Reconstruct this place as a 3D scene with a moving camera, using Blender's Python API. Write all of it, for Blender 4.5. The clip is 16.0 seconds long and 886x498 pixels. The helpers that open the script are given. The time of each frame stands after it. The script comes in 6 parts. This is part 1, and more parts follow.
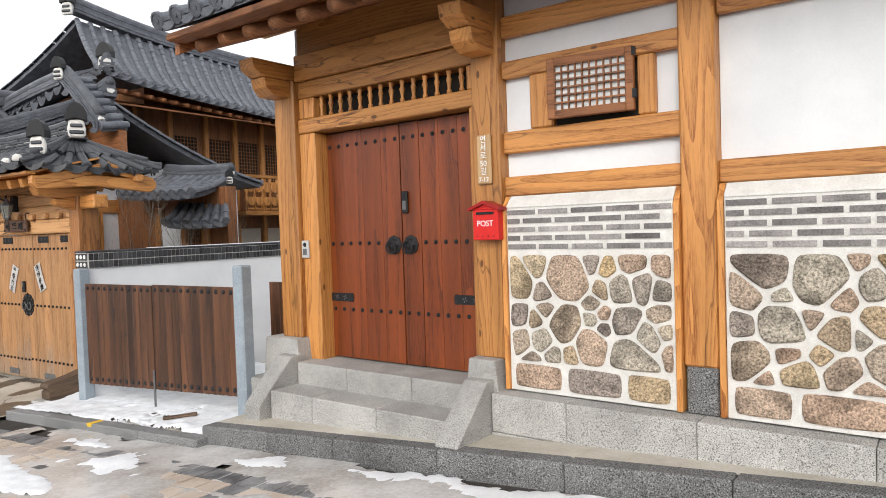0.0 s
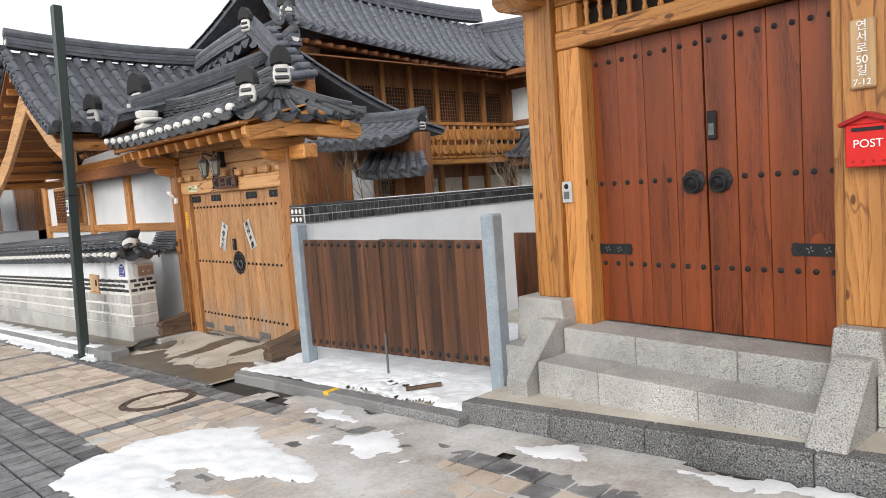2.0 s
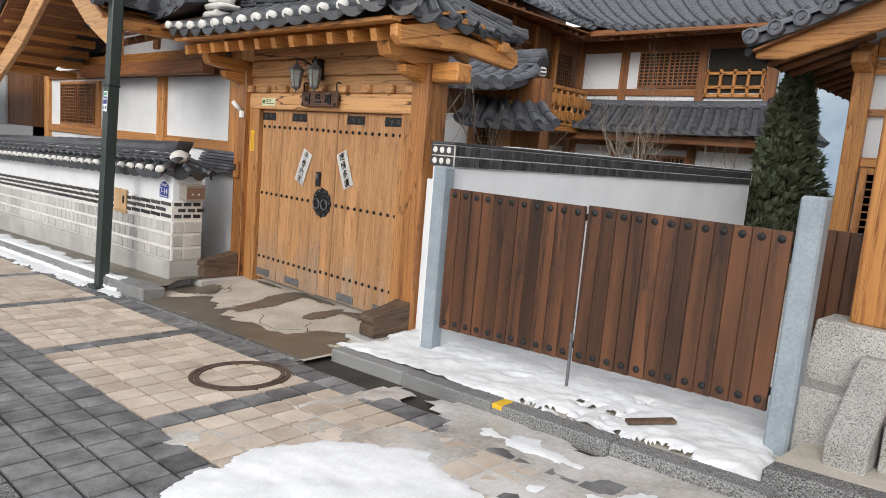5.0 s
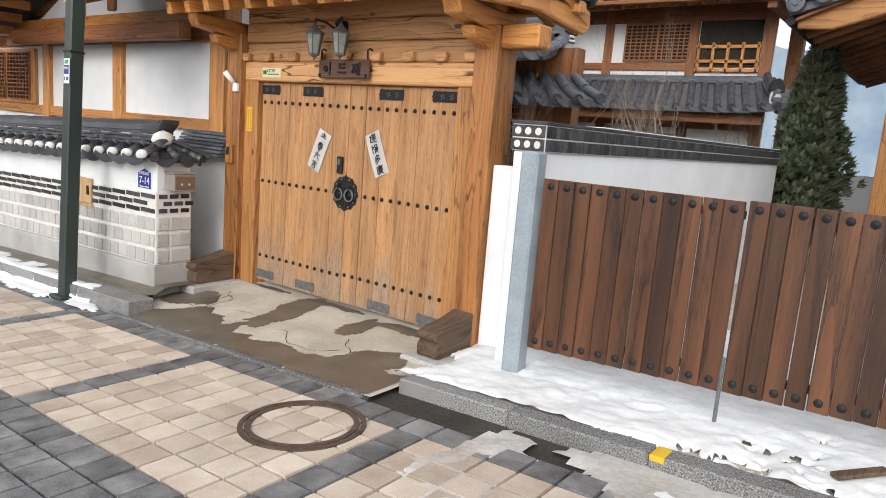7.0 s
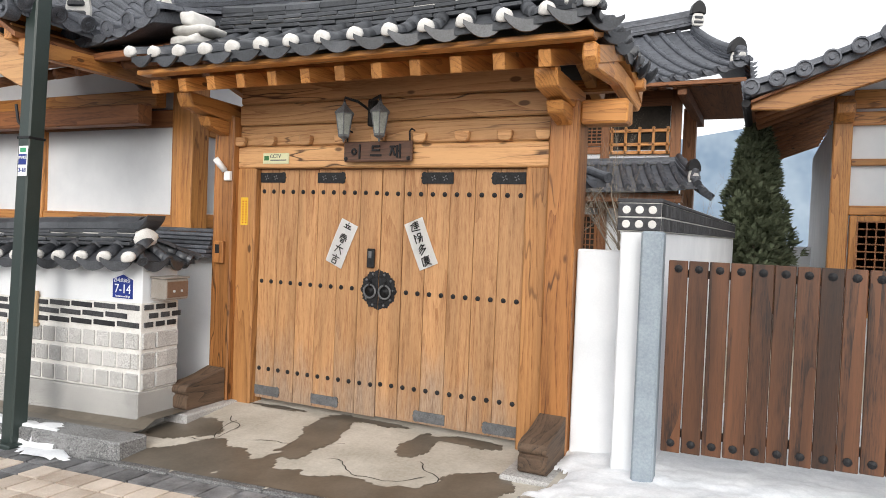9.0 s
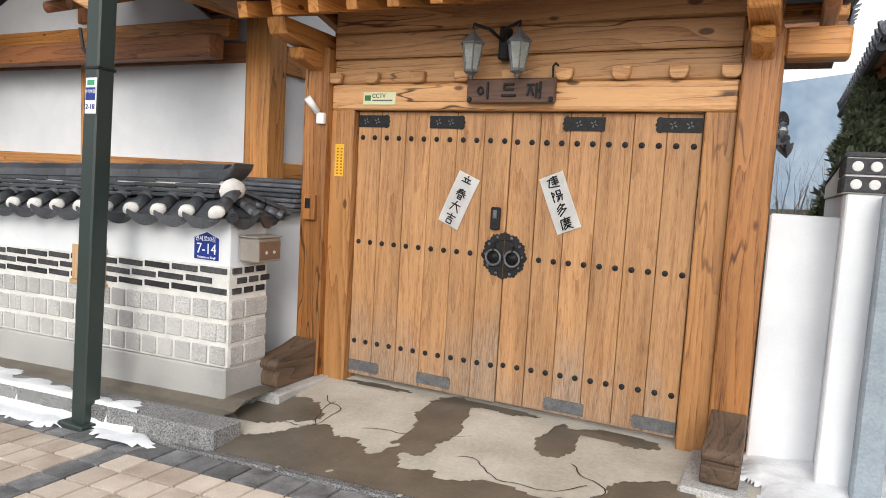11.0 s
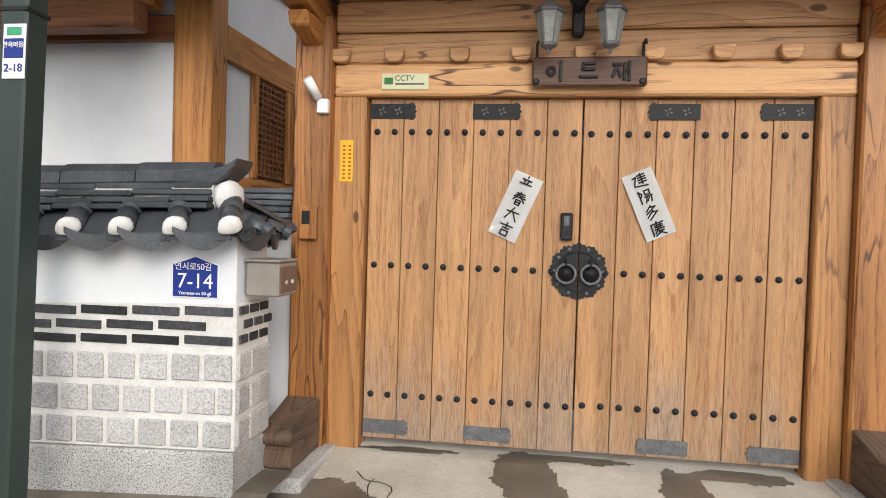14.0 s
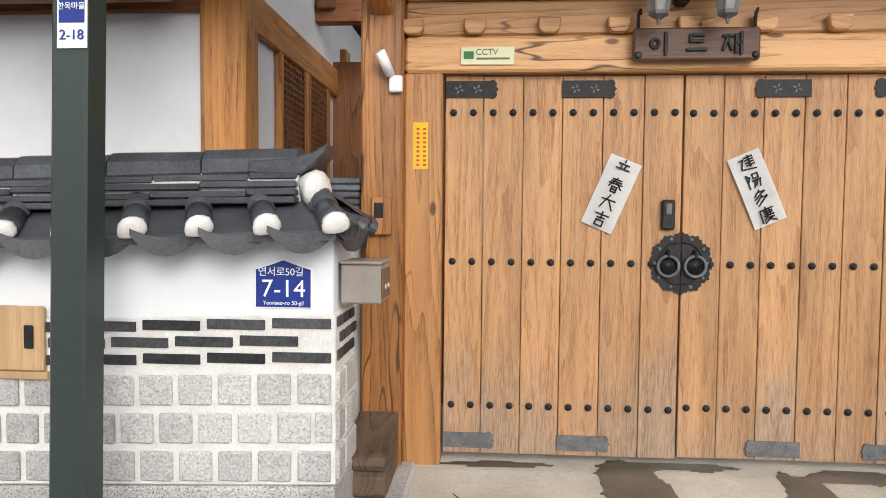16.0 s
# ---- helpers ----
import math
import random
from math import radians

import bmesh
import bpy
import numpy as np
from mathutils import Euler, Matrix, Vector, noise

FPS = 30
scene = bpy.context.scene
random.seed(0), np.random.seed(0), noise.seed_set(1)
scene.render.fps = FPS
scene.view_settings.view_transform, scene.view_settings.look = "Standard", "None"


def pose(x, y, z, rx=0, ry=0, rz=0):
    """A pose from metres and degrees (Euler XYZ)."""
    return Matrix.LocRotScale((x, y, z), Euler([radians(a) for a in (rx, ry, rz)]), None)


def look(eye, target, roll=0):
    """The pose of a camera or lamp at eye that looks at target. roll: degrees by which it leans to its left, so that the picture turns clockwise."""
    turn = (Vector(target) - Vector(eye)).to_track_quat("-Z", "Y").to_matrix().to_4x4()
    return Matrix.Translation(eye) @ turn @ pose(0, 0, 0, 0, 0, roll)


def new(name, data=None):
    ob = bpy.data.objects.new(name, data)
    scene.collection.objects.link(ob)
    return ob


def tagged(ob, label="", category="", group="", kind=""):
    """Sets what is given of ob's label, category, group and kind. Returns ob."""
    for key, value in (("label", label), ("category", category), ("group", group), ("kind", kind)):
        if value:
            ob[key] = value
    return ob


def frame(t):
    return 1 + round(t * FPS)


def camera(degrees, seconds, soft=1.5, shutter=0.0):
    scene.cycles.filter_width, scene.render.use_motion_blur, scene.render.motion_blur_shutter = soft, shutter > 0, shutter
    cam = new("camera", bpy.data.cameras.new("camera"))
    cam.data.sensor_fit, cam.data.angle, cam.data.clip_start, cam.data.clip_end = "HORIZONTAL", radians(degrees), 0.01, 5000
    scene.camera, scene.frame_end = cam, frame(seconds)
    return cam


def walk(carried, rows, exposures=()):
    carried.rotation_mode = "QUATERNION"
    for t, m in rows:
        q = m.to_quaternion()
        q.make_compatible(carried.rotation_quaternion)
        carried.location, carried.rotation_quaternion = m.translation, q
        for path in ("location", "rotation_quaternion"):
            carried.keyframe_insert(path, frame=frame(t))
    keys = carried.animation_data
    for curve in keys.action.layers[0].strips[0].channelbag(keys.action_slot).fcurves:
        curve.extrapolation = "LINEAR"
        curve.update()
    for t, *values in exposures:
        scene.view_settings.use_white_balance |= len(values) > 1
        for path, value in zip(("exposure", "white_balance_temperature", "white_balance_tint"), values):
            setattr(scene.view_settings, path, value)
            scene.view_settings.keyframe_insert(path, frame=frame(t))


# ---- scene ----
cam = camera(65.8, 16.0, 0.9)

PATH = [
    (0, (11.73, -4.893, 2.15), (10.625, -3.227, 2.088), -1.9),
    (0.5, (11.385, -4.794, 2.127), (10.461, -3.021, 2.093), -1.5),
    (1, (11.022, -4.74, 2.204), (9.971, -3.041, 2.1), 1.6),
    (1.5, (10.592, -4.745, 2.165), (9.347, -3.185, 2.034), -0.4),
    (2, (10.154, -4.68, 2.113), (8.732, -3.285, 1.928), -4.2),
    (2.5, (9.715, -4.744, 2.115), (8.255, -3.389, 1.93), -3.0),
    (3, (9.277, -4.734, 2.099), (7.837, -3.359, 1.919), -0.6),
    (3.5, (8.818, -4.748, 2.053), (7.317, -3.448, 1.816), -0.1),
    (4, (8.397, -4.871, 2.018), (6.98, -3.476, 1.805), 0.4),
    (4.2, (8.213, -4.836, 1.997), (6.801, -3.442, 1.749), 2.4),
    (6.3, (6.467, -4.656, 1.892), (5.204, -3.133, 1.599), 3.7),
    (6.5, (6.299, -4.684, 1.896), (5.067, -3.135, 1.609), 2.7),
    (7, (5.928, -4.62, 1.875), (4.751, -3.038, 1.542), 4.6),
    (7.5, (5.521, -4.622, 1.826), (4.394, -2.992, 1.555), 3.3),
    (8, (5.081, -4.758, 1.808), (4.061, -3.046, 1.649), 2.3),
    (8.5, (4.63, -4.839, 1.784), (3.634, -3.106, 1.693), 1.2),
    (9, (4.181, -4.926, 1.757), (3.33, -3.117, 1.702), 2.2),
    (9.5, (3.912, -4.87, 1.81), (3.289, -2.974, 1.67), 3.5),
    (10, (3.736, -4.623, 1.827), (2.752, -2.89, 1.658), 1.5),
    (10.2, (3.639, -4.575, 1.816), (2.592, -2.883, 1.617), 2.5),
    (12.3, (1.904, -4.451, 1.498), (1.53, -2.491, 1.362), 2.7),
    (12.5, (1.782, -4.382, 1.463), (1.443, -2.415, 1.34), 2.3),
    (13, (1.667, -4.167, 1.49), (1.351, -2.196, 1.38), 3.3),
    (13.5, (1.329, -4.153, 1.474), (1.027, -2.177, 1.424), 1.3),
    (14, (1.124, -4.076, 1.454), (0.813, -2.101, 1.401), 1.7),
    (14.5, (0.916, -3.989, 1.483), (0.668, -2.006, 1.411), 2.0),
    (15, (0.687, -3.932, 1.476), (0.525, -1.94, 1.398), 2.6),
    (15.5, (0.513, -3.874, 1.473), (0.39, -1.879, 1.394), 2.8),
    (16, (0.269, -3.755, 1.477), (0.129, -1.762, 1.384), 0.5),
]
walk(cam, [(t, look(eye, target, roll)) for t, eye, target, roll in PATH],
     [(0, 0.36), (2.0, 0.34), (2.8, 0.2), (3.5, 0.0), (4.2, 0.06), (6.3, 0.44), (9.5, 0.44), (12.5, 0.38), (16, 0.48)])

# ---- world, sun ----
world = bpy.data.worlds.new("overcast_sky")
scene.world = world
world.use_nodes = True
wn, wl = world.node_tree.nodes, world.node_tree.links
sky = wn.new("ShaderNodeTexSky")
sky.sky_type, sky.sun_disc = "NISHITA", False
sky.sun_elevation, sky.sun_rotation = radians(25), radians(160)
sky.air_density, sky.dust_density, sky.ozone_density = 1.2, 4.0, 0.6
grey = wn.new("ShaderNodeHueSaturation")
grey.inputs["Saturation"].default_value = 0.22
wl.new(sky.outputs[0], grey.inputs["Color"])
cloud = wn.new("ShaderNodeMixRGB")
cloud.inputs[0].default_value = 0.62
cloud.inputs[2].default_value = (7.6, 7.75, 8.0, 1)
wl.new(grey.outputs[0], cloud.inputs[1])
wl.new(cloud.outputs[0], wn["Background"].inputs["Color"])
wn["Background"].inputs["Strength"].default_value = 0.15
sun = new("sun", bpy.data.lights.new("sun", "SUN"))
sun.data.energy, sun.data.angle, sun.data.color = 0.95, radians(25), (1.0, 0.96, 0.9)
sun.matrix_world = look((4 + 8, -22, 11), (4, 0, 0))


# ---- materials ----
class Nodes:
    def __init__(self, name):
        self.m = bpy.data.materials.new(name)
        self.m.use_nodes = True
        self.t = self.m.node_tree
        self.b = self.t.nodes["Principled BSDF"]
        self.pos = self.node("ShaderNodeNewGeometry").outputs["Position"]
        self.rnd = self.node("ShaderNodeObjectInfo").outputs["Random"]

    def node(self, kind, **kw):
        n = self.t.nodes.new(kind)
        for k, v in kw.items():
            n.inputs[k.replace("_", " ")].default_value = v
        return n

    def link(self, a, b):
        self.t.links.new(a, b)

    def math(self, op, a, b=0.0, c=0.0):
        n = self.t.nodes.new("ShaderNodeMath")
        n.operation = op
        for i, v in enumerate((a, b, c)):
            if isinstance(v, (int, float)):
                n.inputs[i].default_value = v
            else:
                self.link(v, n.inputs[i])
        return n.outputs[0]

    def scaled(self, s, shift=0.0):
        n = self.t.nodes.new("ShaderNodeVectorMath")
        n.operation = "MULTIPLY_ADD"
        n.inputs[1].default_value = s
        self.link(self.pos, n.inputs[0])
        k = self.math("MULTIPLY", self.rnd, shift)
        self.link(k, n.inputs[2])
        return n.outputs[0]

    def noise(self, vec, scale, detail=3.0, rough=0.55):
        n = self.node("ShaderNodeTexNoise", Scale=scale, Detail=detail, Roughness=rough)
        self.link(vec, n.inputs["Vector"])
        return n.outputs["Fac"]

    def ramp(self, fac, *stops):
        n = self.t.nodes.new("ShaderNodeValToRGB")
        e = n.color_ramp.elements
        while len(e) < len(stops):
            e.new(0.5)
        for el, (p, c) in zip(e, stops):
            el.position = p
            el.color = (*c, 1) if isinstance(c, tuple) else (c, c, c, 1)
        self.link(fac, n.inputs[0])
        return n.outputs[0]

    def mix(self, fac, a, b, mode="MIX"):
        n = self.t.nodes.new("ShaderNodeMixRGB")
        n.blend_type = mode
        for i, v in enumerate((fac, a, b)):
            if isinstance(v, (int, float)):
                n.inputs[i].default_value = v if i == 0 else (v, v, v, 1)
            elif isinstance(v, tuple):
                n.inputs[i].default_value = (*v, 1)
            else:
                self.link(v, n.inputs[i])
        return n.outputs[0]

    def done(self, col, rough=0.7, bump=None, strength=0.3, dist=0.01, metal=0.0, spec=0.5):
        if isinstance(col, tuple):
            self.b.inputs["Base Color"].default_value = (*col, 1)
        else:
            self.link(col, self.b.inputs["Base Color"])
        if isinstance(rough, (int, float)):
            self.b.inputs["Roughness"].default_value = rough
        else:
            self.link(rough, self.b.inputs["Roughness"])
        self.b.inputs["Metallic"].default_value = metal
        self.b.inputs["Specular IOR Level"].default_value = spec
        if bump is not None:
            n = self.node("ShaderNodeBump", Strength=strength, Distance=dist)
            self.link(bump, n.inputs["Height"])
            self.link(n.outputs[0], self.b.inputs["Normal"])
        return self.m


def wood(name, light, dark, axis="z", gloss=0.55, rings=26.0, knots=0.05, grey_part=0.0, scale=2.2, wear=0.35, ringy=0.36, tones=(0.78, 1.12), checks=0.0, weather=None):
    n = Nodes(name)
    s = {"x": (0.07, 1, 1), "y": (1, 0.07, 1), "z": (1, 1, 0.07)}[axis]
    v = n.scaled(s, 37.0)
    big = n.noise(v, scale, 2.0, 0.45)
    ring = n.math("FRACT", n.math("MULTIPLY", big, rings))
    fine = n.noise(v, scale * 55, 3.0, 0.7)
    streak = n.noise(v, scale * 9, 2.0, 0.6)
    g = n.math("ADD", n.math("MULTIPLY", ring, ringy), n.math("ADD", n.math("MULTIPLY", fine, 0.82), n.math("MULTIPLY", streak, 0.42)))
    col = n.ramp(g, (0.50, dark), (0.69, tuple(0.65 * a + 0.35 * b for a, b in zip(light, dark))), (0.90, light))
    tone = n.ramp(n.rnd, (0.0, tones[0]), (1.0, tones[1]))
    col = n.mix(1.0, col, tone, "MULTIPLY")
    stain = n.ramp(n.noise(v, 4.5, 5.0, 0.65), (0.33, 1.0 - wear), (0.6, 1.0))
    col = n.mix(1.0, col, stain, "MULTIPLY")
    if grey_part:
        mask = n.ramp(n.noise(v, 3.0, 4.0, 0.6), (0.55, 0.0), (0.75, grey_part))
        col = n.mix(mask, col, (0.16, 0.13, 0.11))
    if knots:
        sk = {"x": (0.45, 1, 1), "y": (1, 0.45, 1), "z": (1, 1, 0.45)}[axis]
        vo = n.node("ShaderNodeTexVoronoi", Scale=5.0)
        n.link(n.scaled(sk, 11.0), vo.inputs["Vector"])
        k = n.ramp(vo.outputs["Distance"], (knots * 1.3, 1.0), (knots * 1.9, 0.0))
        col = n.mix(n.math("MULTIPLY", k, 0.85), col, tuple(0.22 * c for c in dark))
    if weather:
        z0, z1 = weather
        sep = n.t.nodes.new("ShaderNodeSeparateXYZ")
        n.link(n.pos, sep.inputs[0])
        low = n.math("DIVIDE", n.math("SUBTRACT", z1, sep.outputs[2]), z1 - z0)
        patch = n.math("ADD", n.math("MULTIPLY", low, 0.55), n.math("SUBTRACT", n.noise(n.scaled((1, 1, 0.25), 9.0), 2.6, 4.0, 0.65), 0.28))
        col = n.mix(n.ramp(patch, (0.46, 0.0), (0.75, 0.6)), col, n.ramp(fine, (0.35, (0.15, 0.125, 0.10)), (0.65, (0.36, 0.31, 0.26))))
    if checks:
        sc = {"x": (0.11, 1, 1), "y": (1, 0.11, 1), "z": (1, 1, 0.11)}[axis]
        line = n.math("ABSOLUTE", n.math("SUBTRACT", n.noise(n.scaled(sc, 71.0), 6.5, 2.0, 0.5), 0.5))
        gate_on = n.ramp(n.noise(n.scaled(sc, 17.0), 4.0, 2.0, 0.5), (0.48, 0.0), (0.56, 1.0))
        crack = n.math("MULTIPLY", n.ramp(line, (0.004, 1.0), (0.013, 0.0)), gate_on)
        col = n.mix(n.math("MULTIPLY", crack, checks), col, tuple(0.2 * c for c in dark))
    return n.done(col, gloss, g, 0.35, 0.004)


def mottled(name, a, b, scale=3.0, fine=60.0, rough=0.85, bump=0.4, dist=0.006, jitter=0.0, spec=0.3, speck=0.5):
    n = Nodes(name)
    v = n.scaled((1, 1, 1), 23.0)
    big = n.noise(v, scale, 5.0, 0.6)
    small = n.noise(v, fine, 3.0, 0.7)
    g = n.math("ADD", n.math("MULTIPLY", big, 1.0 - speck), n.math("MULTIPLY", small, speck))
    col = n.ramp(g, (0.36, a), (0.64, b))
    if jitter:
        col = n.mix(1.0, col, n.ramp(n.rnd, (0.0, 1 - jitter), (1.0, 1 + jitter)), "MULTIPLY")
    return n.done(col, rough, g, bump, dist, spec=spec)


def granite(name, a, b, c, scale=130.0, jitter=0.12):
    n = Nodes(name)
    v = n.scaled((1, 1, 1), 13.0)
    g = n.noise(v, scale, 2.0, 0.75)
    col = n.ramp(g, (0.38, a), (0.47, b), (0.56, b), (0.64, c))
    st = n.ramp(n.noise(n.pos, 1.7, 5.0, 0.65), (0.35, 0.72), (0.6, 1.0))
    col = n.mix(1.0, col, st, "MULTIPLY")
    col = n.mix(1.0, col, n.ramp(n.rnd, (0.0, 1 - jitter), (1.0, 1 + jitter)), "MULTIPLY")
    return n.done(col, 0.75, g, 0.35, 0.003, spec=0.3)


def hued_stone(name):
    n = Nodes(name)
    v = n.scaled((1, 1, 1), 50.0)
    g = n.noise(v, 70.0, 4.0, 0.7)
    base = n.ramp(n.rnd, (0.0, (0.40, 0.33, 0.26)), (0.2, (0.48, 0.33, 0.24)), (0.4, (0.42, 0.38, 0.31)),
                  (0.6, (0.30, 0.25, 0.22)), (0.8, (0.50, 0.37, 0.21)), (1.0, (0.46, 0.42, 0.36)))
    col = n.mix(1.0, base, n.ramp(g, (0.34, 0.35), (0.5, 1.0), (0.66, 1.7)), "MULTIPLY")
    dark = n.ramp(n.noise(v, 5.0, 3.0, 0.6), (0.36, 0.45), (0.55, 1.0))
    col = n.mix(1.0, col, dark, "MULTIPLY")
    return n.done(col, 0.9, g, 0.8, 0.012, spec=0.2)


HONEY = ((0.64, 0.29, 0.082), (0.27, 0.082, 0.016))
GATEW = ((0.57, 0.315, 0.142), (0.31, 0.135, 0.05))
wood_z = wood("honey_pine_upright", *HONEY, axis="z", gloss=0.42, knots=0.045, checks=0.5, wear=0.3)
wood_x = wood("honey_pine_level", *HONEY, axis="x", gloss=0.42, knots=0.05, checks=0.7, wear=0.3)
wood_y = wood("honey_pine_across", *HONEY, axis="y", gloss=0.45, wear=0.35)
gate_z = wood("gate_pine_upright", *GATEW, axis="z", gloss=0.55, knots=0.0, rings=16.0, scale=3.2, ringy=0.16, wear=0.3, tones=(0.86, 1.08), weather=(0.05, 1.25))
gate_x = wood("gate_pine_level", (0.66, 0.37, 0.165), (0.36, 0.155, 0.055), axis="x", gloss=0.55, knots=0.065, checks=0.95, wear=0.15)
jamb_z = wood("gate_jamb_pine", (0.56, 0.27, 0.095), (0.24, 0.085, 0.022), axis="z", gloss=0.5, knots=0.06, checks=0.5, wear=0.4)
post_z = wood("gate_post_pine", (0.50, 0.215, 0.065), (0.18, 0.052, 0.011), axis="z", gloss=0.45, knots=0.07, checks=0.8, wear=0.5)
red_door = wood("red_stained_boards", (0.27, 0.060, 0.013), (0.10, 0.020, 0.005), axis="z", gloss=0.36, knots=0.0, rings=7, wear=0.4)
fence_wood = wood("dark_stained_slats", (0.135, 0.054, 0.023), (0.020, 0.011, 0.008), axis="z", gloss=0.45, knots=0.0, rings=8, wear=0.65, tones=(0.5, 1.35))
old_x = wood("old_brown_timber_level", (0.32, 0.125, 0.045), (0.115, 0.038, 0.013), axis="x", gloss=0.6)
old_y = wood("old_brown_timber_across", (0.32, 0.125, 0.045), (0.115, 0.038, 0.013), axis="y", gloss=0.6)
old_z = wood("old_brown_timber_upright", (0.35, 0.145, 0.055), (0.13, 0.047, 0.017), axis="z", gloss=0.6)
block_wood = wood("weathered_foot_block", (0.15, 0.095, 0.06), (0.045, 0.030, 0.021), axis="y", gloss=0.8, knots=0.0)
sign_wood = wood("carved_dark_sign", (0.13, 0.065, 0.04), (0.06, 0.03, 0.02), axis="x", gloss=0.6, knots=0.0)
plaster = mottled("white_plaster", (0.69, 0.71, 0.735), (0.80, 0.815, 0.835), 1.6, 90.0, 0.9, 0.15, 0.003, speck=0.25)
lime = mottled("lime_mortar", (0.58, 0.56, 0.53), (0.78, 0.77, 0.74), 9.0, 120.0, 0.95, 0.5, 0.006)
tile_m = mottled("charcoal_roof_tile", (0.045, 0.049, 0.058), (0.15, 0.16, 0.185), 6.0, 80.0, 0.55, 0.3, 0.004, jitter=0.3, spec=0.5)
tile_new = mottled("dark_smooth_tile", (0.024, 0.026, 0.030), (0.075, 0.080, 0.090), 6.0, 80.0, 0.4, 0.3, 0.004, jitter=0.3, spec=0.5)
brick_black = mottled("black_brick", (0.02, 0.021, 0.023), (0.075, 0.075, 0.08), 7.0, 60.0, 0.8, 0.4, 0.004, jitter=0.5)
brick_grey = mottled("grey_fired_brick", (0.12, 0.11, 0.11), (0.33, 0.31, 0.30), 6.0, 70.0, 0.85, 0.4, 0.004, jitter=0.45)
gran_l = granite("pale_granite", (0.12, 0.117, 0.113), (0.45, 0.44, 0.42), (0.62, 0.61, 0.59))
gran_k = granite("grey_kerb_granite", (0.06, 0.06, 0.062), (0.25, 0.25, 0.25), (0.46, 0.46, 0.455), 110.0)
gran_d = granite("wet_grey_granite", (0.025, 0.025, 0.027), (0.16, 0.16, 0.16), (0.36, 0.36, 0.355), 110.0)
gran_b = granite("rough_granite_block", (0.33, 0.32, 0.31), (0.50, 0.49, 0.475), (0.64, 0.63, 0.61), 90.0)
steel = mottled("blue_grey_stone_post", (0.22, 0.26, 0.30), (0.33, 0.38, 0.42), 5.0, 60.0, 0.6, 0.3, 0.003)
stone_m = hued_stone("field_stone")
iron = mottled("black_iron", (0.007, 0.007, 0.008), (0.022, 0.022, 0.024), 30.0, 120.0, 0.55, 0.3, 0.002, spec=0.3)
iron_worn = mottled("worn_grey_iron", (0.05, 0.055, 0.06), (0.16, 0.16, 0.165), 20.0, 120.0, 0.6, 0.3, 0.002, spec=0.6)
pole_m = mottled("dark_green_paint", (0.018, 0.030, 0.027), (0.028, 0.042, 0.038), 3.0, 80.0, 0.45, 0.1, 0.001, spec=0.5)
concrete = mottled("stained_concrete", (0.38, 0.345, 0.285), (0.60, 0.56, 0.49), 1.8, 40.0, 0.85, 0.35, 0.006, speck=0.3)
wet = mottled("wet_concrete_stain", (0.10, 0.085, 0.065), (0.17, 0.145, 0.115), 3.0, 40.0, 0.35, 0.2, 0.003, speck=0.3)
beige = mottled("beige_paver", (0.38, 0.30, 0.235), (0.64, 0.56, 0.48), 2.2, 120.0, 0.8, 0.3, 0.003, jitter=0.12, speck=0.35)
dark_pave = mottled("dark_paver", (0.06, 0.06, 0.063), (0.26, 0.26, 0.265), 4.5, 120.0, 0.6, 0.3, 0.003, jitter=0.25, speck=0.35)
joint_m = mottled("paving_joint", (0.03, 0.027, 0.024), (0.08, 0.07, 0.06), 2.0, 60.0, 0.9)
snow_m = mottled("packed_snow", (0.68, 0.70, 0.725), (0.88, 0.89, 0.91), 4.0, 50.0, 0.75, 0.3, 0.012, speck=0.35)
ice_m = mottled("wet_slush", (0.34, 0.315, 0.285), (0.66, 0.65, 0.64), 1.6, 30.0, 0.2, 0.35, 0.01, speck=0.3)
paper_m = mottled("white_paper", (0.76, 0.76, 0.75), (0.84, 0.84, 0.83), 4.0, 60.0, 0.9, 0.05)
end_black = mottled("black_end_tile", (0.010, 0.010, 0.011), (0.028, 0.028, 0.030), 8.0, 80.0, 0.5, 0.3, 0.003)
ink = mottled("black_ink", (0.012, 0.012, 0.012), (0.02, 0.02, 0.02), 9.0, 60.0, 0.6, 0.05)
red_paint = mottled("red_enamel", (0.56, 0.018, 0.016), (0.66, 0.03, 0.025), 3.0, 60.0, 0.35, 0.05)
roofred = mottled("dark_red_enamel", (0.30, 0.012, 0.012), (0.40, 0.02, 0.02), 3.0, 60.0, 0.35, 0.05)
blue_paint = mottled("blue_enamel", (0.014, 0.03, 0.20), (0.02, 0.045, 0.26), 3.0, 60.0, 0.4, 0.05)
yellow_m = mottled("yellow_paper", (0.70, 0.42, 0.03), (0.78, 0.50, 0.05), 4.0, 60.0, 0.7, 0.05)
white_m = mottled("white_lettering", (0.80, 0.80, 0.80), (0.86, 0.86, 0.86), 4.0, 60.0, 0.6, 0.05)
ivory_m = mottled("pale_yellow_plate", (0.60, 0.60, 0.36), (0.68, 0.68, 0.45), 4.0, 60.0, 0.5, 0.05)
silver = mottled("brushed_metal", (0.42, 0.42, 0.42), (0.55, 0.55, 0.55), 4.0, 200.0, 0.4, 0.1)
bronze = mottled("bronze_mailbox", (0.22, 0.19, 0.16), (0.34, 0.31, 0.28), 4.0, 200.0, 0.35, 0.1)
plaquewood = wood("pale_name_board", (0.58, 0.38, 0.20), (0.42, 0.25, 0.11), axis="z", gloss=0.6, knots=0.0)
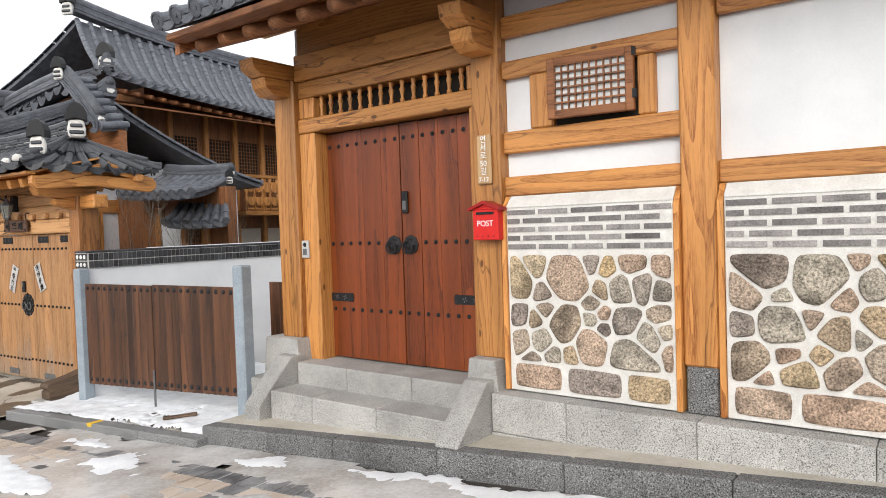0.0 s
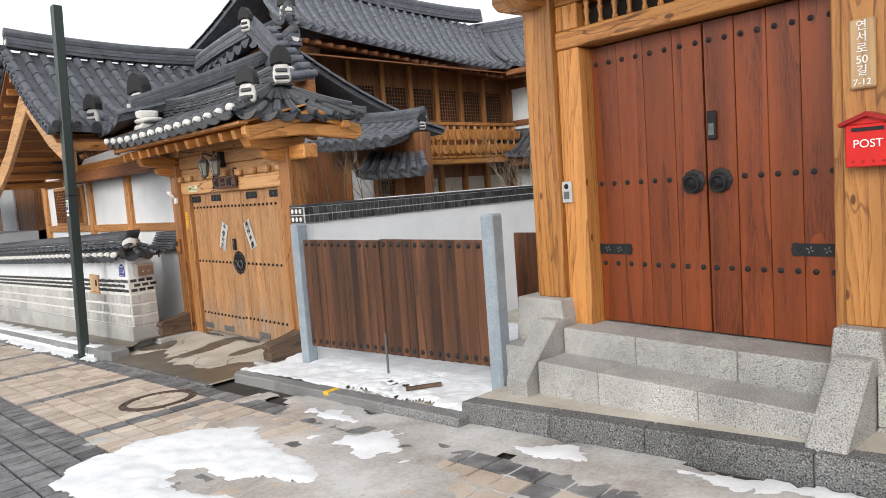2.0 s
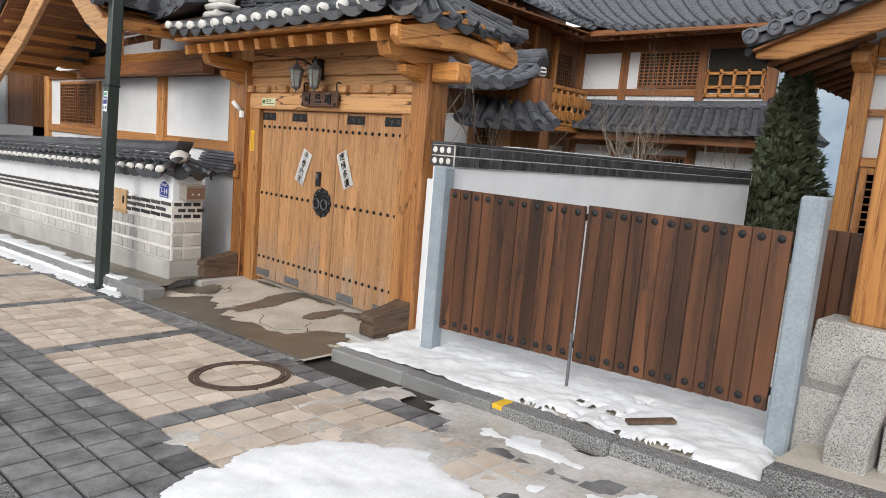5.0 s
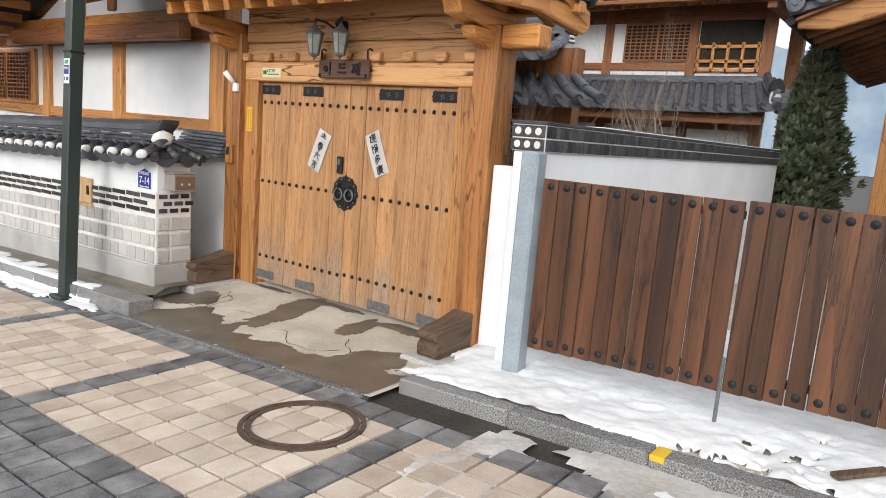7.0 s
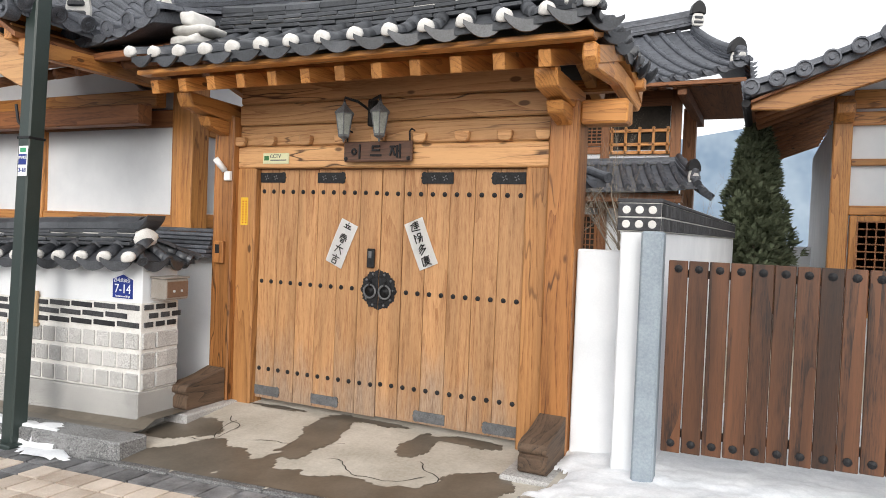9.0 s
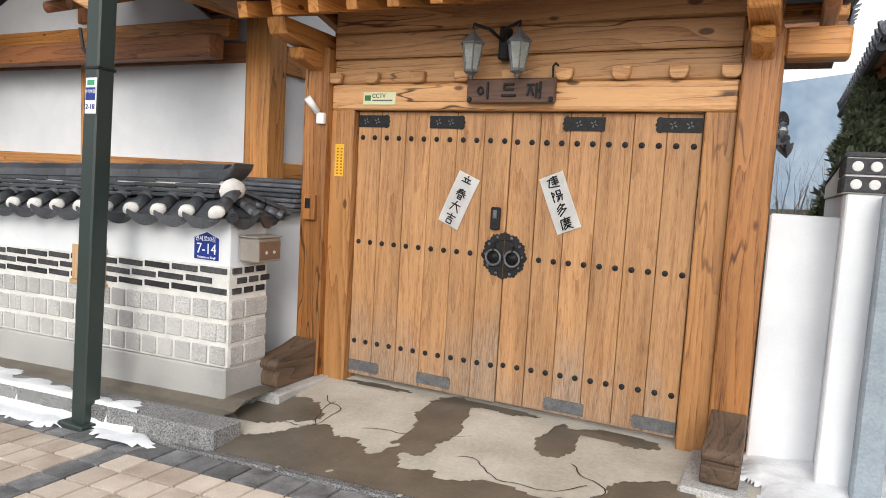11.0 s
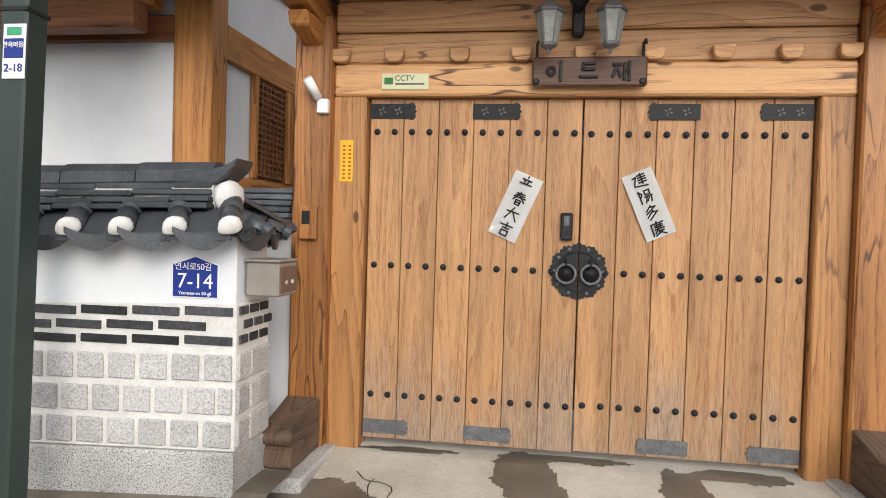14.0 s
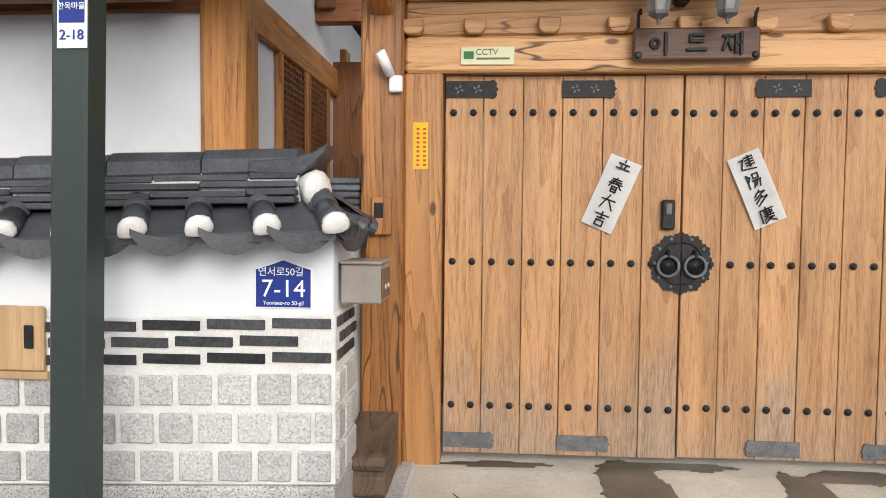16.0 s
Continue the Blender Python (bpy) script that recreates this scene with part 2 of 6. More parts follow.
lampglass = mottled("frosted_lamp_glass", (0.20, 0.21, 0.19), (0.34, 0.35, 0.32), 8.0, 60.0, 0.25, 0.05)
paper_pane = mottled("window_paper", (0.50, 0.46, 0.38), (0.62, 0.57, 0.48), 3.0, 60.0, 0.9, 0.1)
# near-black colour stands in for the shade inside rooms and openings
room_shade = mottled("dark_interior", (0.02, 0.017, 0.014), (0.04, 0.034, 0.028), 2.0, 20.0, 0.95, 0.1)
bark = mottled("grey_bark", (0.16, 0.13, 0.10), (0.34, 0.29, 0.23), 20.0, 80.0, 0.9, 0.5)
leaf_m = mottled("conifer_green", (0.07, 0.088, 0.050), (0.17, 0.195, 0.12), 6.0, 40.0, 0.7, 0.2, jitter=0.2)
# pale blue carries the distance haze; no mist is modelled
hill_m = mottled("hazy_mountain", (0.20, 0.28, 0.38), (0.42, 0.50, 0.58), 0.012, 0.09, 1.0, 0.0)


# ---- mesh helpers ----
def part(name, bm, material, parent=None, label="", m=None, smooth=False):
    me = bpy.data.meshes.new(name)
    bm.to_mesh(me)
    bm.free()
    me.materials.append(material)
    if smooth:
        me.shade_smooth()
    ob = new(name, me)
    if parent is not None:
        ob.parent = parent
    if m is not None:
        ob.matrix_basis = m
    if label:
        ob["label"] = label
    return ob


def piece(name, me, parent, m, label=""):
    ob = new(name, me)
    ob.parent = parent
    ob.matrix_basis = m
    if label:
        ob["label"] = label
    return ob


def mesh_of(name, bm, material, smooth=False):
    me = bpy.data.meshes.new(name)
    bm.to_mesh(me)
    bm.free()
    me.materials.append(material)
    if smooth:
        me.shade_smooth()
    return me


def thing(name, label, category, group="", kind="", m=None):
    ob = new(name)
    ob.empty_display_size = 0.1
    if m is not None:
        ob.matrix_basis = m
    return tagged(ob, label, category, group, kind)


def box(x0, x1, y0, y1, z0, z1, bevel=0.006, bm=None):
    own = bmesh.new()
    bmesh.ops.create_cube(own, size=1.0, matrix=Matrix.Translation(((x0 + x1) / 2, (y0 + y1) / 2, (z0 + z1) / 2)) @ Matrix.Diagonal((x1 - x0, y1 - y0, z1 - z0, 1)))
    if bevel:
        bmesh.ops.bevel(own, geom=list(own.edges), offset=bevel, segments=1, affect="EDGES", clamp_overlap=True)
    if bm is None:
        return own
    join(bm, own)
    return bm


def join(bm, other, m=None):
    vs = [bm.verts.new(m @ v.co if m is not None else v.co) for v in other.verts]
    other.verts.index_update()
    for f in other.faces:
        bm.faces.new([vs[v.index] for v in f.verts])
    other.free()


def tube(points, radii, sides=8, bm=None, cap=True):
    bm = bm or bmesh.new()
    loops = []
    pts = [Vector(p) for p in points]
    if isinstance(radii, (int, float)):
        radii = [radii] * len(pts)
    for i, p in enumerate(pts):
        d = (pts[min(i + 1, len(pts) - 1)] - pts[max(i - 1, 0)]).normalized()
        a = d.orthogonal().normalized() if i == 0 else (loops_dir - d * loops_dir.dot(d)).normalized()
        loops_dir = a
        b = d.cross(a)
        loops.append([bm.verts.new(p + (a * math.cos(k) + b * math.sin(k)) * radii[i]) for k in [math.tau * j / sides for j in range(sides)]])
    for l0, l1 in zip(loops, loops[1:]):
        for j in range(sides):
            bm.faces.new((l0[j], l0[(j + 1) % sides], l1[(j + 1) % sides], l1[j]))
    if cap:
        bm.faces.new(loops[0][::-1])
        bm.faces.new(loops[-1])
    return bm


def lathe(profile, sides=16):
    bm = bmesh.new()
    rings = [[bm.verts.new((r * math.cos(math.tau * j / sides), r * math.sin(math.tau * j / sides), z)) for j in range(sides)] for r, z in profile]
    for a, b in zip(rings, rings[1:]):
        for j in range(sides):
            bm.faces.new((a[j], a[(j + 1) % sides], b[(j + 1) % sides], b[j]))
    bm.faces.new(rings[0][::-1])
    bm.faces.new(rings[-1])
    return bm


def prism(outline, depth, axis="y", bevel=0.0):
    """An outline of (a, b) pairs pushed along an axis from 0 to depth; axis y: a is x, b is z; axis x: a is y, b is z; axis z: a is x, b is y."""
    bm = bmesh.new()
    place = {"y": lambda a, b, d: (a, d, b), "x": lambda a, b, d: (d, a, b), "z": lambda a, b, d: (a, b, d)}[axis]
    f0 = [bm.verts.new(place(a, b, 0)) for a, b in outline]
    f1 = [bm.verts.new(place(a, b, depth)) for a, b in outline]
    bm.faces.new(f0)
    bm.faces.new(f1[::-1])
    k = len(outline)
    for i in range(k):
        bm.faces.new((f0[i], f1[i], f1[(i + 1) % k], f0[(i + 1) % k]))
    bmesh.ops.recalc_face_normals(bm, faces=bm.faces)
    if bevel:
        bmesh.ops.bevel(bm, geom=list(bm.edges), offset=bevel, segments=1, affect="EDGES", clamp_overlap=True)
    return bm


def lettering(name, text, size, material, parent, m, label="", deep=0.002):
    cu = bpy.data.curves.new(name, "FONT")
    cu.body, cu.size, cu.extrude = text, size, deep
    cu.align_x, cu.align_y = "CENTER", "CENTER"
    tmp = new("lettering_source", cu)
    bpy.context.view_layer.update()
    me = bpy.data.meshes.new_from_object(tmp.evaluated_get(bpy.context.evaluated_depsgraph_get()))
    bpy.data.objects.remove(tmp)
    me.materials.clear()
    me.materials.append(material)
    ob = new(name, me)
    ob.parent = parent
    ob.matrix_basis = m
    if label:
        ob["label"] = label
    return ob


def g(x):
    """Height of the sloping street."""
    return -0.04 + 0.05 * max(-40.0, min(40.0, x))


FACING = pose(0, 0, 0, 90)          # text that faces the street


# ---- roofs ----
def tile_segment(r, length):
    """A half-round cover tile along +x, slightly tapered, with thickness."""
    bm = bmesh.new()
    rows = []
    for x, k in ((0, 1.0), (length * 1.02, 0.9)):
        outer = [bm.verts.new((x, r * k * math.cos(a), r * k * math.sin(a))) for a in [math.pi * i / 6 for i in range(7)]]
        rows.append(outer)
    for i in range(6):
        bm.faces.new((rows[0][i], rows[0][i + 1], rows[1][i + 1], rows[1][i]))
    bm.faces.new(rows[0][::-1])
    bm.faces.new(rows[1])
    return bm


def eave_disc(r):
    """Round end tile with a drooping crescent for the pan tile beside it."""
    bm = lathe([(r * 0.6, -0.02), (r * 1.02, -0.02), (r * 1.04, 0.0), (r * 1.02, 0.018), (r * 0.8, 0.02), (r * 0.78, 0.012), (r * 0.3, 0.012), (r * 0.28, 0.02)], 14)
    bmesh.ops.rotate(bm, verts=bm.verts, matrix=Matrix.Rotation(radians(-90), 3, "Y"))
    return bm


def lime_plug(r):
    """A lumpy half dome of white lime that fills the arched end of a cover tile."""
    bm = lathe([(r * 0.95, -0.03), (r * 1.0, -0.005), (r * 0.9, 0.012), (r * 0.6, 0.02), (r * 0.05, 0.022)], 14)
    for v in bm.verts:
        if v.co.x < -r * 0.15:
            v.co.x = -r * 0.15 + (v.co.x + r * 0.15) * 0.35
        v.co += Vector(noise.noise_vector(v.co * 25)) * 0.009
    bmesh.ops.rotate(bm, verts=bm.verts, matrix=Matrix.Rotation(radians(-90), 3, "Y"))
    return bm


def crescent(w, drop):
    """The hanging lip of a pan tile: a curved plate across the slope (y), hanging down (z)."""
    bm = bmesh.new()
    top, low = [], []
    for i in range(9):
        t = -1 + i / 4
        top.append((t * w / 2, -0.035 * (1 - t * t)))
        low.append((t * w / 2, -0.035 * (1 - t * t) - drop * (0.35 + 0.65 * (1 - abs(t) ** 2.2))))
    for x in (0.0, 0.02):
        bm.faces.new([bm.verts.new((x, a, b)) for a, b in top + low[::-1]])
    bm.verts.ensure_lookup_table()
    k = len(top) * 2
    for i in range(k):
        j = (i + 1) % k
        bm.faces.new((bm.verts[i], bm.verts[j], bm.verts[k + j], bm.verts[k + i]))
    bmesh.ops.recalc_face_normals(bm, faces=bm.faces)
    return bm


def slope_frame(e0, e1, r0, r1, s, t, sag):
    a = Vector(e0).lerp(Vector(e1), s)
    b = Vector(r0).lerp(Vector(r1), s)
    p = a.lerp(b, t)
    p.z -= sag * 4 * t * (1 - t)
    return p


def roof_slope(parent, e0, e1, r0, r1, pitch=0.27, r=0.075, seg=0.3, sag=0.06, lift=0.0, mat=None, single=False, caps="tile", thick=0.09, boards=None, discs=True):
    """One pitch of a tiled roof from eave e0-e1 to ridge r0-r1: bed, cover tiles, eave discs and lips."""
    mat = mat or tile_m
    e0, e1, r0, r1 = map(Vector, (e0, e1, r0, r1))
    width = (e1 - e0).length
    n = max(2, round(width / pitch))
    run = ((r0 + r1) / 2 - (e0 + e1) / 2).length
    k = max(2, round(run / seg))
    across = (e1 - e0).normalized()

    def at(s, t):
        p = slope_frame(e0, e1, r0, r1, s, t, sag)
        p.z += lift * (2 * s - 1) ** 4 * (1 - 0.6 * t)
        return p
    bed = bmesh.new()
    ns = max(6, n // 2)
    grid = [[bed.verts.new(at(i / ns, j / 6)) for j in range(7)] for i in range(ns + 1)]
    under = [[bed.verts.new(at(i / ns, j / 6) - Vector((0, 0, thick))) for j in range(7)] for i in range(ns + 1)]
    for i in range(ns):
        for j in range(6):
            bed.faces.new((grid[i][j], grid[i + 1][j], grid[i + 1][j + 1], grid[i][j + 1]))
            bed.faces.new((under[i][j], under[i][j + 1], under[i + 1][j + 1], under[i + 1][j]))
        bed.faces.new((grid[i][0], under[i][0], under[i + 1][0], grid[i + 1][0]))
        bed.faces.new((grid[i][6], grid[i + 1][6], under[i + 1][6], under[i][6]))
    for i in (0, ns):
        for j in range(6):
            bed.faces.new((grid[i][j], grid[i][j + 1], under[i][j + 1], under[i][j]))
    bmesh.ops.recalc_face_normals(bed, faces=bed.faces)
    part("tile_bed", bed, mat, parent)
    length = run / k
    seg_me = mesh_of("cover_tile", tile_segment(r, length), mat, True)
    disc_me = mesh_of("eave_tile", eave_disc(r), mat) if caps != "lime" else mesh_of("lime_end", lime_plug(r), lime, True)
    lip_me = mesh_of("lip_tile", crescent(width / n * 0.98, 0.075), mat)
    placed = []
    for i in range(n + 1):
        s = i / n
        for j in range(k):
            p, q = at(s, j / k), at(s, (j + 1) / k)
            d = (q - p).normalized()
            up = across.cross(d)
            if up.z < 0:
                up = -up
            side = up.cross(d)
            m = Matrix((d, side, up)).transposed().to_4x4()
            m.translation = p + up * 0.012
            placed.append((seg_me, m))
            if j == 0 and discs:
                mm = m.copy()
                mm.translation = p + up * 0.012 - d * (0.012 if caps == "lime" else 0.02) + up * r * 0.15
                placed.append((disc_me, mm))
        if i < n and discs:
            s2 = (i + 0.5) / n
            p, q = at(s2, 0), at(s2, 1 / k)
            d = (q - p).normalized()
            flat = Vector((d.x, d.y, 0)).normalized()
            sd = Vector((0, 0, 1)).cross(flat)
            m = Matrix((flat, sd, Vector((0, 0, 1)))).transposed().to_4x4()
            m.translation = p - flat * 0.022 + Vector((0, 0, 0.022))
            placed.append((lip_me, m))
    if single:
        for me, m in placed:
            piece(me.name.split(".")[0], me, parent, m)
    else:
        scatter("roof_tiles", placed, parent, mat)
    return at


def scatter(name, placed, parent, mat, label=""):
    """Many alike pieces joined into one mesh of their own geometry."""
    cache, vs, fs, off = {}, [], [], 0
    for me, m in placed:
        if me not in cache:
            co = np.empty(len(me.vertices) * 3)
            me.vertices.foreach_get("co", co)
            cache[me] = (co.reshape(-1, 3), [tuple(p.vertices) for p in me.polygons])
        co, polys = cache[me]
        a = np.array(m)
        vs.append(co @ a[:3, :3].T + a[:3, 3])
        fs += [tuple(v + off for v in p) for p in polys]
        off += len(co)
    me = bpy.data.meshes.new(name)
    me.from_pydata(np.concatenate(vs).tolist(), [], fs)
    me.materials.append(mat)
    me.update()
    ob = new(name, me)
    ob.parent = parent
    ob["kind"] = "stuff"
    if label:
        ob["label"] = label
    return ob


def ridge(parent, p, q, height=0.22, width=0.2, rise=0.1, courses=4, mat=None, lime_bed=True, split=0.0):
    """A ridge of stacked flat tiles with a round cap, its ends lifted."""
    mat = mat or tile_m
    p, q = Vector(p), Vector(q)
    n = max(4, int((q - p).length / 0.3))
    pts = [p.lerp(q, i / n) + Vector((0, 0, rise * (2 * i / n - 1) ** 2)) for i in range(n + 1)]
    d = (q - p).normalized()
    side = d.cross(Vector((0, 0, 1))).normalized()
    h = height / courses
    if split:
        rng = random.Random(int(height * 1000) + n)
        k = max(2, int((q - p).length / split))
        for c in range(courses):
            w = width / 2 * (1.0 - 0.1 * c)
            for i in range(-1 if c % 2 else 0, k):
                a, b = max(0, (i + 0.5 * (c % 2)) / k), min(1, (i + 1 + 0.5 * (c % 2)) / k)
                if b - a < 0.2 / k:
                    continue
                pa, pb = p.lerp(q, a), p.lerp(q, b)
                za, zb = rise * (2 * a - 1) ** 2, rise * (2 * b - 1) ** 2
                own = box(0.002, (pb - pa).length - 0.002, -w, w, c * h, c * h + h * 0.82, 0.006)
                for v in own.verts:
                    v.co.z += -0.45 * h * (abs(v.co.y) / w) ** 2
                d2 = (pb + Vector((0, 0, zb)) - pa - Vector((0, 0, za))).normalized()
                m = Matrix((d2, Vector((0, 0, 1)).cross(d2).normalized(), Vector((0, 0, 1)))).transposed().to_4x4()
                m.translation = pa + Vector((0, 0, za)) + side * rng.uniform(-0.006, 0.006) + Vector((0, 0, rng.uniform(-0.003, 0.003)))
                part("ridge_tile", own, mat, parent, "", m)
    for c in range(0 if split else courses):
        bm = bmesh.new()
        w = width / 2 * (1.0 - 0.1 * c) + (0.012 if c % 2 else 0)
        rings = []
        for pt in pts:
            z0, z1 = c * h, c * h + h * 0.86
            rings.append([bm.verts.new(pt + side * a + Vector((0, 0, z))) for a, z in ((-w, z0), (w, z0), (w, z1), (-w, z1))])
        for a, b in zip(rings, rings[1:]):
            for j in range(4):
                bm.faces.new((a[j], a[(j + 1) % 4], b[(j + 1) % 4], b[j]))
        bm.faces.new(rings[0])
        bm.faces.new(rings[-1][::-1])
        bmesh.ops.recalc_face_normals(bm, faces=bm.faces)
        part("ridge_course", bm, mat, parent)
    part("ridge_core", tube([pt + Vector((0, 0, height * 0.45)) for pt in pts], width * 0.33, 6), lime if lime_bed else mat, parent)
    if split:
        for i in range(k):
            pa, pb = p.lerp(q, i / k), p.lerp(q, (i + 1) / k)
            za, zb = rise * (2 * i / k - 1) ** 2, rise * (2 * (i + 1) / k - 1) ** 2
            d2 = (pb - pa).normalized() * 0.012
            part("cap_tile", tube([pa + Vector((0, 0, height + za)), pb - d2 + Vector((0, 0, height + zb))], [width * 0.30, width * 0.275], 10), mat, parent)
        return
    part("ridge_cap", tube([pt + Vector((0, 0, height)) for pt in pts], width * 0.36, 10), mat, parent, smooth=True)


def ridge_end(parent, at, towards, size=1.0):
    """The upright end tile of a ridge on white lime bedding."""
    at = Vector(at)
    d = Vector(towards)
    d.z = 0
    d.normalize()
    sd = Vector((0, 0, 1)).cross(d)
    m = Matrix((d, sd, Vector((0, 0, 1)))).transposed().to_4x4()
    m.translation = at
    s = size
    shell = [(-0.15 * s, 0.13 * s), (-0.15 * s, 0.24 * s), (-0.11 * s, 0.34 * s), (-0.05 * s, 0.40 * s), (0, 0.415 * s), (0.05 * s, 0.40 * s), (0.11 * s, 0.34 * s), (0.15 * s, 0.24 * s), (0.15 * s, 0.13 * s), (0, 0.17 * s)]
    part("end_tile", prism(shell, 0.16 * s, "x", 0.008), end_black, parent, "black upright end tile", m)
    lo = [(-0.11 * s, -0.12 * s), (-0.13 * s, 0.0), (-0.10 * s, 0.15 * s), (0.10 * s, 0.15 * s), (0.13 * s, 0.0), (0.11 * s, -0.12 * s)]
    part("lime_bedding", prism(lo, 0.08 * s, "x", 0.02), lime, parent, "white lime bedding", m @ pose(0.06 * s, 0, 0))
    for zz, ww in ((0.03, 0.085), (-0.07, 0.10)):
        part("bedding_tile", box(0.08 * s, 0.165 * s, -ww * s, ww * s, zz * s, (zz + 0.055) * s, 0.012), tile_new, parent, "", m)


def rafters(parent, p, q, n, back, down, up, half=0.045, material=None, round_ends=False, lean=0.0):
    """Rafters under an eave, from p to q, each running back from its end."""
    material = material or wood_y
    p, q = Vector(p), Vector(q)
    back = Vector(back)
    bm = tube([(0, 0, 0), back], half, 10) if round_ends else None
    if bm is None:
        bm = bmesh.new()
        length = back.length
        own = box(0, length, -half, half, -half * 1.3, half * 1.3, 0.005)
        d = back.normalized()
        sd = Vector((0, 0, 1)).cross(d).normalized()
        m = Matrix((d, sd, d.cross(sd))).transposed().to_4x4()
        join(bm, own, m)
    me = mesh_of("rafter", bm, material, round_ends)
    for i in range(n):
        piece("rafter", me, parent, Matrix.Translation(p.lerp(q, i / max(1, n - 1))))


def lattice(parent, x0, x1, z0, z1, y, cols, rows, material, bar=0.008, back=None):
    """A lattice panel facing -y with a pane behind."""
    part("pane", box(x0, x1, y + 0.015, y + 0.02, z0, z1, 0), back or paper_pane, parent)
    for i in range(cols + 1):
        x = x0 + (x1 - x0) * i / cols
        part("lattice_bar", box(x - bar, x + bar, y - 0.008, y + 0.012, z0, z1, 0), material, parent)
    for j in range(rows + 1):
        z = z0 + (z1 - z0) * j / rows
        part("lattice_bar", box(x0, x1, y - 0.011, y + 0.009, z - bar, z + bar, 0), material, parent)


# ---- ground ----
def sheet(xs, ys, height, name, material, label="", thick=0.0):
    bm = bmesh.new()
    rows = [[bm.verts.new((x, y, height(x, y))) for y in ys] for x in xs]
    for a, b in zip(rows, rows[1:]):
        for j in range(len(ys) - 1):
            bm.faces.new((a[j], b[j], b[j + 1], a[j + 1]))
    ob = part(name, bm, material, None, label)
    return ob


ground = sheet((-2500, -40, -12, 0, 12, 40, 2500), (-2500, -40, 0, 40, 2500), lambda x, y: g(x) - 0.03, "ground", joint_m)
tagged(ground, "sloping grey ground under the street and yards", "ground", kind="structure")

pavement = thing("pavement", "beige and dark square pavers with wet joints", "pavement", kind="structure")
TILT = Matrix.Rotation(-math.atan(0.05), 4, "Y")


def paver(x, y, w, d, me, top=0.0):
    return me, Matrix.Translation((x, y, g(x) + top)) @ TILT @ Matrix.Diagonal((w, d, 1, 1))


def unit_slab(material, h=0.04):
    bm = box(-0.5, 0.5, -0.5, 0.5, -h, 0, 0.0)
    bmesh.ops.bevel(bm, geom=[e for e in bm.edges if all(v.co.z > -h / 2 for v in e.verts)], offset=0.018, segments=1, affect="EDGES")
    return mesh_of("paver", bm, material)


pv_b, pv_d, pv_g = unit_slab(beige), unit_slab(dark_pave), unit_slab(gran_d)
T = 0.21
near_tiles, far_tiles_b, far_tiles_d, far_tiles_g = [], [], [], []
for ix in range(-60, 70):
    x = 0.03 + ix * T
    for iy in range(0, 26):
        y = -1.56 - iy * T
        cross = (ix % 10) == 7
        dark = cross or iy in (0, 7, 8, 9, 10, 20, 21)
        me = pv_d if dark else pv_b
        if iy > 10:
            far_tiles_g.append(paver(x, y, T - 0.012, T - 0.012, pv_g))
            continue
        if -1.4 < x < 6.2 and y > -3.3 and iy < 8:
            near_tiles.append((me, x, y))
        elif dark:
            far_tiles_d.append(paver(x, y, T - 0.013, T - 0.013, me))
        else:
            far_tiles_b.append(paver(x, y, T - 0.013, T - 0.013, me))
random.seed(4)
for me, x, y in near_tiles:
    piece("paver", me, pavement, paver(x, y, T - 0.014, T - 0.014, me, random.uniform(-0.0025, 0.0025))[1])
scatter("distant_beige_pavers", far_tiles_b, pavement, beige)
scatter("distant_grey_pavers", far_tiles_g, pavement, gran_d)
scatter("distant_dark_pavers", far_tiles_d, pavement, dark_pave)

manhole = thing("manhole_cover", "rusty iron ring of a paved manhole cover in the pavement", "manhole", m=Matrix.Translation((3.05, -2.0, g(3.05) + 0.004)) @ TILT)
ring = bmesh.new()
for r0, r1, z in ((0.30, 0.335, 0.006), (0.345, 0.375, 0.005)):
    a = lathe([(r0, -0.01), (r1, -0.01), (r1, z), (r0, z), (r0, -0.01)], 48)
    bmesh.ops.delete(a, geom=[f for f in a.faces if len(f.verts) > 4], context="FACES")
    join(ring, a)
part("ring", ring, mottled("rusty_iron", (0.05, 0.035, 0.028), (0.13, 0.09, 0.07), 12.0, 80.0, 0.7), manhole, "rusty iron ring")

kerb_road = thing("kerb", "grey granite kerb stones along the yard edge", "kerb", kind="structure")
def apron_z(x, y):
    k = min(1, max(0, (y + 1.42) / 1.3))
    return (g(x) + 0.012) * (1 - k) + (0.115 + 0.008 * x) * k + 0.004 * noise.noise(Vector((x * 2.3, y * 2.3, 4)))


apron = sheet([-0.55 + 0.12 * i for i in range(31)], [-1.42 + 0.1 * j for j in range(27)], apron_z, "concrete_apron", concrete)
tagged(apron, "cracked stained concrete apron before the wooden gate", "apron", kind="structure")


def kerb_run(x0, x1, y0, y1, top, n, material, drop=0.14, dy=0.0):
    step = (x1 - x0) / n
    for i in range(n):
        a, b = x0 + step * i, x0 + step * (i + 1) - 0.006
        off = dy * (i + 0.5) / n
        own = box(a, b, y0 + off, y1 + off, -drop, 0, 0.012)
        for v in own.verts:
            v.co.z += g(v.co.x) + top
        part("kerb_stone", own, material, kerb_road)


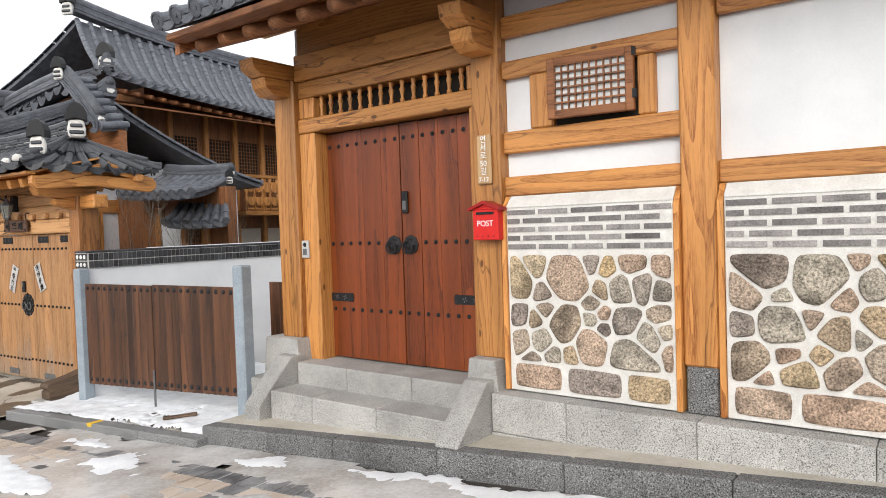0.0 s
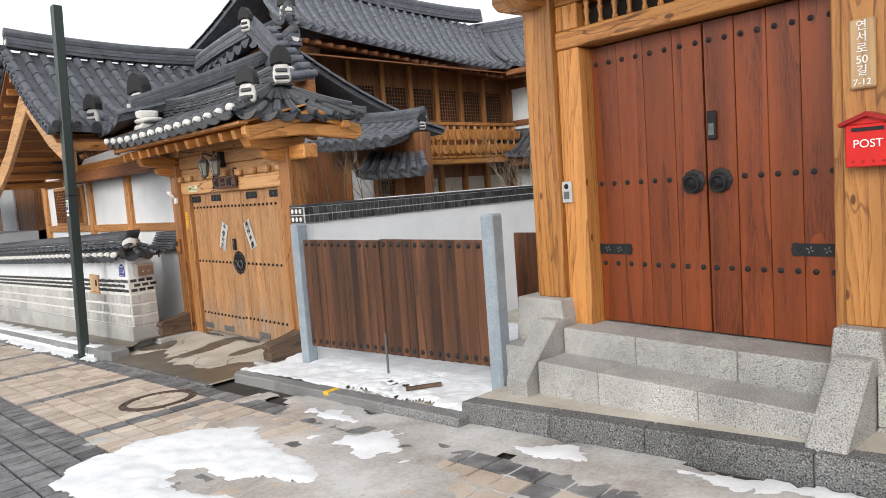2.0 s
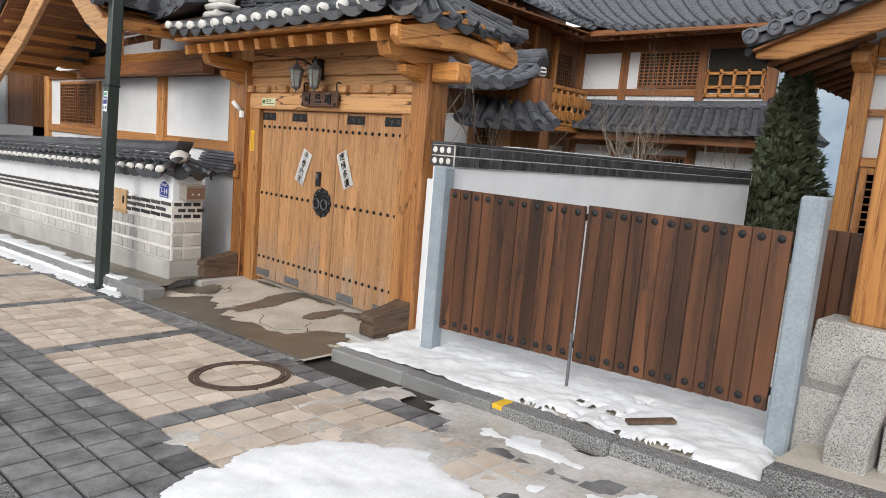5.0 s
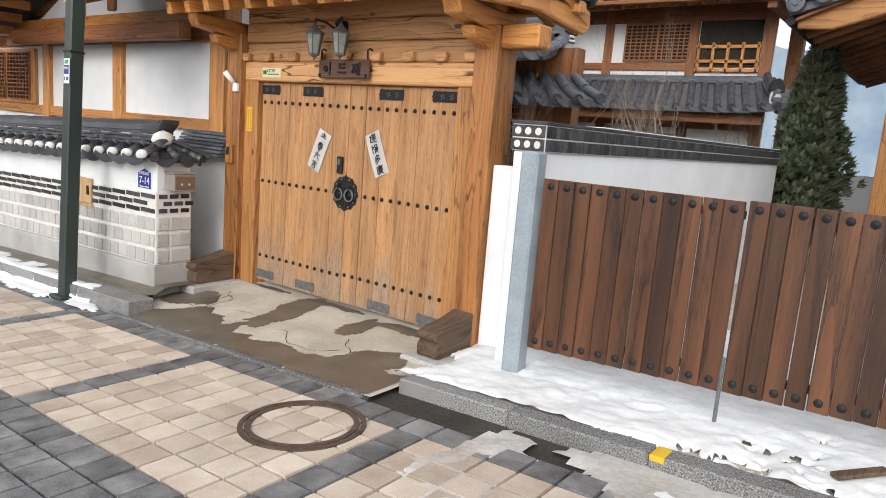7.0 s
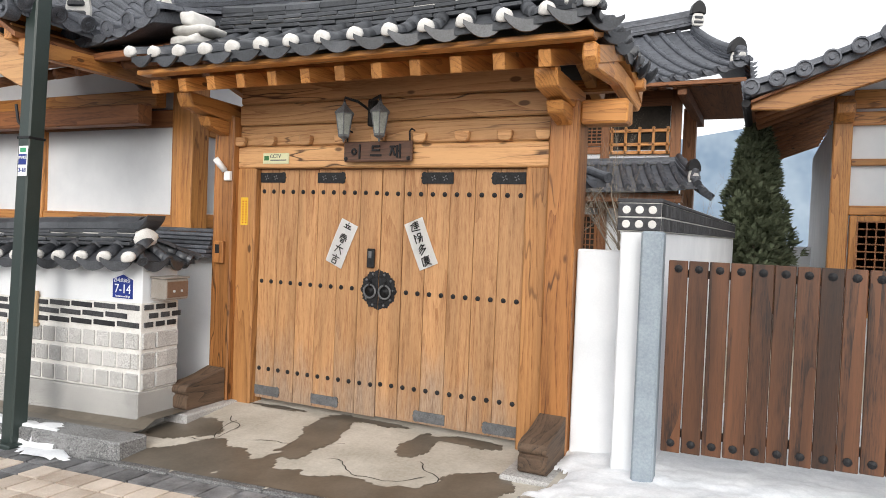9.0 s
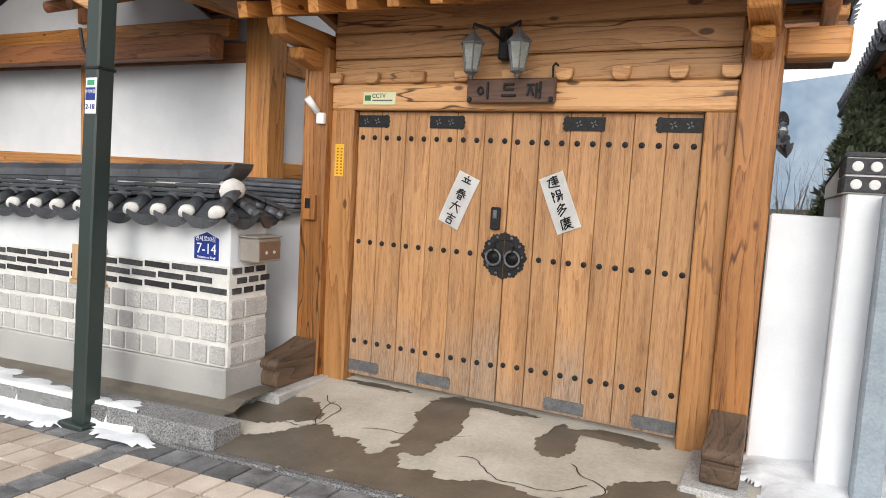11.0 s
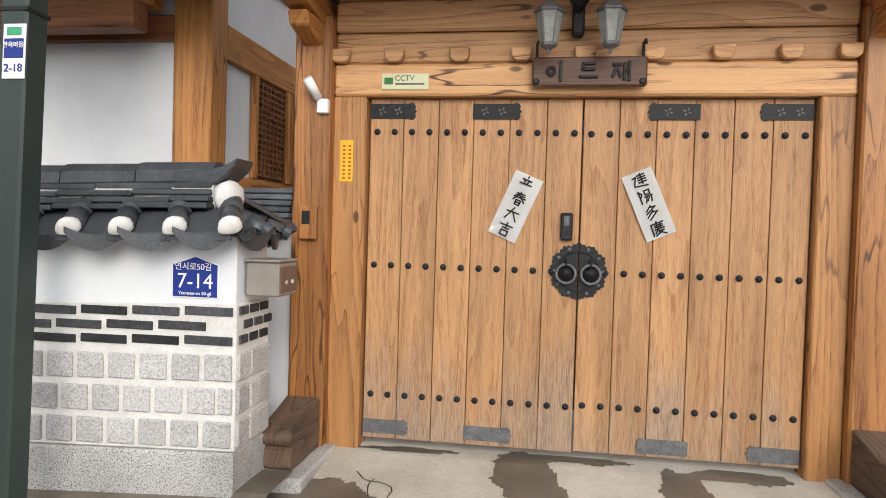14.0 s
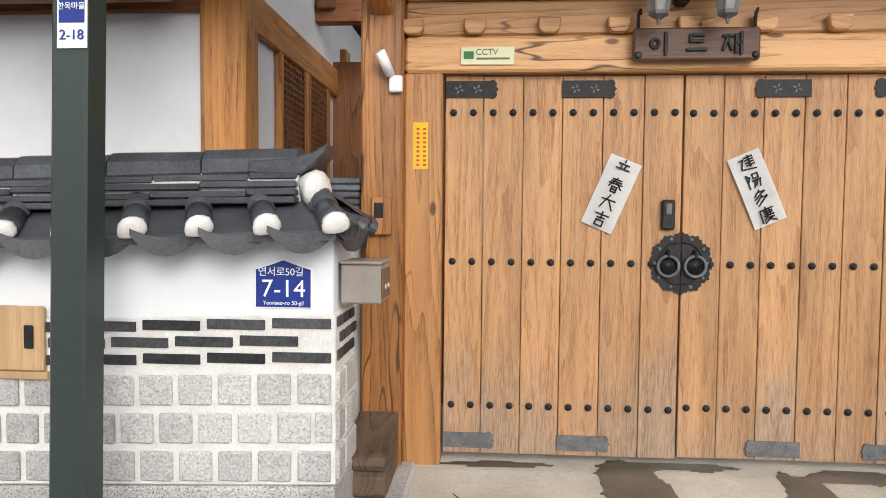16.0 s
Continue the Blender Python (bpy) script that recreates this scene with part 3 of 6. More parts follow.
kerb_run(-0.35, 3.0, -1.46, -1.36, 0.015, 4, gran_d)
kerb_run(3.05, 6.6, -1.14, -0.98, 0.075, 4, gran_k, dy=-0.03)
kerb_run(-11.0, -0.02, -1.42, -1.16, 0.15, 11, gran_k, 0.22)
verge = sheet([-11.0 + 0.4 * i for i in range(28)], (-1.165, -1.05, -0.93, -0.60), lambda x, y: g(x) + 0.145 + (0.05 if y > -1.0 else 0.0) + 0.006 * noise.noise(Vector((x * 3, y * 9, 2))), "verge", wet)
tagged(verge, "damp earthy strip between kerb and street wall", "verge", kind="structure")


def blob_sheet(name, label, category, outline, height, material, thick=0.03, rough=0.02, seed=1, step=0.07, kind=""):
    """A sheet of snow or ice whose edge follows a field; outline(x, y) > 0 inside."""
    bm = bmesh.new()
    (x0, x1, y0, y1), field = outline
    nx, ny = int((x1 - x0) / step), int((y1 - y0) / step)
    vs = {}
    for i in range(nx + 1):
        for j in range(ny + 1):
            x, y = x0 + i * step, y0 + j * step
            f = field(x, y) + 0.55 * noise.fractal(Vector((x * 2.1, y * 2.1, seed * 7.3)), 0.8, 2.1, 4)
            if f > -0.06:
                k = max(0.0, min(1.0, f / 0.35)) ** 0.6
                z = height(x, y) - 0.008 + (thick + rough * noise.fractal(Vector((x * 5, y * 5, seed)), 0.8, 2.0, 3)) * k + (0.004 if f > 0 else -0.01)
                vs[i, j] = bm.verts.new((x, y, z))
    for i in range(nx):
        for j in range(ny):
            q = [vs.get(c) for c in ((i, j), (i + 1, j), (i + 1, j + 1), (i, j + 1))]
            if None not in q:
                bm.faces.new(q)
    ob = part(name, bm, material, None, smooth=True)
    return tagged(ob, label, category, kind=kind)


def blob(*discs):
    def field(x, y):
        return max(1 - math.hypot((x - cx) / rx, (y - cy) / ry) for cx, cy, rx, ry in discs)
    return field


bed = lambda x, y: g(x) + 0.07
street = lambda x, y: g(x)
yard = sheet([3.0 + 0.4 * i for i in range(10)], (-1.0, -0.5, 0, 2, 5, 11), lambda x, y: g(x) + 0.05, "yard", concrete)
tagged(yard, "concrete yard behind the dark fence", "yard", kind="structure")
blob_sheet("snow_bed", "trampled white snow lying under the dark slatted fence", "snow",
           ((2.9, 6.6, -1.02, 2.0), lambda x, y: min(1, (x - 3.12) * 4, (6.5 - x) * 4, (y + 0.99) * 5) * 0.5 + 0.2 - 0.42 * math.exp(-((x - 5.6) / 0.9) ** 2 - ((y + 0.7) / 0.3) ** 2) - 0.22 * math.exp(-((noise.noise(Vector((x * 13, y * 8, 2))) - 0.35) / 0.12) ** 2) * math.exp(-((x - 5.4) / 0.9) ** 2)), bed, snow_m, 0.03, 0.014, 3, 0.018, "stuff")
blob_sheet("slush_sheet", "grey wet slush and ice frozen on the pavers", "ice",
           ((3.8, 11.8, -3.9, -0.9), blob((6.3, -2.2, 2.3, 1.4), (5.2, -1.4, 1.3, 0.4), (9.0, -1.3, 2.8, 0.35))), street, ice_m, 0.006, 0.004, 5, 0.06, "stuff")
blob_sheet("snow_patch", "half-melted white snow patch on the street pavers", "snow",
           ((4.2, 7.4, -3.8, -1.9), lambda x, y: blob((5.25, -2.5, 0.8, 0.42), (6.0, -2.35, 0.6, 0.18), (5.2, -3.1, 0.9, 0.35), (6.6, -2.9, 0.5, 0.2))(x, y) - 0.35 * math.exp(-((x - 5.75) / 0.35) ** 2 - ((y + 2.75) / 0.12) ** 2)), street, snow_m, 0.02, 0.012, 8, 0.03, "stuff")
blob_sheet("snow_patch", "thin streak of melting snow on the street pavers", "snow",
           ((4.0, 8.0, -2.2, -1.15), lambda x, y: 0.4 * blob((5.2, -1.45, 0.9, 0.12), (6.3, -1.75, 0.8, 0.2))(x, y) - 0.12), street, snow_m, 0.014, 0.01, 9, 0.04, "stuff")
blob_sheet("snow_patch", "thin strip of melting snow along the granite kerb", "snow",
           ((7.0, 11.8, -1.7, -0.9), lambda x, y: 0.4 * blob((8.4, -1.12, 1.0, 0.12), (10.0, -1.12, 1.2, 0.14), (7.6, -1.25, 0.6, 0.1))(x, y) - 0.14), street, snow_m, 0.014, 0.01, 11, 0.04, "stuff")
blob_sheet("snow_drift", "lumpy snow left along the foot of the street wall", "snow",
           ((-10.5, -0.2, -1.75, -1.02), blob((-1.8, -1.42, 0.9, 0.22), (-0.75, -1.50, 0.4, 0.10), (-4, -1.38, 2.0, 0.28), (-7.5, -1.38, 2.2, 0.3))), lambda x, y: g(x) + (0.15 if y > -1.42 else 0.0), snow_m, 0.03, 0.012, 13, 0.04, "stuff")
def wet_field(x, y):
    """Meltwater runs from the gate sill and gathers in a strip along the street."""
    run = max(1 - math.hypot((x - 1.05 + 0.25 * (y + 0.4)) / 0.17, (y + 0.40) / 0.75), 1 - math.hypot((x - 1.88 + 0.2 * (y + 0.4)) / 0.16, (y + 0.38) / 0.34))
    pools = blob((-0.1, -0.75, 0.30, 0.35), (0.35, -0.03, 0.30, 0.05), (1.2, 0.0, 0.55, 0.07), (2.2, -0.10, 0.30, 0.10), (2.62, -0.85, 0.25, 0.2))(x, y)
    return max(run, pools, min(0.6, (-0.98 + 0.1 * math.sin(x * 2.6) - y) * 3.0)) - 0.04


blob_sheet("wet_stain", "dark wet stains on the concrete before the gate", "stain", ((-0.5, 3.0, -1.4, 0.1), wet_field),
           lambda x, y: apron_z(x, y) + 0.007, wet, 0.002, 0.0, 21, 0.025, "stuff")


def crack_line(x, y, ang, length, seed):
    """A hairline crack that wanders over the apron."""
    rng = random.Random(seed)
    bm = bmesh.new()
    last = None
    for k in range(int(length / 0.05)):
        ang += rng.uniform(-0.6, 0.6)
        x, y = x + 0.05 * math.cos(ang), y + 0.05 * math.sin(ang)
        w = rng.uniform(0.002, 0.005)
        d = Vector((-math.sin(ang), math.cos(ang), 0)) * w
        c = Vector((x, y, apron_z(x, y) + 0.004))
        now = (bm.verts.new(c - d), bm.verts.new(c + d))
        if last:
            bm.faces.new((last[0], now[0], now[1], last[1]))
        last = now
    part("crack", bm, joint_m, apron, "dark hairline crack")


for i, (x, y, ang, ln) in enumerate(((0.05, -0.35, -0.4, 0.9), (0.6, -0.75, 0.1, 0.8), (0.35, -0.9, 1.2, 0.5), (1.35, -0.85, 0.1, 1.0), (2.0, -0.6, -0.5, 0.6))):
    crack_line(x, y, ang, ln, 60 + i)


# ---- the pale wooden gate ----
gate = thing("gatehouse", "pale pine gate house with a small charcoal tiled roof", "gatehouse")
for x0, x1 in ((-0.43, -0.205), (2.735, 2.95)):
    part("post", box(x0, x1, -0.13, 0.16, 0.02, 2.72, 0.012), post_z, gate)
part("jamb", box(-0.205, 0.0, -0.06, 0.12, 0.03, 2.25, 0.01), jamb_z, gate)
part("jamb", box(2.55, 2.735, -0.06, 0.12, 0.05, 2.25, 0.01), jamb_z, gate)
for z0, z1, y in ((2.25, 2.44, -0.07), (2.445, 2.63, -0.045), (2.635, 2.82, -0.06), (2.825, 3.02, -0.05)):
    part("lintel_board", box(-0.203, 2.733, y, 0.12, z0, z1, 0.014), gate_x, gate)
peg = mesh_of("peg", prism([(-0.06, 0.08), (0.06, 0.08), (0.055, 0.02), (0.03, 0), (-0.03, 0), (-0.055, 0.02)], 0.05, "y", 0.006), gate_x)
for x in (-0.16, 0.17, 0.56, 0.92, 1.28, 1.66, 2.03, 2.38, 2.68):
    piece("peg", peg, gate, Matrix.Translation((x, -0.105, 2.445)))
part("purlin", box(-0.50, 3.02, -0.16, 0.1, 3.03, 3.12, 0.015), wood_x, gate)
part("purlin", box(-0.62, 3.28, 0.5, 0.62, 2.9, 3.0, 0.015), wood_x, gate)
for x in (-0.32, 2.84):
    part("bracket", prism([(-0.62, 2.80), (-0.58, 2.72), (-0.1, 2.66), (0.16, 2.66), (0.16, 2.82), (-0.62, 2.84)], 0.16, "x", 0.01), wood_y, gate, "", Matrix.Translation((x - 0.08, 0, 0)))
    part("bracket", prism([(-0.40, 2.70), (-0.36, 2.62), (-0.1, 2.56), (0.0, 2.56), (0.0, 2.72)], 0.12, "x", 0.01), wood_y, gate, "", Matrix.Translation((x - 0.06, 0, -0.03)))
part("end_beam", box(2.95, 3.28, -0.1, 0.1, 2.55, 2.72, 0.015), wood_x, gate)
rafters(gate, (-0.50, -0.76, 2.86), (3.18, -0.76, 2.86), 13, (0, 0.95, 0.24), 0, 0, 0.042, wood_y)
rafters(gate, (-0.50, 0.8, 2.9), (3.18, 0.8, 2.9), 13, (0, -0.7, 0.2), 0, 0, 0.042, wood_y)
part("eave_board", box(-0.60, 3.20, -0.86, -0.74, 2.945, 2.985, 0.008), wood_x, gate)
part("soffit_board", prism([(-0.80, 2.955), (0.05, 3.18), (0.05, 3.20), (-0.80, 2.985)], 3.78, "x"), wood_y, gate, "", Matrix.Translation((-0.58, 0, 0)))
part("side_beam", prism([(-0.80, 2.86), (-0.74, 2.80), (0.0, 2.86), (0.75, 2.80), (0.85, 2.86), (0.85, 2.96), (0, 3.00), (-0.80, 2.96)], 0.09, "x", 0.012), wood_y, gate, "", Matrix.Translation((3.12, 0, -0.03)))

gate_roof = thing("gate_roof", "charcoal tiled roof of the gate with white lime tile ends", "roof")
roof_slope(gate_roof, (-0.58, -0.93, 3.03), (3.20, -0.93, 3.05), (-0.45, 0.0, 3.44), (2.70, 0.0, 3.44), 0.262, 0.062, 0.3, 0.04, 0.05, tile_new, True, "lime", 0.05)
roof_slope(gate_roof, (3.20, 0.9, 3.05), (-0.58, 0.9, 3.03), (2.70, 0.02, 3.44), (-0.45, 0.02, 3.44), 0.262, 0.062, 0.3, 0.04, 0.07, tile_new, False, "lime", 0.05)
roof_slope(gate_roof, (3.24, -0.90, 3.06), (3.24, 0.87, 3.06), (2.72, -0.05, 3.44), (2.72, 0.05, 3.44), 0.262, 0.062, 0.3, 0.02, 0.03, tile_new, False, "lime", 0.05)
ridge(gate_roof, (-0.45, 0.0, 3.42), (2.85, 0.0, 3.42), 0.2, 0.24, 0.07, 5, tile_new, split=0.36)
ridge(gate_roof, (2.68, -0.05, 3.36), (3.12, -0.78, 3.08), 0.10, 0.15, 0.02, 3, tile_new)
ridge(gate_roof, (2.68, 0.05, 3.36), (3.12, 0.78, 3.08), 0.10, 0.15, 0.02, 3, tile_new)
ridge_end(gate_roof, (2.80, 0, 3.58), (1, -0.6, 0), 0.85)
ridge_end(gate_roof, (3.0, -0.55, 3.30), (0.6, -1, 0), 0.8)
lump = bmesh.new()
for x0, x1, z0, z1 in ((-0.62, -0.30, 3.28, 3.36), (-0.60, -0.22, 3.38, 3.44), (-0.50, -0.36, 3.44, 3.56)):
    slab = box(x0, x1, -0.52, -0.22, z0, z1, 0.02)
    bmesh.ops.subdivide_edges(slab, edges=list(slab.edges), cuts=2, use_grid_fill=True)
    join(lump, slab)
for v in lump.verts:
    v.co += Vector(noise.noise_vector(v.co * 11)) * 0.022
part("lime_bedding", lump, lime, gate_roof, "rough white lime bedding", smooth=True)

nail = lathe([(0.020, 0.0), (0.020, 0.004), (0.013, 0.006), (0.012, 0.014), (0.006, 0.018)], 10)
bmesh.ops.rotate(nail, verts=nail.verts, matrix=Matrix.Rotation(radians(90), 3, "X"))
nail_me = mesh_of("nail", nail, iron)


def plank_leaf(name, label, x0, x1, z0, z1, planks, material, rows, per_row, y=0.0, seed=0):
    leaf = thing(name, label, "door")
    rng = random.Random(seed)
    ws = [rng.uniform(0.95, 1.05) for _ in range(planks)]
    x, k = x0, (x1 - x0) / sum(ws)
    for w in ws:
        part("plank", box(x + 0.002, x + w * k - 0.002, y + rng.uniform(0, 0.005), y + 0.05, z0, z1 + rng.uniform(-0.004, 0), 0.003), material, leaf)
        x += w * k
    part("ledge", box(x0 + 0.02, x1 - 0.02, y + 0.051, y + 0.09, (z0 + z1) / 2 - 0.06, (z0 + z1) / 2 + 0.06), material, leaf)
    for z in rows:
        for i in range(per_row):
            piece("nail", nail_me, leaf, Matrix.Translation((x0 + 0.045 + (x1 - x0 - 0.09) * i / (per_row - 1), y, z)))
    return leaf


def strap(parent, x0, x1, z0, z1, y, material):
    h = (z1 - z0) / 2
    tip = x1 if x1 > x0 else x0
    s = 1 if x1 > x0 else -1
    out = [(x0, -h), (x1 - 0.045 * s, -h), (x1 - 0.04 * s, -h * 1.12), (x1 - 0.02 * s, -h * 1.05), (x1 - 0.008 * s, -h * 0.7), (x1 - 0.012 * s, -h * 0.3), (x1, 0), (x1 - 0.012 * s, h * 0.3), (x1 - 0.008 * s, h * 0.7), (x1 - 0.02 * s, h * 1.05), (x1 - 0.04 * s, h * 1.12), (x1 - 0.045 * s, h), (x0, h)]
    part("strap", prism(out, 0.006, "y"), material, parent, "black iron strap", Matrix.Translation((0, y - 0.006, z0 + h)))
    for f in (0.25, 0.6):
        x = x0 + (x1 - x0) * f
        bm = bmesh.new()
        for a in range(4):
            join(bm, box(-0.004, 0.004, -0.002, 0, 0.008, 0.024, 0), Matrix.Rotation(a * math.pi / 2 + 0.4, 4, "Y"))
        part("strap_mark", bm, iron_worn, parent, "", Matrix.Translation((x, y - 0.007, z0 + h)))


leaf_l = plank_leaf("gate_leaf", "pale pine plank gate leaf with iron nail rows", 0.012, 1.283, 0.17, 2.245, 6, gate_z, (0.44, 1.235, 2.045), 12, 0.0, 3)
leaf_r = plank_leaf("gate_leaf", "pale pine plank gate leaf with iron nail rows", 1.289, 2.54, 0.18, 2.245, 6, gate_z, (0.455, 1.235, 2.04), 12, 0.0, 5)
for lf, a, b in ((leaf_l, 0.015, 0.30), (leaf_l, 0.64, 0.93), (leaf_r, 1.935, 1.645), (leaf_r, 2.535, 2.25)):
    strap(lf, a, b, 2.125, 2.215, -0.001, iron)
    strap(lf, a, b, 0.20, 0.285, -0.001, iron_worn)
part("plinth_beam", box(0.0, 2.55, 0.02, 0.10, 0.0, 0.05), block_wood, gate)


def knocker(parent, cx, cz, y, side):
    """Half of a lobed iron plate with a round boss and a ring."""
    out = [(0.0, -0.165)]
    for i in range(61):
        a = -math.pi / 2 + math.pi * i / 60
        r = 0.160 + 0.006 * math.cos(a * 12) + 0.005 * math.cos(a * 36)
        out.append((side * r * math.cos(a), r * math.sin(a)))
    out.append((0.0, 0.165))
    part("knocker_plate", prism(out, 0.006, "y"), iron, parent, "lobed black iron plate", Matrix.Translation((cx + side * 0.003, y - 0.006, cz)))
    boss = lathe([(0.05, 0), (0.048, 0.006), (0.02, 0.009), (0.018, 0.016)], 20)
    bmesh.ops.rotate(boss, verts=boss.verts, matrix=Matrix.Rotation(radians(90), 3, "X"))
    part("boss", boss, iron, parent, "", Matrix.Translation((cx + side * 0.07, y - 0.007, cz - 0.01)), True)
    pts = [(cx + side * 0.07 + 0.055 * math.sin(a), y - 0.028, cz - 0.015 + 0.055 * math.cos(a)) for a in [math.tau * i / 20 for i in range(21)]]
    part("ring", tube(pts, 0.0085, 6), iron_worn, parent, "iron pull ring", smooth=True)
    part("staple", tube([(cx + side * 0.07, y - 0.005, cz + 0.07), (cx + side * 0.07, y - 0.035, cz + 0.055), (cx + side * 0.07, y - 0.03, cz + 0.03)], 0.009, 6), iron, parent, "iron staple")
    arc = [(cx + side * (0.008 + 0.108 * math.cos(a)), y - 0.008, cz + 0.112 * math.sin(a)) for a in [-math.pi / 2 + math.pi * i / 24 for i in range(25)]]
    part("rib", tube(arc, 0.005, 6), iron, parent, "raised iron rib", smooth=True)
    for k in range(5):
        a = -1.2 + 0.6 * k
        part("rivet", lathe([(0.012, 0), (0.009, 0.006), (0.003, 0.009)], 8), iron_worn, parent, "", Matrix.Translation((cx + side * (0.003 + 0.135 * math.cos(a)), y - 0.006, cz + 0.137 * math.sin(a))) @ pose(0, 0, 0, 90), True)


knocker(leaf_l, 1.285, 1.24, 0.0, -1)
knocker(leaf_r, 1.287, 1.24, 0.0, 1)
lock = part("door_lock", box(1.175, 1.245, -0.03, 0.0, 1.42, 1.58, 0.008), iron, leaf_l, "black electronic lock")
part("lock_bar", box(1.195, 1.225, -0.036, -0.031, 1.50, 1.56, 0.002), iron_worn, lock)

strokes = {
    "a": ((0.0, 0.9, 0.0, 1.0), (-0.7, 0.62, 0.7, 0.62), (-0.35, 0.5, -0.2, 0.1), (0.35, 0.5, 0.2, 0.1), (-0.9, -0.05, 0.9, 0.0)),
    "b": ((-0.6, 0.8, 0.6, 0.85), (-0.7, 0.5, 0.7, 0.55), (-0.9, 0.2, 0.9, 0.25), (0.0, 1.0, -0.8, -0.3), (0.1, 0.4, 0.9, -0.3), (-0.35, -0.2, -0.35, -0.9), (0.35, -0.2, 0.35, -0.9), (-0.35, -0.2, 0.35, -0.2), (-0.35, -0.55, 0.35, -0.55), (-0.35, -0.9, 0.35, -0.9)),
    "c": ((-0.9, 0.3, 0.9, 0.4), (0.0, 1.0, -0.8, -0.9), (0.05, 0.3, 0.9, -0.9)),
    "d": ((-0.9, 0.6, 0.9, 0.65), (0.0, 1.0, 0.0, 0.15), (-0.5, 0.15, 0.5, 0.2), (-0.5, -0.2, -0.5, -0.9), (0.5, -0.2, 0.5, -0.9), (-0.5, -0.2, 0.5, -0.2), (-0.5, -0.9, 0.5, -0.9)),
    "e": ((-0.2, 0.8, 0.9, 0.85), (0.35, 1.0, 0.35, -0.5), (-0.2, 0.45, 0.9, 0.5), (-0.2, 0.1, 0.9, 0.15), (-0.2, -0.25, 0.9, -0.2), (-0.9, 0.6, -0.4, 0.65), (-0.4, 0.65, -0.9, -0.5), (-0.9, -0.6, 0.9, -0.9)),
    "f": ((-0.8, 0.9, -0.8, -0.9), (-0.8, 0.9, -0.4, 0.5), (-0.4, 0.5, -0.7, 0.0), (0.0, 0.9, 0.7, 0.9), (0.0, 0.9, 0.0, 0.3), (0.7, 0.9, 0.7, 0.3), (0.0, 0.3, 0.7, 0.3), (-0.2, 0.0, 0.9, 0.05), (0.2, 0.0, -0.2, -0.9), (0.8, -0.1, 0.6, -0.9), (0.5, -0.1, 0.1, -0.7)),
    "g": ((0.1, 1.0, -0.7, 0.3), (0.0, 0.8, 0.7, 0.75), (0.7, 0.75, -0.8, -0.1), (0.2, 0.2, -0.8, -0.6), (0.1, 0.05, 0.8, 0.0), (0.8, 0.0, -0.6, -1.0)),
    "h": ((0.0, 1.0, 0.0, 0.85), (-0.8, 0.75, 0.9, 0.8), (-0.8, 0.75, -0.9, -0.9), (-0.4, 0.45, 0.7, 0.5), (-0.4, 0.2, 0.7, 0.25), (-0.1, 0.7, -0.1, 0.1), (0.4, 0.7, 0.4, 0.1), (-0.5, -0.1, 0.8, -0.05), (0.1, 0.0, -0.6, -0.7), (0.0, -0.35, 0.7, -0.4), (0.6, -0.4, -0.6, -1.0), (0.0, -0.5, 0.9, -1.0)),
}


def stroke_mesh(one, size, thick, deep=0.0015):
    bm = bmesh.new()
    for x0, z0, x1, z1 in (one,):
        a, b = Vector((x0, 0, z0)) * size, Vector((x1, 0, z1)) * size
        d = b - a
        ln = max(d.length, 0.012)
        own = box(-0.003, ln + 0.003, -deep, 0, -thick / 2, thick / 2 * 0.7, 0)
        join(bm, own, Matrix.Translation(a) @ Matrix.Rotation(-math.atan2(d.z, d.x), 4, "Y"))
    return bm


def charm(name, label, x, z, tilt, keys, y=-0.004):
    p = thing(name, label, "paper charm", "spring papers on the gate", m=Matrix.Translation((x, y, z)) @ Matrix.Rotation(radians(tilt), 4, "Y"))
    bm = bmesh.new()
    n = 8
    rows = [[bm.verts.new((sx * 0.088, -0.004 - 0.006 * math.sin(3.1 * i / n), -0.20 + 0.40 * i / n)) for sx in (-1, 1)] for i in range(n + 1)]
    for a, b in zip(rows, rows[1:]):
        bm.faces.new((a[0], a[1], b[1], b[0]))
    bmesh.ops.solidify(bm, geom=list(bm.faces), thickness=0.001)
    part("sheet", bm, paper_m, p)
    for i, k in enumerate(keys):
        for one in strokes[k]:
            part("brush_stroke", stroke_mesh(one, 0.040, 0.010), ink, p, "", Matrix.Translation((0.0, -0.0125, 0.145 - 0.097 * i)))


charm("paper_charm", "tilted white paper with black brush writing on the gate", 0.91, 1.61, 23, "abcd")
charm("paper_charm", "tilted white paper with black brush writing on the gate", 1.67, 1.64, -23, "efgh")

cctv = thing("warning_plate", "pale green plate about video surveillance on the lintel", "sign")
part("plate", box(0.095, 0.38, -0.082, -0.071, 2.285, 2.38, 0.004), ivory_m, cctv)
part("mark", box(0.112, 0.165, -0.085, -0.0825, 2.315, 2.355, 0.001), mottled("green_mark", (0.05, 0.16, 0.06), (0.07, 0.2, 0.08)), cctv, "green camera mark")
lettering("writing", "CCTV", 0.045, iron_worn, cctv, Matrix.Translation((0.235, -0.084, 2.35)) @ FACING, "CCTV in grey letters")
part("writing_bar", box(0.18, 0.355, -0.084, -0.0825, 2.312, 2.322, 0), iron_worn, cctv)
strip = thing("yellow_talisman", "yellow paper strip with red marks on the gate jamb", "paper strip")
part("sheet", box(-0.157, -0.075, -0.064, -0.0605, 1.735, 1.985, 0.001), yellow_m, strip)
redink = mottled("red_ink", (0.45, 0.08, 0.02), (0.5, 0.1, 0.03))
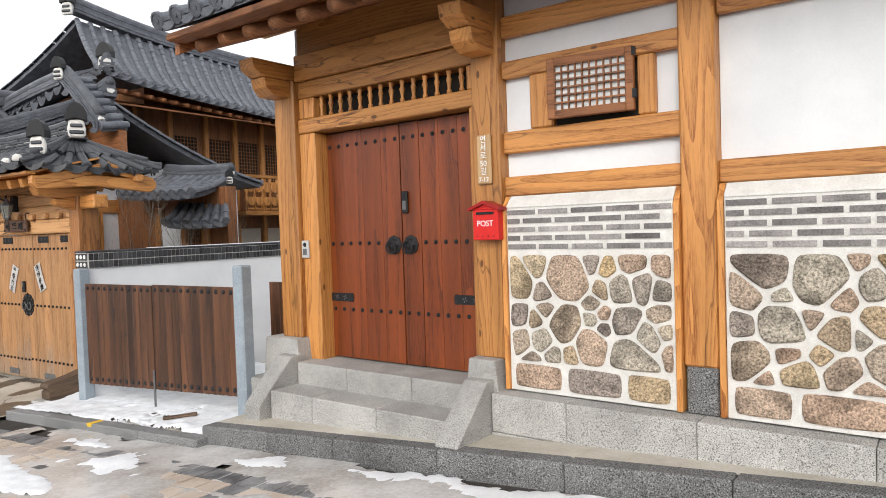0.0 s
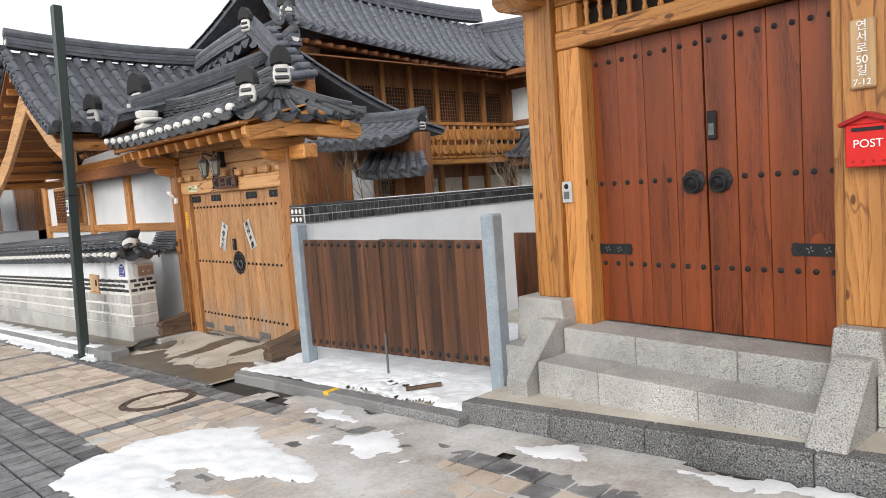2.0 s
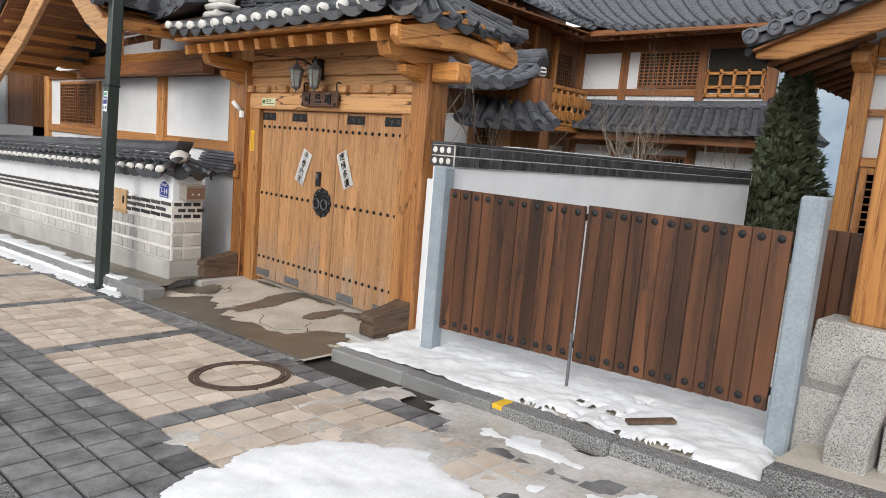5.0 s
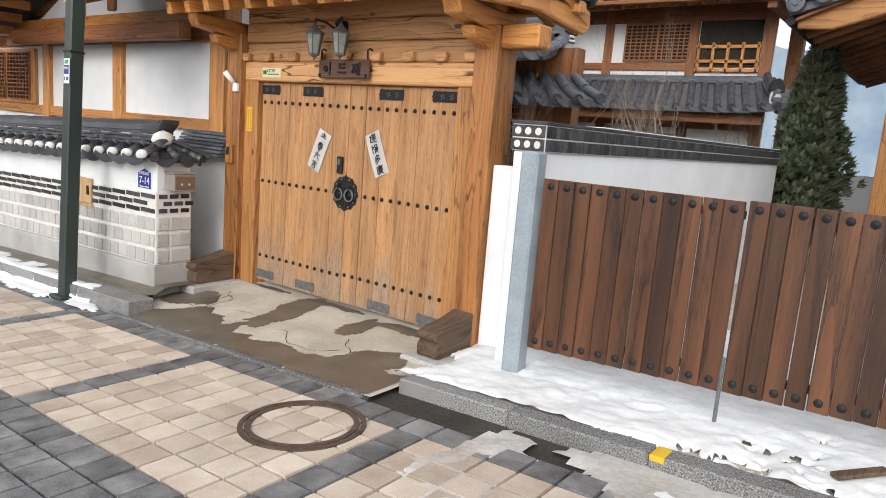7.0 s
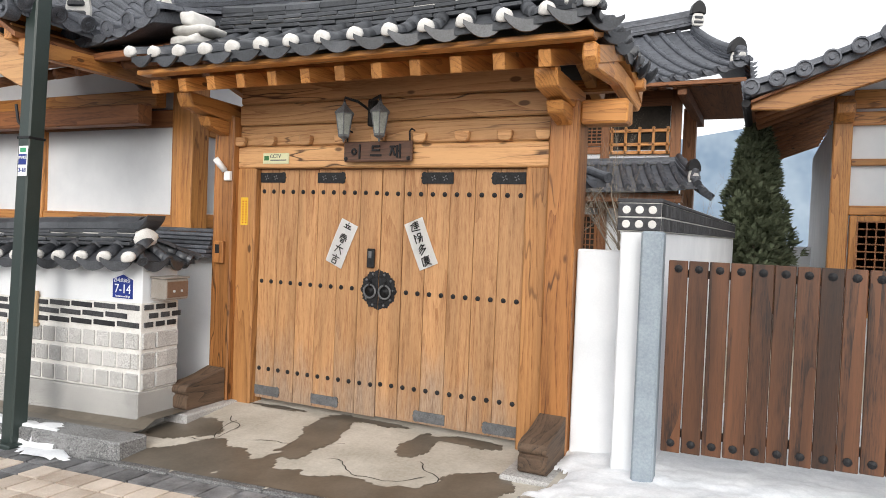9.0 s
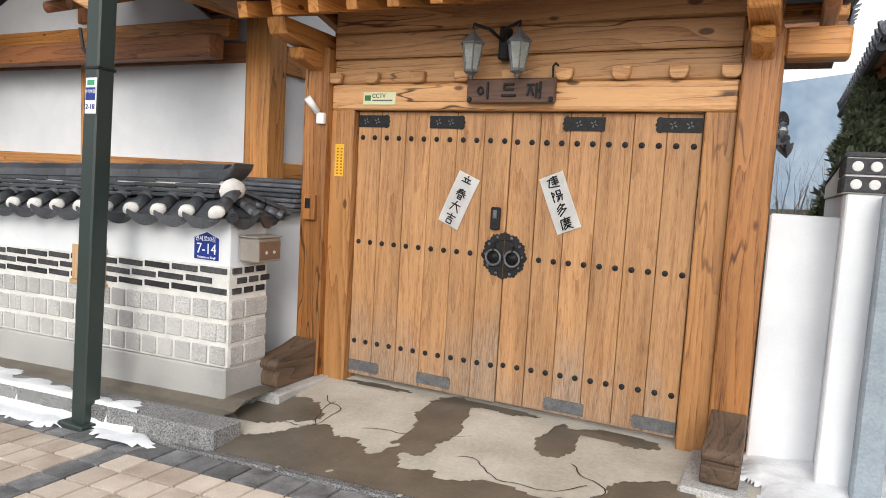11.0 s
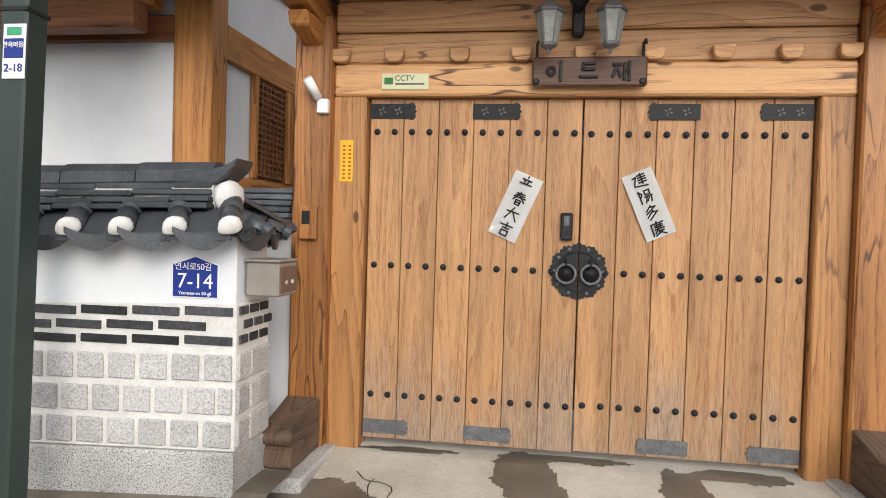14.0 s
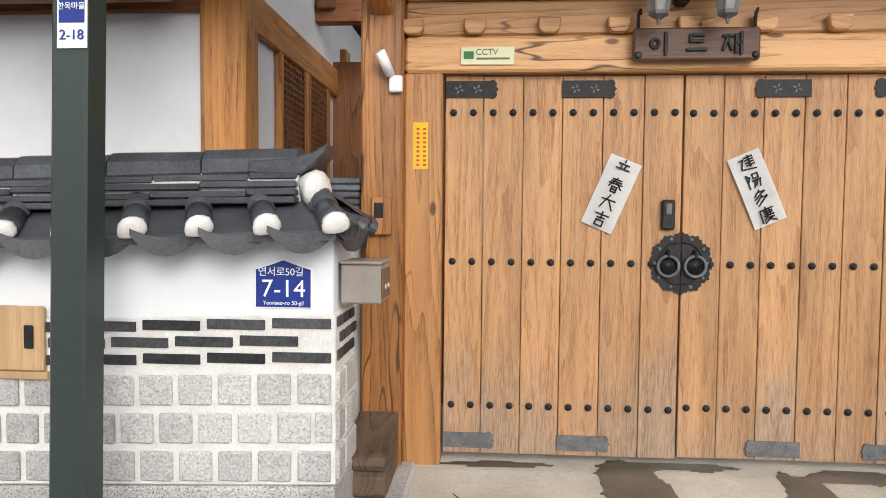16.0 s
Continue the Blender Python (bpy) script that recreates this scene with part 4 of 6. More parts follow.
for k in range(9):
    for dx in (-0.138, -0.103):
        part("mark", box(dx, dx + 0.016, -0.066, -0.0642, 1.752 + k * 0.024, 1.763 + k * 0.024, 0), redink, strip)

plaque = thing("name_board", "dark carved wooden name board hung over the gate", "sign")
bd = box(0.985, 1.62, -0.14, -0.10, 2.29, 2.455, 0.01)
for v in bd.verts:
    v.co.z += 0.006 * noise.noise(v.co * 9)
part("board", bd, sign_wood, plaque)
for keys, cx in ((((-0.9, 0, -0.1, 0, 1), (0.5, 1, 0.5, -1, 0)), 1.12), (((-0.6, 0.8, 0.6, 0.8, 0), (-0.6, 0.8, -0.6, 0.2, 0), (-0.6, 0.2, 0.6, 0.2, 0), (-0.9, -0.6, 0.9, -0.6, 0)), 1.30), (((-0.9, 0.7, -0.1, 0.7, 0), (-0.5, 0.7, -0.9, -0.6, 0), (-0.5, 0.5, -0.1, -0.6, 0), (0.3, 0.8, 0.3, -0.9, 0), (0.8, 1, 0.8, -1, 0), (0.3, 0, 0.8, 0, 0)), 1.48)):
    bm = bmesh.new()
    for x0, z0, x1, z1, ringed in keys:
        if ringed:
            pts = [(-0.028 + 0.020 * math.cos(a), -0.006, 0.022 * math.sin(a)) for a in [math.tau * i / 14 for i in range(15)]]
            tube(pts, 0.009, 6, bm)
            continue
        a, b = Vector((x0, 0, z0)) * 0.052, Vector((x1, 0, z1)) * 0.052
        d = b - a
        join(bm, box(-0.006, d.length + 0.006, -0.014, 0, -0.008, 0.008, 0.003), Matrix.Translation(a) @ Matrix.Rotation(-math.atan2(d.z, d.x), 4, "Y"))
    part("carved_letter", bm, iron, plaque, "raised black letter", Matrix.Translation((cx, -0.1405, 2.372)))
for x in (1.01, 1.595):
    part("hook", tube([(x, -0.12, 2.44), (x, -0.13, 2.53), (x + 0.012, -0.12, 2.55), (x + 0.02, -0.085, 2.54)], 0.008, 6), iron, plaque, "iron hook")
    part("stud", lathe([(0.02, 0), (0.012, 0.012)], 8), iron, plaque, "", Matrix.Translation((x, -0.14, 2.315)) @ pose(0, 0, 0, 90))

lamps = thing("gate_lamp", "black twin lantern wall lamp with frosted glass", "lamp")
part("wall_plate", box(1.20, 1.27, -0.14, -0.05, 2.58, 2.80, 0.012), iron, lamps)
for sx in (-1, 1):
    cx = 1.24 + sx * 0.165
    part("arm", tube([(1.235, -0.14, 2.70), (1.235 + sx * 0.06, -0.24, 2.76), (cx, -0.28, 2.79), (cx, -0.28, 2.75)], 0.011, 8), iron, lamps, smooth=True)
    lan = part("cap", lathe([(0.085, 2.655), (0.088, 2.665), (0.05, 2.70), (0.025, 2.72), (0.012, 2.75), (0.004, 2.78)], 6), iron_worn, lamps, "", Matrix.Translation((cx, -0.28, 0)))
    part("glass", lathe([(0.042, 2.49), (0.072, 2.655)], 6), lampglass, lamps, "frosted glass", Matrix.Translation((cx, -0.28, 0)))
    part("base", lathe([(0.006, 2.43), (0.012, 2.455), (0.048, 2.475), (0.05, 2.492)], 6), iron_worn, lamps, "", Matrix.Translation((cx, -0.28, 0)))
    for a in range(6):
        c, s = math.cos(a * math.pi / 3), math.sin(a * math.pi / 3)
        part("cage_bar", tube([(cx + 0.044 * c, -0.28 + 0.044 * s, 2.49), (cx + 0.075 * c, -0.28 + 0.075 * s, 2.66)], 0.005, 4), iron_worn, lamps)

for x0, x1, d, zb in ((-0.43, -0.19, 0, 0.03), (2.75, 2.98, 0, 0.06)):
    blk = thing("foot_block", "weathered timber foot block on a stone base by the gate post", "block")
    part("timber", prism([(-0.57, 0.13), (-0.59, 0.15), (-0.59, 0.235), (-0.565, 0.25), (-0.565, 0.262), (-0.60, 0.275), (-0.61, 0.305), (-0.59, 0.335), (-0.52, 0.355), (-0.42, 0.362), (-0.30, 0.385), (-0.135, 0.43), (-0.135, 0.13)], x1 - x0 - 0.03, "x", 0.008), block_wood, blk, "", Matrix.Translation((x0, 0, zb - 0.03)))
    part("base_stone", box(x0 - 0.1, x1 + 0.06, -0.68, -0.02, zb - 0.12, zb + 0.098, 0.015), gran_b, blk, "rough base stone")

bell = thing("door_bell", "small brown box door bell on the gate post", "door bell")
part("case", box(-0.365, -0.26, -0.17, -0.131, 1.38, 1.58, 0.006), post_z, bell)
part("screen", box(-0.35, -0.30, -0.174, -0.1705, 1.47, 1.55, 0.002), iron, bell)
eye = thing("security_camera", "small white camera on the gate post", "camera fixture")
part("body", tube([(-0.27, -0.16, 2.22), (-0.31, -0.24, 2.32)], 0.028, 10), white_m, eye, smooth=True)
part("mount", box(-0.275, -0.205, -0.17, -0.131, 2.13, 2.215, 0.006), white_m, eye)
part("bracket", tube([(-0.24, -0.15, 2.2), (-0.27, -0.17, 2.24)], 0.01, 6), silver, eye)

mark = part("yellow_mark", box(4.83, 4.91, -1.165, -1.02, g(4.87) + 0.045, g(4.87) + 0.079, 0.004), yellow_m)
tagged(mark, "small yellow painted mark on the granite kerb", "mark")
stick = part("wood_scrap", box(-0.16, 0.16, -0.03, 0.03, 0, 0.025, 0.005), block_wood, None, "", pose(5.75, -0.72, g(5.75) + 0.10, 0, -3, 50))
tagged(stick, "dark wet wood scrap lying in the snow", "wood scrap")


# ---- white yard wall and dark fence ----
yard_wall = thing("wall_yard", "white plastered yard wall capped with black brick", kind="structure", category="wall")
W0, W1 = Vector((3.435, -0.36, 0)), Vector((3.62, 6.2, 0))
WM = Matrix.Translation(W0) @ Matrix.Rotation(math.atan2(-(W1 - W0).x, (W1 - W0).y), 4, "Z")
WL = (W1 - W0).length
part("wall_body", box(-0.12, 0.12, 0, WL, -0.3, 1.795, 0.01), plaster, yard_wall, "", WM)
part("cap_core", box(-0.135, 0.135, -0.01, WL, 1.797, 1.985, 0.004), lime, yard_wall, "", WM)
capf = mesh_of("brick", box(-0.006, 0.006, -0.027, 0.027, 0, 0.082, 0.003), brick_black)
row_far = []
for k in range(int(WL / 0.062)):
    for z in (1.803, 1.896):
        y = 0.035 + k * 0.062
        m = WM @ Matrix.Translation((0.139, y, z))
        if k < 60:
            piece("brick", capf, yard_wall, m)
        else:
            row_far.append((capf, m))
        if k < 12:
            piece("brick", capf, yard_wall, WM @ Matrix.Translation((-0.139, y, z)))
scatter("distant_bricks", row_far, yard_wall, brick_black)
part("cap_top", box(-0.145, 0.145, -0.02, WL, 1.985, 2.01, 0.004), brick_black, yard_wall, "", WM)
part("cap_top_snow", box(-0.10, 0.12, 0.9, WL, 2.01, 2.02, 0.004), snow_m, yard_wall, "thin snow line", WM)
for z in (1.803, 1.896):
    part("cap_end", box(-0.137, 0.137, -0.02, -0.011, z, z + 0.082, 0.003), brick_black, yard_wall, "black end tile", WM)
    for x in (-0.083, 0.0, 0.083):
        part("end_dot", lathe([(0.027, 0), (0.023, 0.004)], 12), lime, yard_wall, "white lime dot", WM @ Matrix.Translation((x, -0.02, z + 0.041)) @ pose(0, 0, 0, 90))
infill = part("wall_infill", box(2.96, 3.325, -0.06, 0.10, -0.1, 1.66, 0.01), plaster, None)
tagged(infill, "white plaster wall between gate post and yard wall", "wall", kind="structure")

fence = thing("slatted_fence", "dark stained slatted double gate between blue-grey stone posts", "fence")
for x, zt in ((3.54, 1.80), (6.42, 1.85)):
    pm = box(-0.068, 0.068, -0.068, 0.068, g(x) - 0.05, zt, 0.014)
    part("post", pm, steel, fence, "blue-grey stone post", Matrix.Translation((x, -0.44, 0)))
ros = lathe([(0.026, 0), (0.024, 0.006), (0.012, 0.012), (0.006, 0.016)], 8)
bmesh.ops.rotate(ros, verts=ros.verts, matrix=Matrix.Rotation(radians(90), 3, "X"))
ros_me = mesh_of("rosette", ros, iron)
random.seed(11)
for x0, x1, n, zt in ((3.64, 4.955, 11, 1.625), (4.975, 6.33, 12, 1.635)):
    w = (x1 - x0) / n
    for i in range(n):
        xc = x0 + (i + 0.5) * w
        zb = g(xc) + 0.28
        part("slat", box(xc - w / 2 + 0.0012, xc + w / 2 - 0.0012 - random.choice((0, 0, 0, 0.005)), -0.46, -0.435, zb, zt, 0.004), fence_wood, fence)
        piece("rosette", ros_me, fence, Matrix.Translation((xc, -0.46, zt - 0.05)))
        piece("rosette", ros_me, fence, Matrix.Translation((xc, -0.46, zb + 0.06)))
    for zz in (0.35, 1.5):
        b = box(x0, x1, -0.433, -0.40, 0, 0.05, 0.004)
        for v in b.verts:
            v.co.z += zz + (g(v.co.x) if zz < 1 else 0) + 0.02
        part("rail", b, iron, fence, "black steel rail")
part("drop_bolt", tube([(4.965, -0.47, g(4.96) + 0.05), (4.965, -0.47, 0.7)], 0.012, 8), iron_worn, fence, "steel drop bolt")
side = thing("side_fence", "dark timber side fence by the house plinth", "fence")
for i in range(8):
    part("slat", box(6.20 + i * 0.075, 6.272 + i * 0.075, 0.10, 0.14, 0.42, 1.64, 0.004), fence_wood, side)
part("rail", box(6.2, 6.8, 0.141, 0.18, 1.4, 1.46, 0.004), fence_wood, side)

# ---- the house with the red-brown doors ----
MA = pose(7.083, -0.02, 0.9, 0, 0, -3.5)
ha = thing("timber_house", "honey pine timber house with white plaster panels", "house", m=MA)


def ab(name, u0, u1, v0, v1, z0, z1, mat, bev=0.01, parent=None, label=""):
    return part(name, box(u0, u1, v0, v1, z0, z1, bev), mat, parent or ha, label)


ab("post", -0.47, -0.19, -0.12, 0.16, 0.22, 2.72, wood_z, 0.014)
ab("jamb", -0.187, 0.03, -0.06, 0.16, 0.0, 2.20, wood_z)
ab("jamb", 1.82, 1.885, -0.06, 0.16, 0.0, 2.20, wood_z)
ab("post", 1.888, 2.14, -0.12, 0.16, 0.22, 3.3, wood_z, 0.014)
ab("lintel", -0.187, 1.885, -0.07, 0.16, 2.203, 2.34, wood_x)
ab("grille_jamb", -0.187, 0.02, -0.05, 0.16, 2.343, 2.54, wood_z)
ab("grille_jamb", 1.80, 1.885, -0.05, 0.16, 2.343, 2.54, wood_z)
ab("beam", -0.187, 1.885, -0.06, 0.16, 2.543, 2.70, wood_x)
ab("beam", -0.187, 1.885, -0.10, 0.16, 2.704, 2.95, wood_x)
ab("beam", -0.9, 8.0, -0.14, 0.16, 3.3, 3.48, wood_x)
ab("beam", -0.187, 1.885, -0.05, 0.16, 2.954, 3.3, wood_x)
# flat dark sheet: the shade behind the balusters is its colour
ab("grille_back", 0.02, 1.80, 0.12, 0.14, 2.34, 2.54, room_shade, 0)
bal = lathe([(0.022, 0), (0.022, 0.03), (0.014, 0.05), (0.02, 0.10), (0.026, 0.12), (0.015, 0.15), (0.022, 0.17), (0.022, 0.197)], 8)
bal_me = mesh_of("baluster", bal, wood_z, True)
for i in range(14):
    piece("baluster", bal_me, ha, Matrix.Translation((0.085 + i * 0.126, 0.0, 2.342)))
for u in (-0.33, 2.01):
    for k, (d, z) in enumerate(((0.55, 2.72), (0.42, 2.56))):
        part("bracket", prism([(-d, z + 0.14), (-d + 0.02, z + 0.06), (-d + 0.12, z), (0.1, z), (0.1, z + 0.155), (-d, z + 0.155)], 0.2, "x", 0.012), wood_y, ha, "", Matrix.Translation((u - 0.1, 0, 0)))
part("bracket", prism([(-0.92, 2.72), (-0.92, 2.88), (-0.47, 2.88), (-0.47, 2.60), (-0.7, 2.60), (-0.86, 2.65)], 0.2, "y", 0.012), wood_x, ha, "", Matrix.Translation((0.06, -0.06, 0)))
# wall panels to the right
ab("post", 3.50, 3.725, -0.12, 0.16, 0.30, 3.3, wood_z, 0.014)
ab("post", 7.2, 7.43, -0.12, 0.16, 0.30, 3.3, wood_z, 0.014)
for u0, u1 in ((2.143, 3.497), (3.728, 7.197)):
    ab("plaster_panel", u0, u1, 0.0, 0.16, 0.0, 3.3, plaster, 0)
    ab("beam", u0, u1, -0.07, -0.002, 1.475, 1.622, wood_x)
ab("beam", 2.143, 3.497, -0.07, -0.002, 1.80, 1.965, wood_x)
ab("beam", 2.143, 3.497, -0.07, -0.002, 2.37, 2.50, wood_x)
ab("beam", 2.143, 3.497, -0.07, -0.002, 2.68, 2.84, wood_x)
ab("beam", 3.728, 7.197, -0.07, -0.002, 2.53, 2.70, wood_x)
ab("window_post", 2.38, 2.575, -0.065, -0.002, 1.968, 2.367, wood_z)
ab("window_post", 3.21, 3.33, -0.065, -0.002, 1.968, 2.367, wood_z)
# room shade behind the sash, painted as a dark sheet
ab("window_back", 2.578, 3.207, -0.012, -0.003, 1.968, 2.367, room_shade, 0)
sash = thing("window_sash", "reddish lattice window sash standing slightly open", "window", m=MA @ Matrix.Translation((3.20, -0.085, 2.0)) @ Matrix.Rotation(radians(6), 4, "Z"))
for a, b, c, d in ((-0.62, -0.565, 0, 0.43), (-0.055, 0, 0, 0.43), (-0.565, -0.055, 0, 0.055), (-0.565, -0.055, 0.375, 0.43)):
    part("stile", box(a, b, -0.025, 0.02, c, d, 0.005), old_x, sash)
lattice(sash, -0.565, -0.055, 0.055, 0.375, -0.01, 10, 6, old_x, 0.005, mottled("sash_paper", (0.58, 0.60, 0.61), (0.7, 0.72, 0.73), 3, 40, 0.4))
for z in (0.08, 0.36):
    part("hinge", box(-0.01, 0.02, -0.032, -0.026, z, z + 0.06, 0.002), iron, sash)
# doors
dl = plank_leaf("red_door_leaf", "red-brown stained plank door leaf with iron studs", 0.035, 0.955, 0.035, 2.19, 4, red_door, (0.50, 1.13, 2.06), 8, 0.09, 7)
dr = plank_leaf("red_door_leaf", "red-brown stained plank door leaf with iron studs", 0.965, 1.815, 0.035, 2.19, 4, red_door, (0.50, 1.13, 2.06), 8, 0.09, 9)
dl.matrix_basis = dr.matrix_basis = MA
strap(dl, 0.04, 0.34, 0.575, 0.655, 0.088, iron)
strap(dr, 1.81, 1.51, 0.60, 0.68, 0.088, iron)
for leaf, cx, s in ((dl, 0.865, 1), (dr, 1.06, 1)):
    disc = lathe([(0.088, 0), (0.088, 0.006), (0.06, 0.014), (0.045, 0.03), (0.02, 0.04)], 8)
    part("knocker_plate", disc, iron, leaf, "octagonal black iron plate", Matrix.Translation((cx, 0.088, 1.11)) @ pose(0, 0, 0, 90))
    part("ring", tube([(cx + 0.055 * math.sin(a), 0.035, 1.09 + 0.055 * math.cos(a)) for a in [math.tau * i / 20 for i in range(21)]], 0.009, 6), iron, leaf, "iron pull ring", smooth=True)
lk = part("door_lock", box(0.985, 1.05, 0.06, 0.088, 1.39, 1.585, 0.008), iron, dr, "black electronic lock")
part("lock_plate", box(0.997, 1.038, 0.055, 0.0595, 1.42, 1.50, 0.002), iron_worn, lk)
# dark sheet behind both leaves, painting the shade in their gaps
ab("door_stop", 0.03, 1.82, 0.145, 0.16, 0.0, 2.2, room_shade, 0)

ic = thing("intercom", "grey and white video intercom on the door jamb", "intercom", m=MA)
part("case", box(-0.185, -0.09, -0.085, -0.061, 1.00, 1.17, 0.006), silver, ic)
part("lens", lathe([(0.022, 0), (0.018, 0.006)], 12), iron, ic, "", Matrix.Translation((-0.137, -0.0855, 1.13)) @ pose(0, 0, 0, 90))
part("speaker", box(-0.165, -0.11, -0.089, -0.0855, 1.03, 1.09, 0.002), iron_worn, ic)

bx = thing("post_box", "red metal post box with a small pitched lid", "post box", m=MA @ Matrix.Translation((2.055, -0.122, 1.145)))
part("body", box(-0.115, 0.115, -0.10, 0, 0, 0.235, 0.006), red_paint, bx)
part("lid", prism([(-0.14, 0.225), (-0.14, 0.245), (0, 0.30), (0.14, 0.245), (0.14, 0.225), (0, 0.275)], -0.13, "y"), roofred, bx, "dark red pitched lid")
part("gable", prism([(-0.115, 0.235), (0, 0.275), (0.115, 0.235)], -0.10, "y"), red_paint, bx)
part("slot", box(-0.08, 0.08, -0.106, -0.101, 0.195, 0.215, 0.001), iron, bx, "black letter slot")
lettering("writing", "POST", 0.062, white_m, bx, Matrix.Translation((0, -0.102, 0.125)) @ FACING, "POST in white letters")
for k in range(4):
    part("mark", lathe([(0.010, 0), (0.007, 0.002)], 5), roofred, bx, "", Matrix.Translation((-0.075 + 0.05 * k, -0.1005, 0.03)) @ pose(0, 0, 0, 90))
nb = thing("address_board", "pale wooden address board with white carved characters", "sign", m=MA)
part("board", box(1.945, 2.075, -0.15, -0.122, 1.575, 1.955, 0.01), plaquewood, nb)
for i, (t, s) in enumerate((("연", 0.062), ("서", 0.062), ("로", 0.062), ("50", 0.062), ("길", 0.062), ("7-12", 0.05))):
    lettering("writing", t, s, white_m, nb, Matrix.Translation((2.01, -0.152, 1.915 - i * 0.061)) @ FACING, "", 0.003)

# stone and brick wall panels
random.seed(21)


def clip_cell(pts, a, b):
    """The part of a polygon nearer to a than to b."""
    mid, d = (a + b) / 2, b - a
    out = []
    for p, q in zip(pts, pts[1:] + pts[:1]):
        fp, fq = (p - mid).dot(d), (q - mid).dot(d)
        if fp <= 0:
            out.append(p)
        if fp * fq < 0:
            out.append(p.lerp(q, fp / (fp - fq)))
    return out


def stone_piece(poly, joint, proud):
    c = sum(poly, Vector((0, 0))) / len(poly)
    ring = poly
    for k in ((0.10, 0.25) if len(poly) == 4 and joint > 0.0155 else (0.16, 0.25)):
        ring = [c2 for p, q in zip(ring, ring[1:] + ring[:1]) for c2 in (p.lerp(q, k), p.lerp(q, 1 - k))]
    size = min((p - c).length for p in ring)
    f = max(0.5, 1 - joint / max(size, 0.02))
    bm = bmesh.new()
    loops = []
    for k, y in ((f, 0.0), (f * 0.98, -proud * 0.5), (f * 0.86, -proud), (f * 0.45, -proud * 1.15)):
        loops.append([bm.verts.new((c.x + (p.x - c.x) * k, y + random.uniform(-0.004, 0.004), c.y + (p.y - c.y) * k)) for p in ring])
    for a, b in zip(loops, loops[1:]):
        for j in range(len(ring)):
            bm.faces.new((a[j], a[(j + 1) % len(ring)], b[(j + 1) % len(ring)], b[j]))
    bm.faces.new(loops[-1])
    bmesh.ops.recalc_face_normals(bm, faces=bm.faces)
    return bm


def stone_panel(u0, u1, seed):
    pan = thing("stone_wall_panel", "field stone panel in white mortar topped with grey brick", "wall", m=MA, kind="structure")
    rng = random.Random(seed)
    part("mortar", box(u0 + 0.04, u1 - 0.04, -0.13, -0.001, 0.0, 1.38, 0.004), lime, pan, "white lime mortar")
    part("coping", prism([(-0.135, 1.38), (-0.135, 1.392), (-0.06, 1.473), (-0.001, 1.473), (-0.001, 1.38)], u1 - u0 - 0.08, "x", 0.004), lime, pan, "white sloped coping", Matrix.Translation((u0 + 0.04, 0, 0)))
    for u in (u0, u1 - 0.038):
        part("edge_board", prism([(-0.15, 0.0), (-0.15, 1.36), (-0.07, 1.472), (-0.001, 1.472), (-0.001, 0.0)], 0.038, "x", 0.004), wood_z, pan, "", Matrix.Translation((u, 0, 0)))
    unit = mesh_of("brick", box(-0.5, 0.5, -0.008, 0.002, -0.5, 0.5, 0), brick_grey)
    for r in range(5):
        z = 1.345 - r * 0.064
        x = u0 + 0.05 - (0.13 if r % 2 else 0)
        while x < u1 - 0.05:
            a, b = max(x, u0 + 0.052), min(x + 0.235, u1 - 0.052)
            if b - a > 0.05:
                piece("brick", unit, pan, Matrix.Translation(((a + b) / 2, -0.13, z)) @ Matrix.Diagonal((b - a, 1, 0.036, 1)))
            x += 0.265
    x = u0 + 0.06
    while x < u1 - 0.2:
        w = min(rng.uniform(0.33, 0.50), u1 - 0.06 - x)
        if u1 - 0.06 - x - w < 0.2:
            w = u1 - 0.06 - x
        poly = [Vector((x, 0.02)), Vector((x + w, 0.02)), Vector((x + w, 0.215)), Vector((x, 0.225))]
        part("stone", stone_piece(poly, 0.016, 0.022), stone_m, pan, "", Matrix.Translation((0, -0.13, 0)))
        x += w
    pts = []
    want = int((u1 - u0) * 24)
    tries = 0
    while len(pts) < want and tries < 9000:
        tries += 1
        p = Vector((rng.uniform(u0 + 0.07, u1 - 0.07), rng.uniform(0.25, 1.0)))
        rad = rng.choice((0.055, 0.09, 0.13, 0.16))
        if all((p - q).length > (rad + s) * 0.80 for q, s in pts):
            pts.append((p, rad))
    for p, rad in pts:
        poly = [Vector((u0 + 0.05, 0.225)), Vector((u1 - 0.05, 0.225)), Vector((u1 - 0.05, 1.04)), Vector((u0 + 0.05, 1.04))]
        for q, s in pts:
            if q != p and (q - p).length < 0.9:
                d = q - p
                poly = clip_cell(poly, p, p + d * 2 * rad / (rad + s)) if len(poly) > 2 else poly
        if len(poly) > 2:
            clean = [a for a, b in zip(poly, poly[1:] + poly[:1]) if (a - b).length > 0.03]
            if len(clean) > 2:
                part("stone", stone_piece(clean, 0.010, 0.022), stone_m, pan, "", Matrix.Translation((0, -0.13, 0)))


stone_panel(2.15, 3.495, 5)
stone_panel(3.73, 7.19, 8)

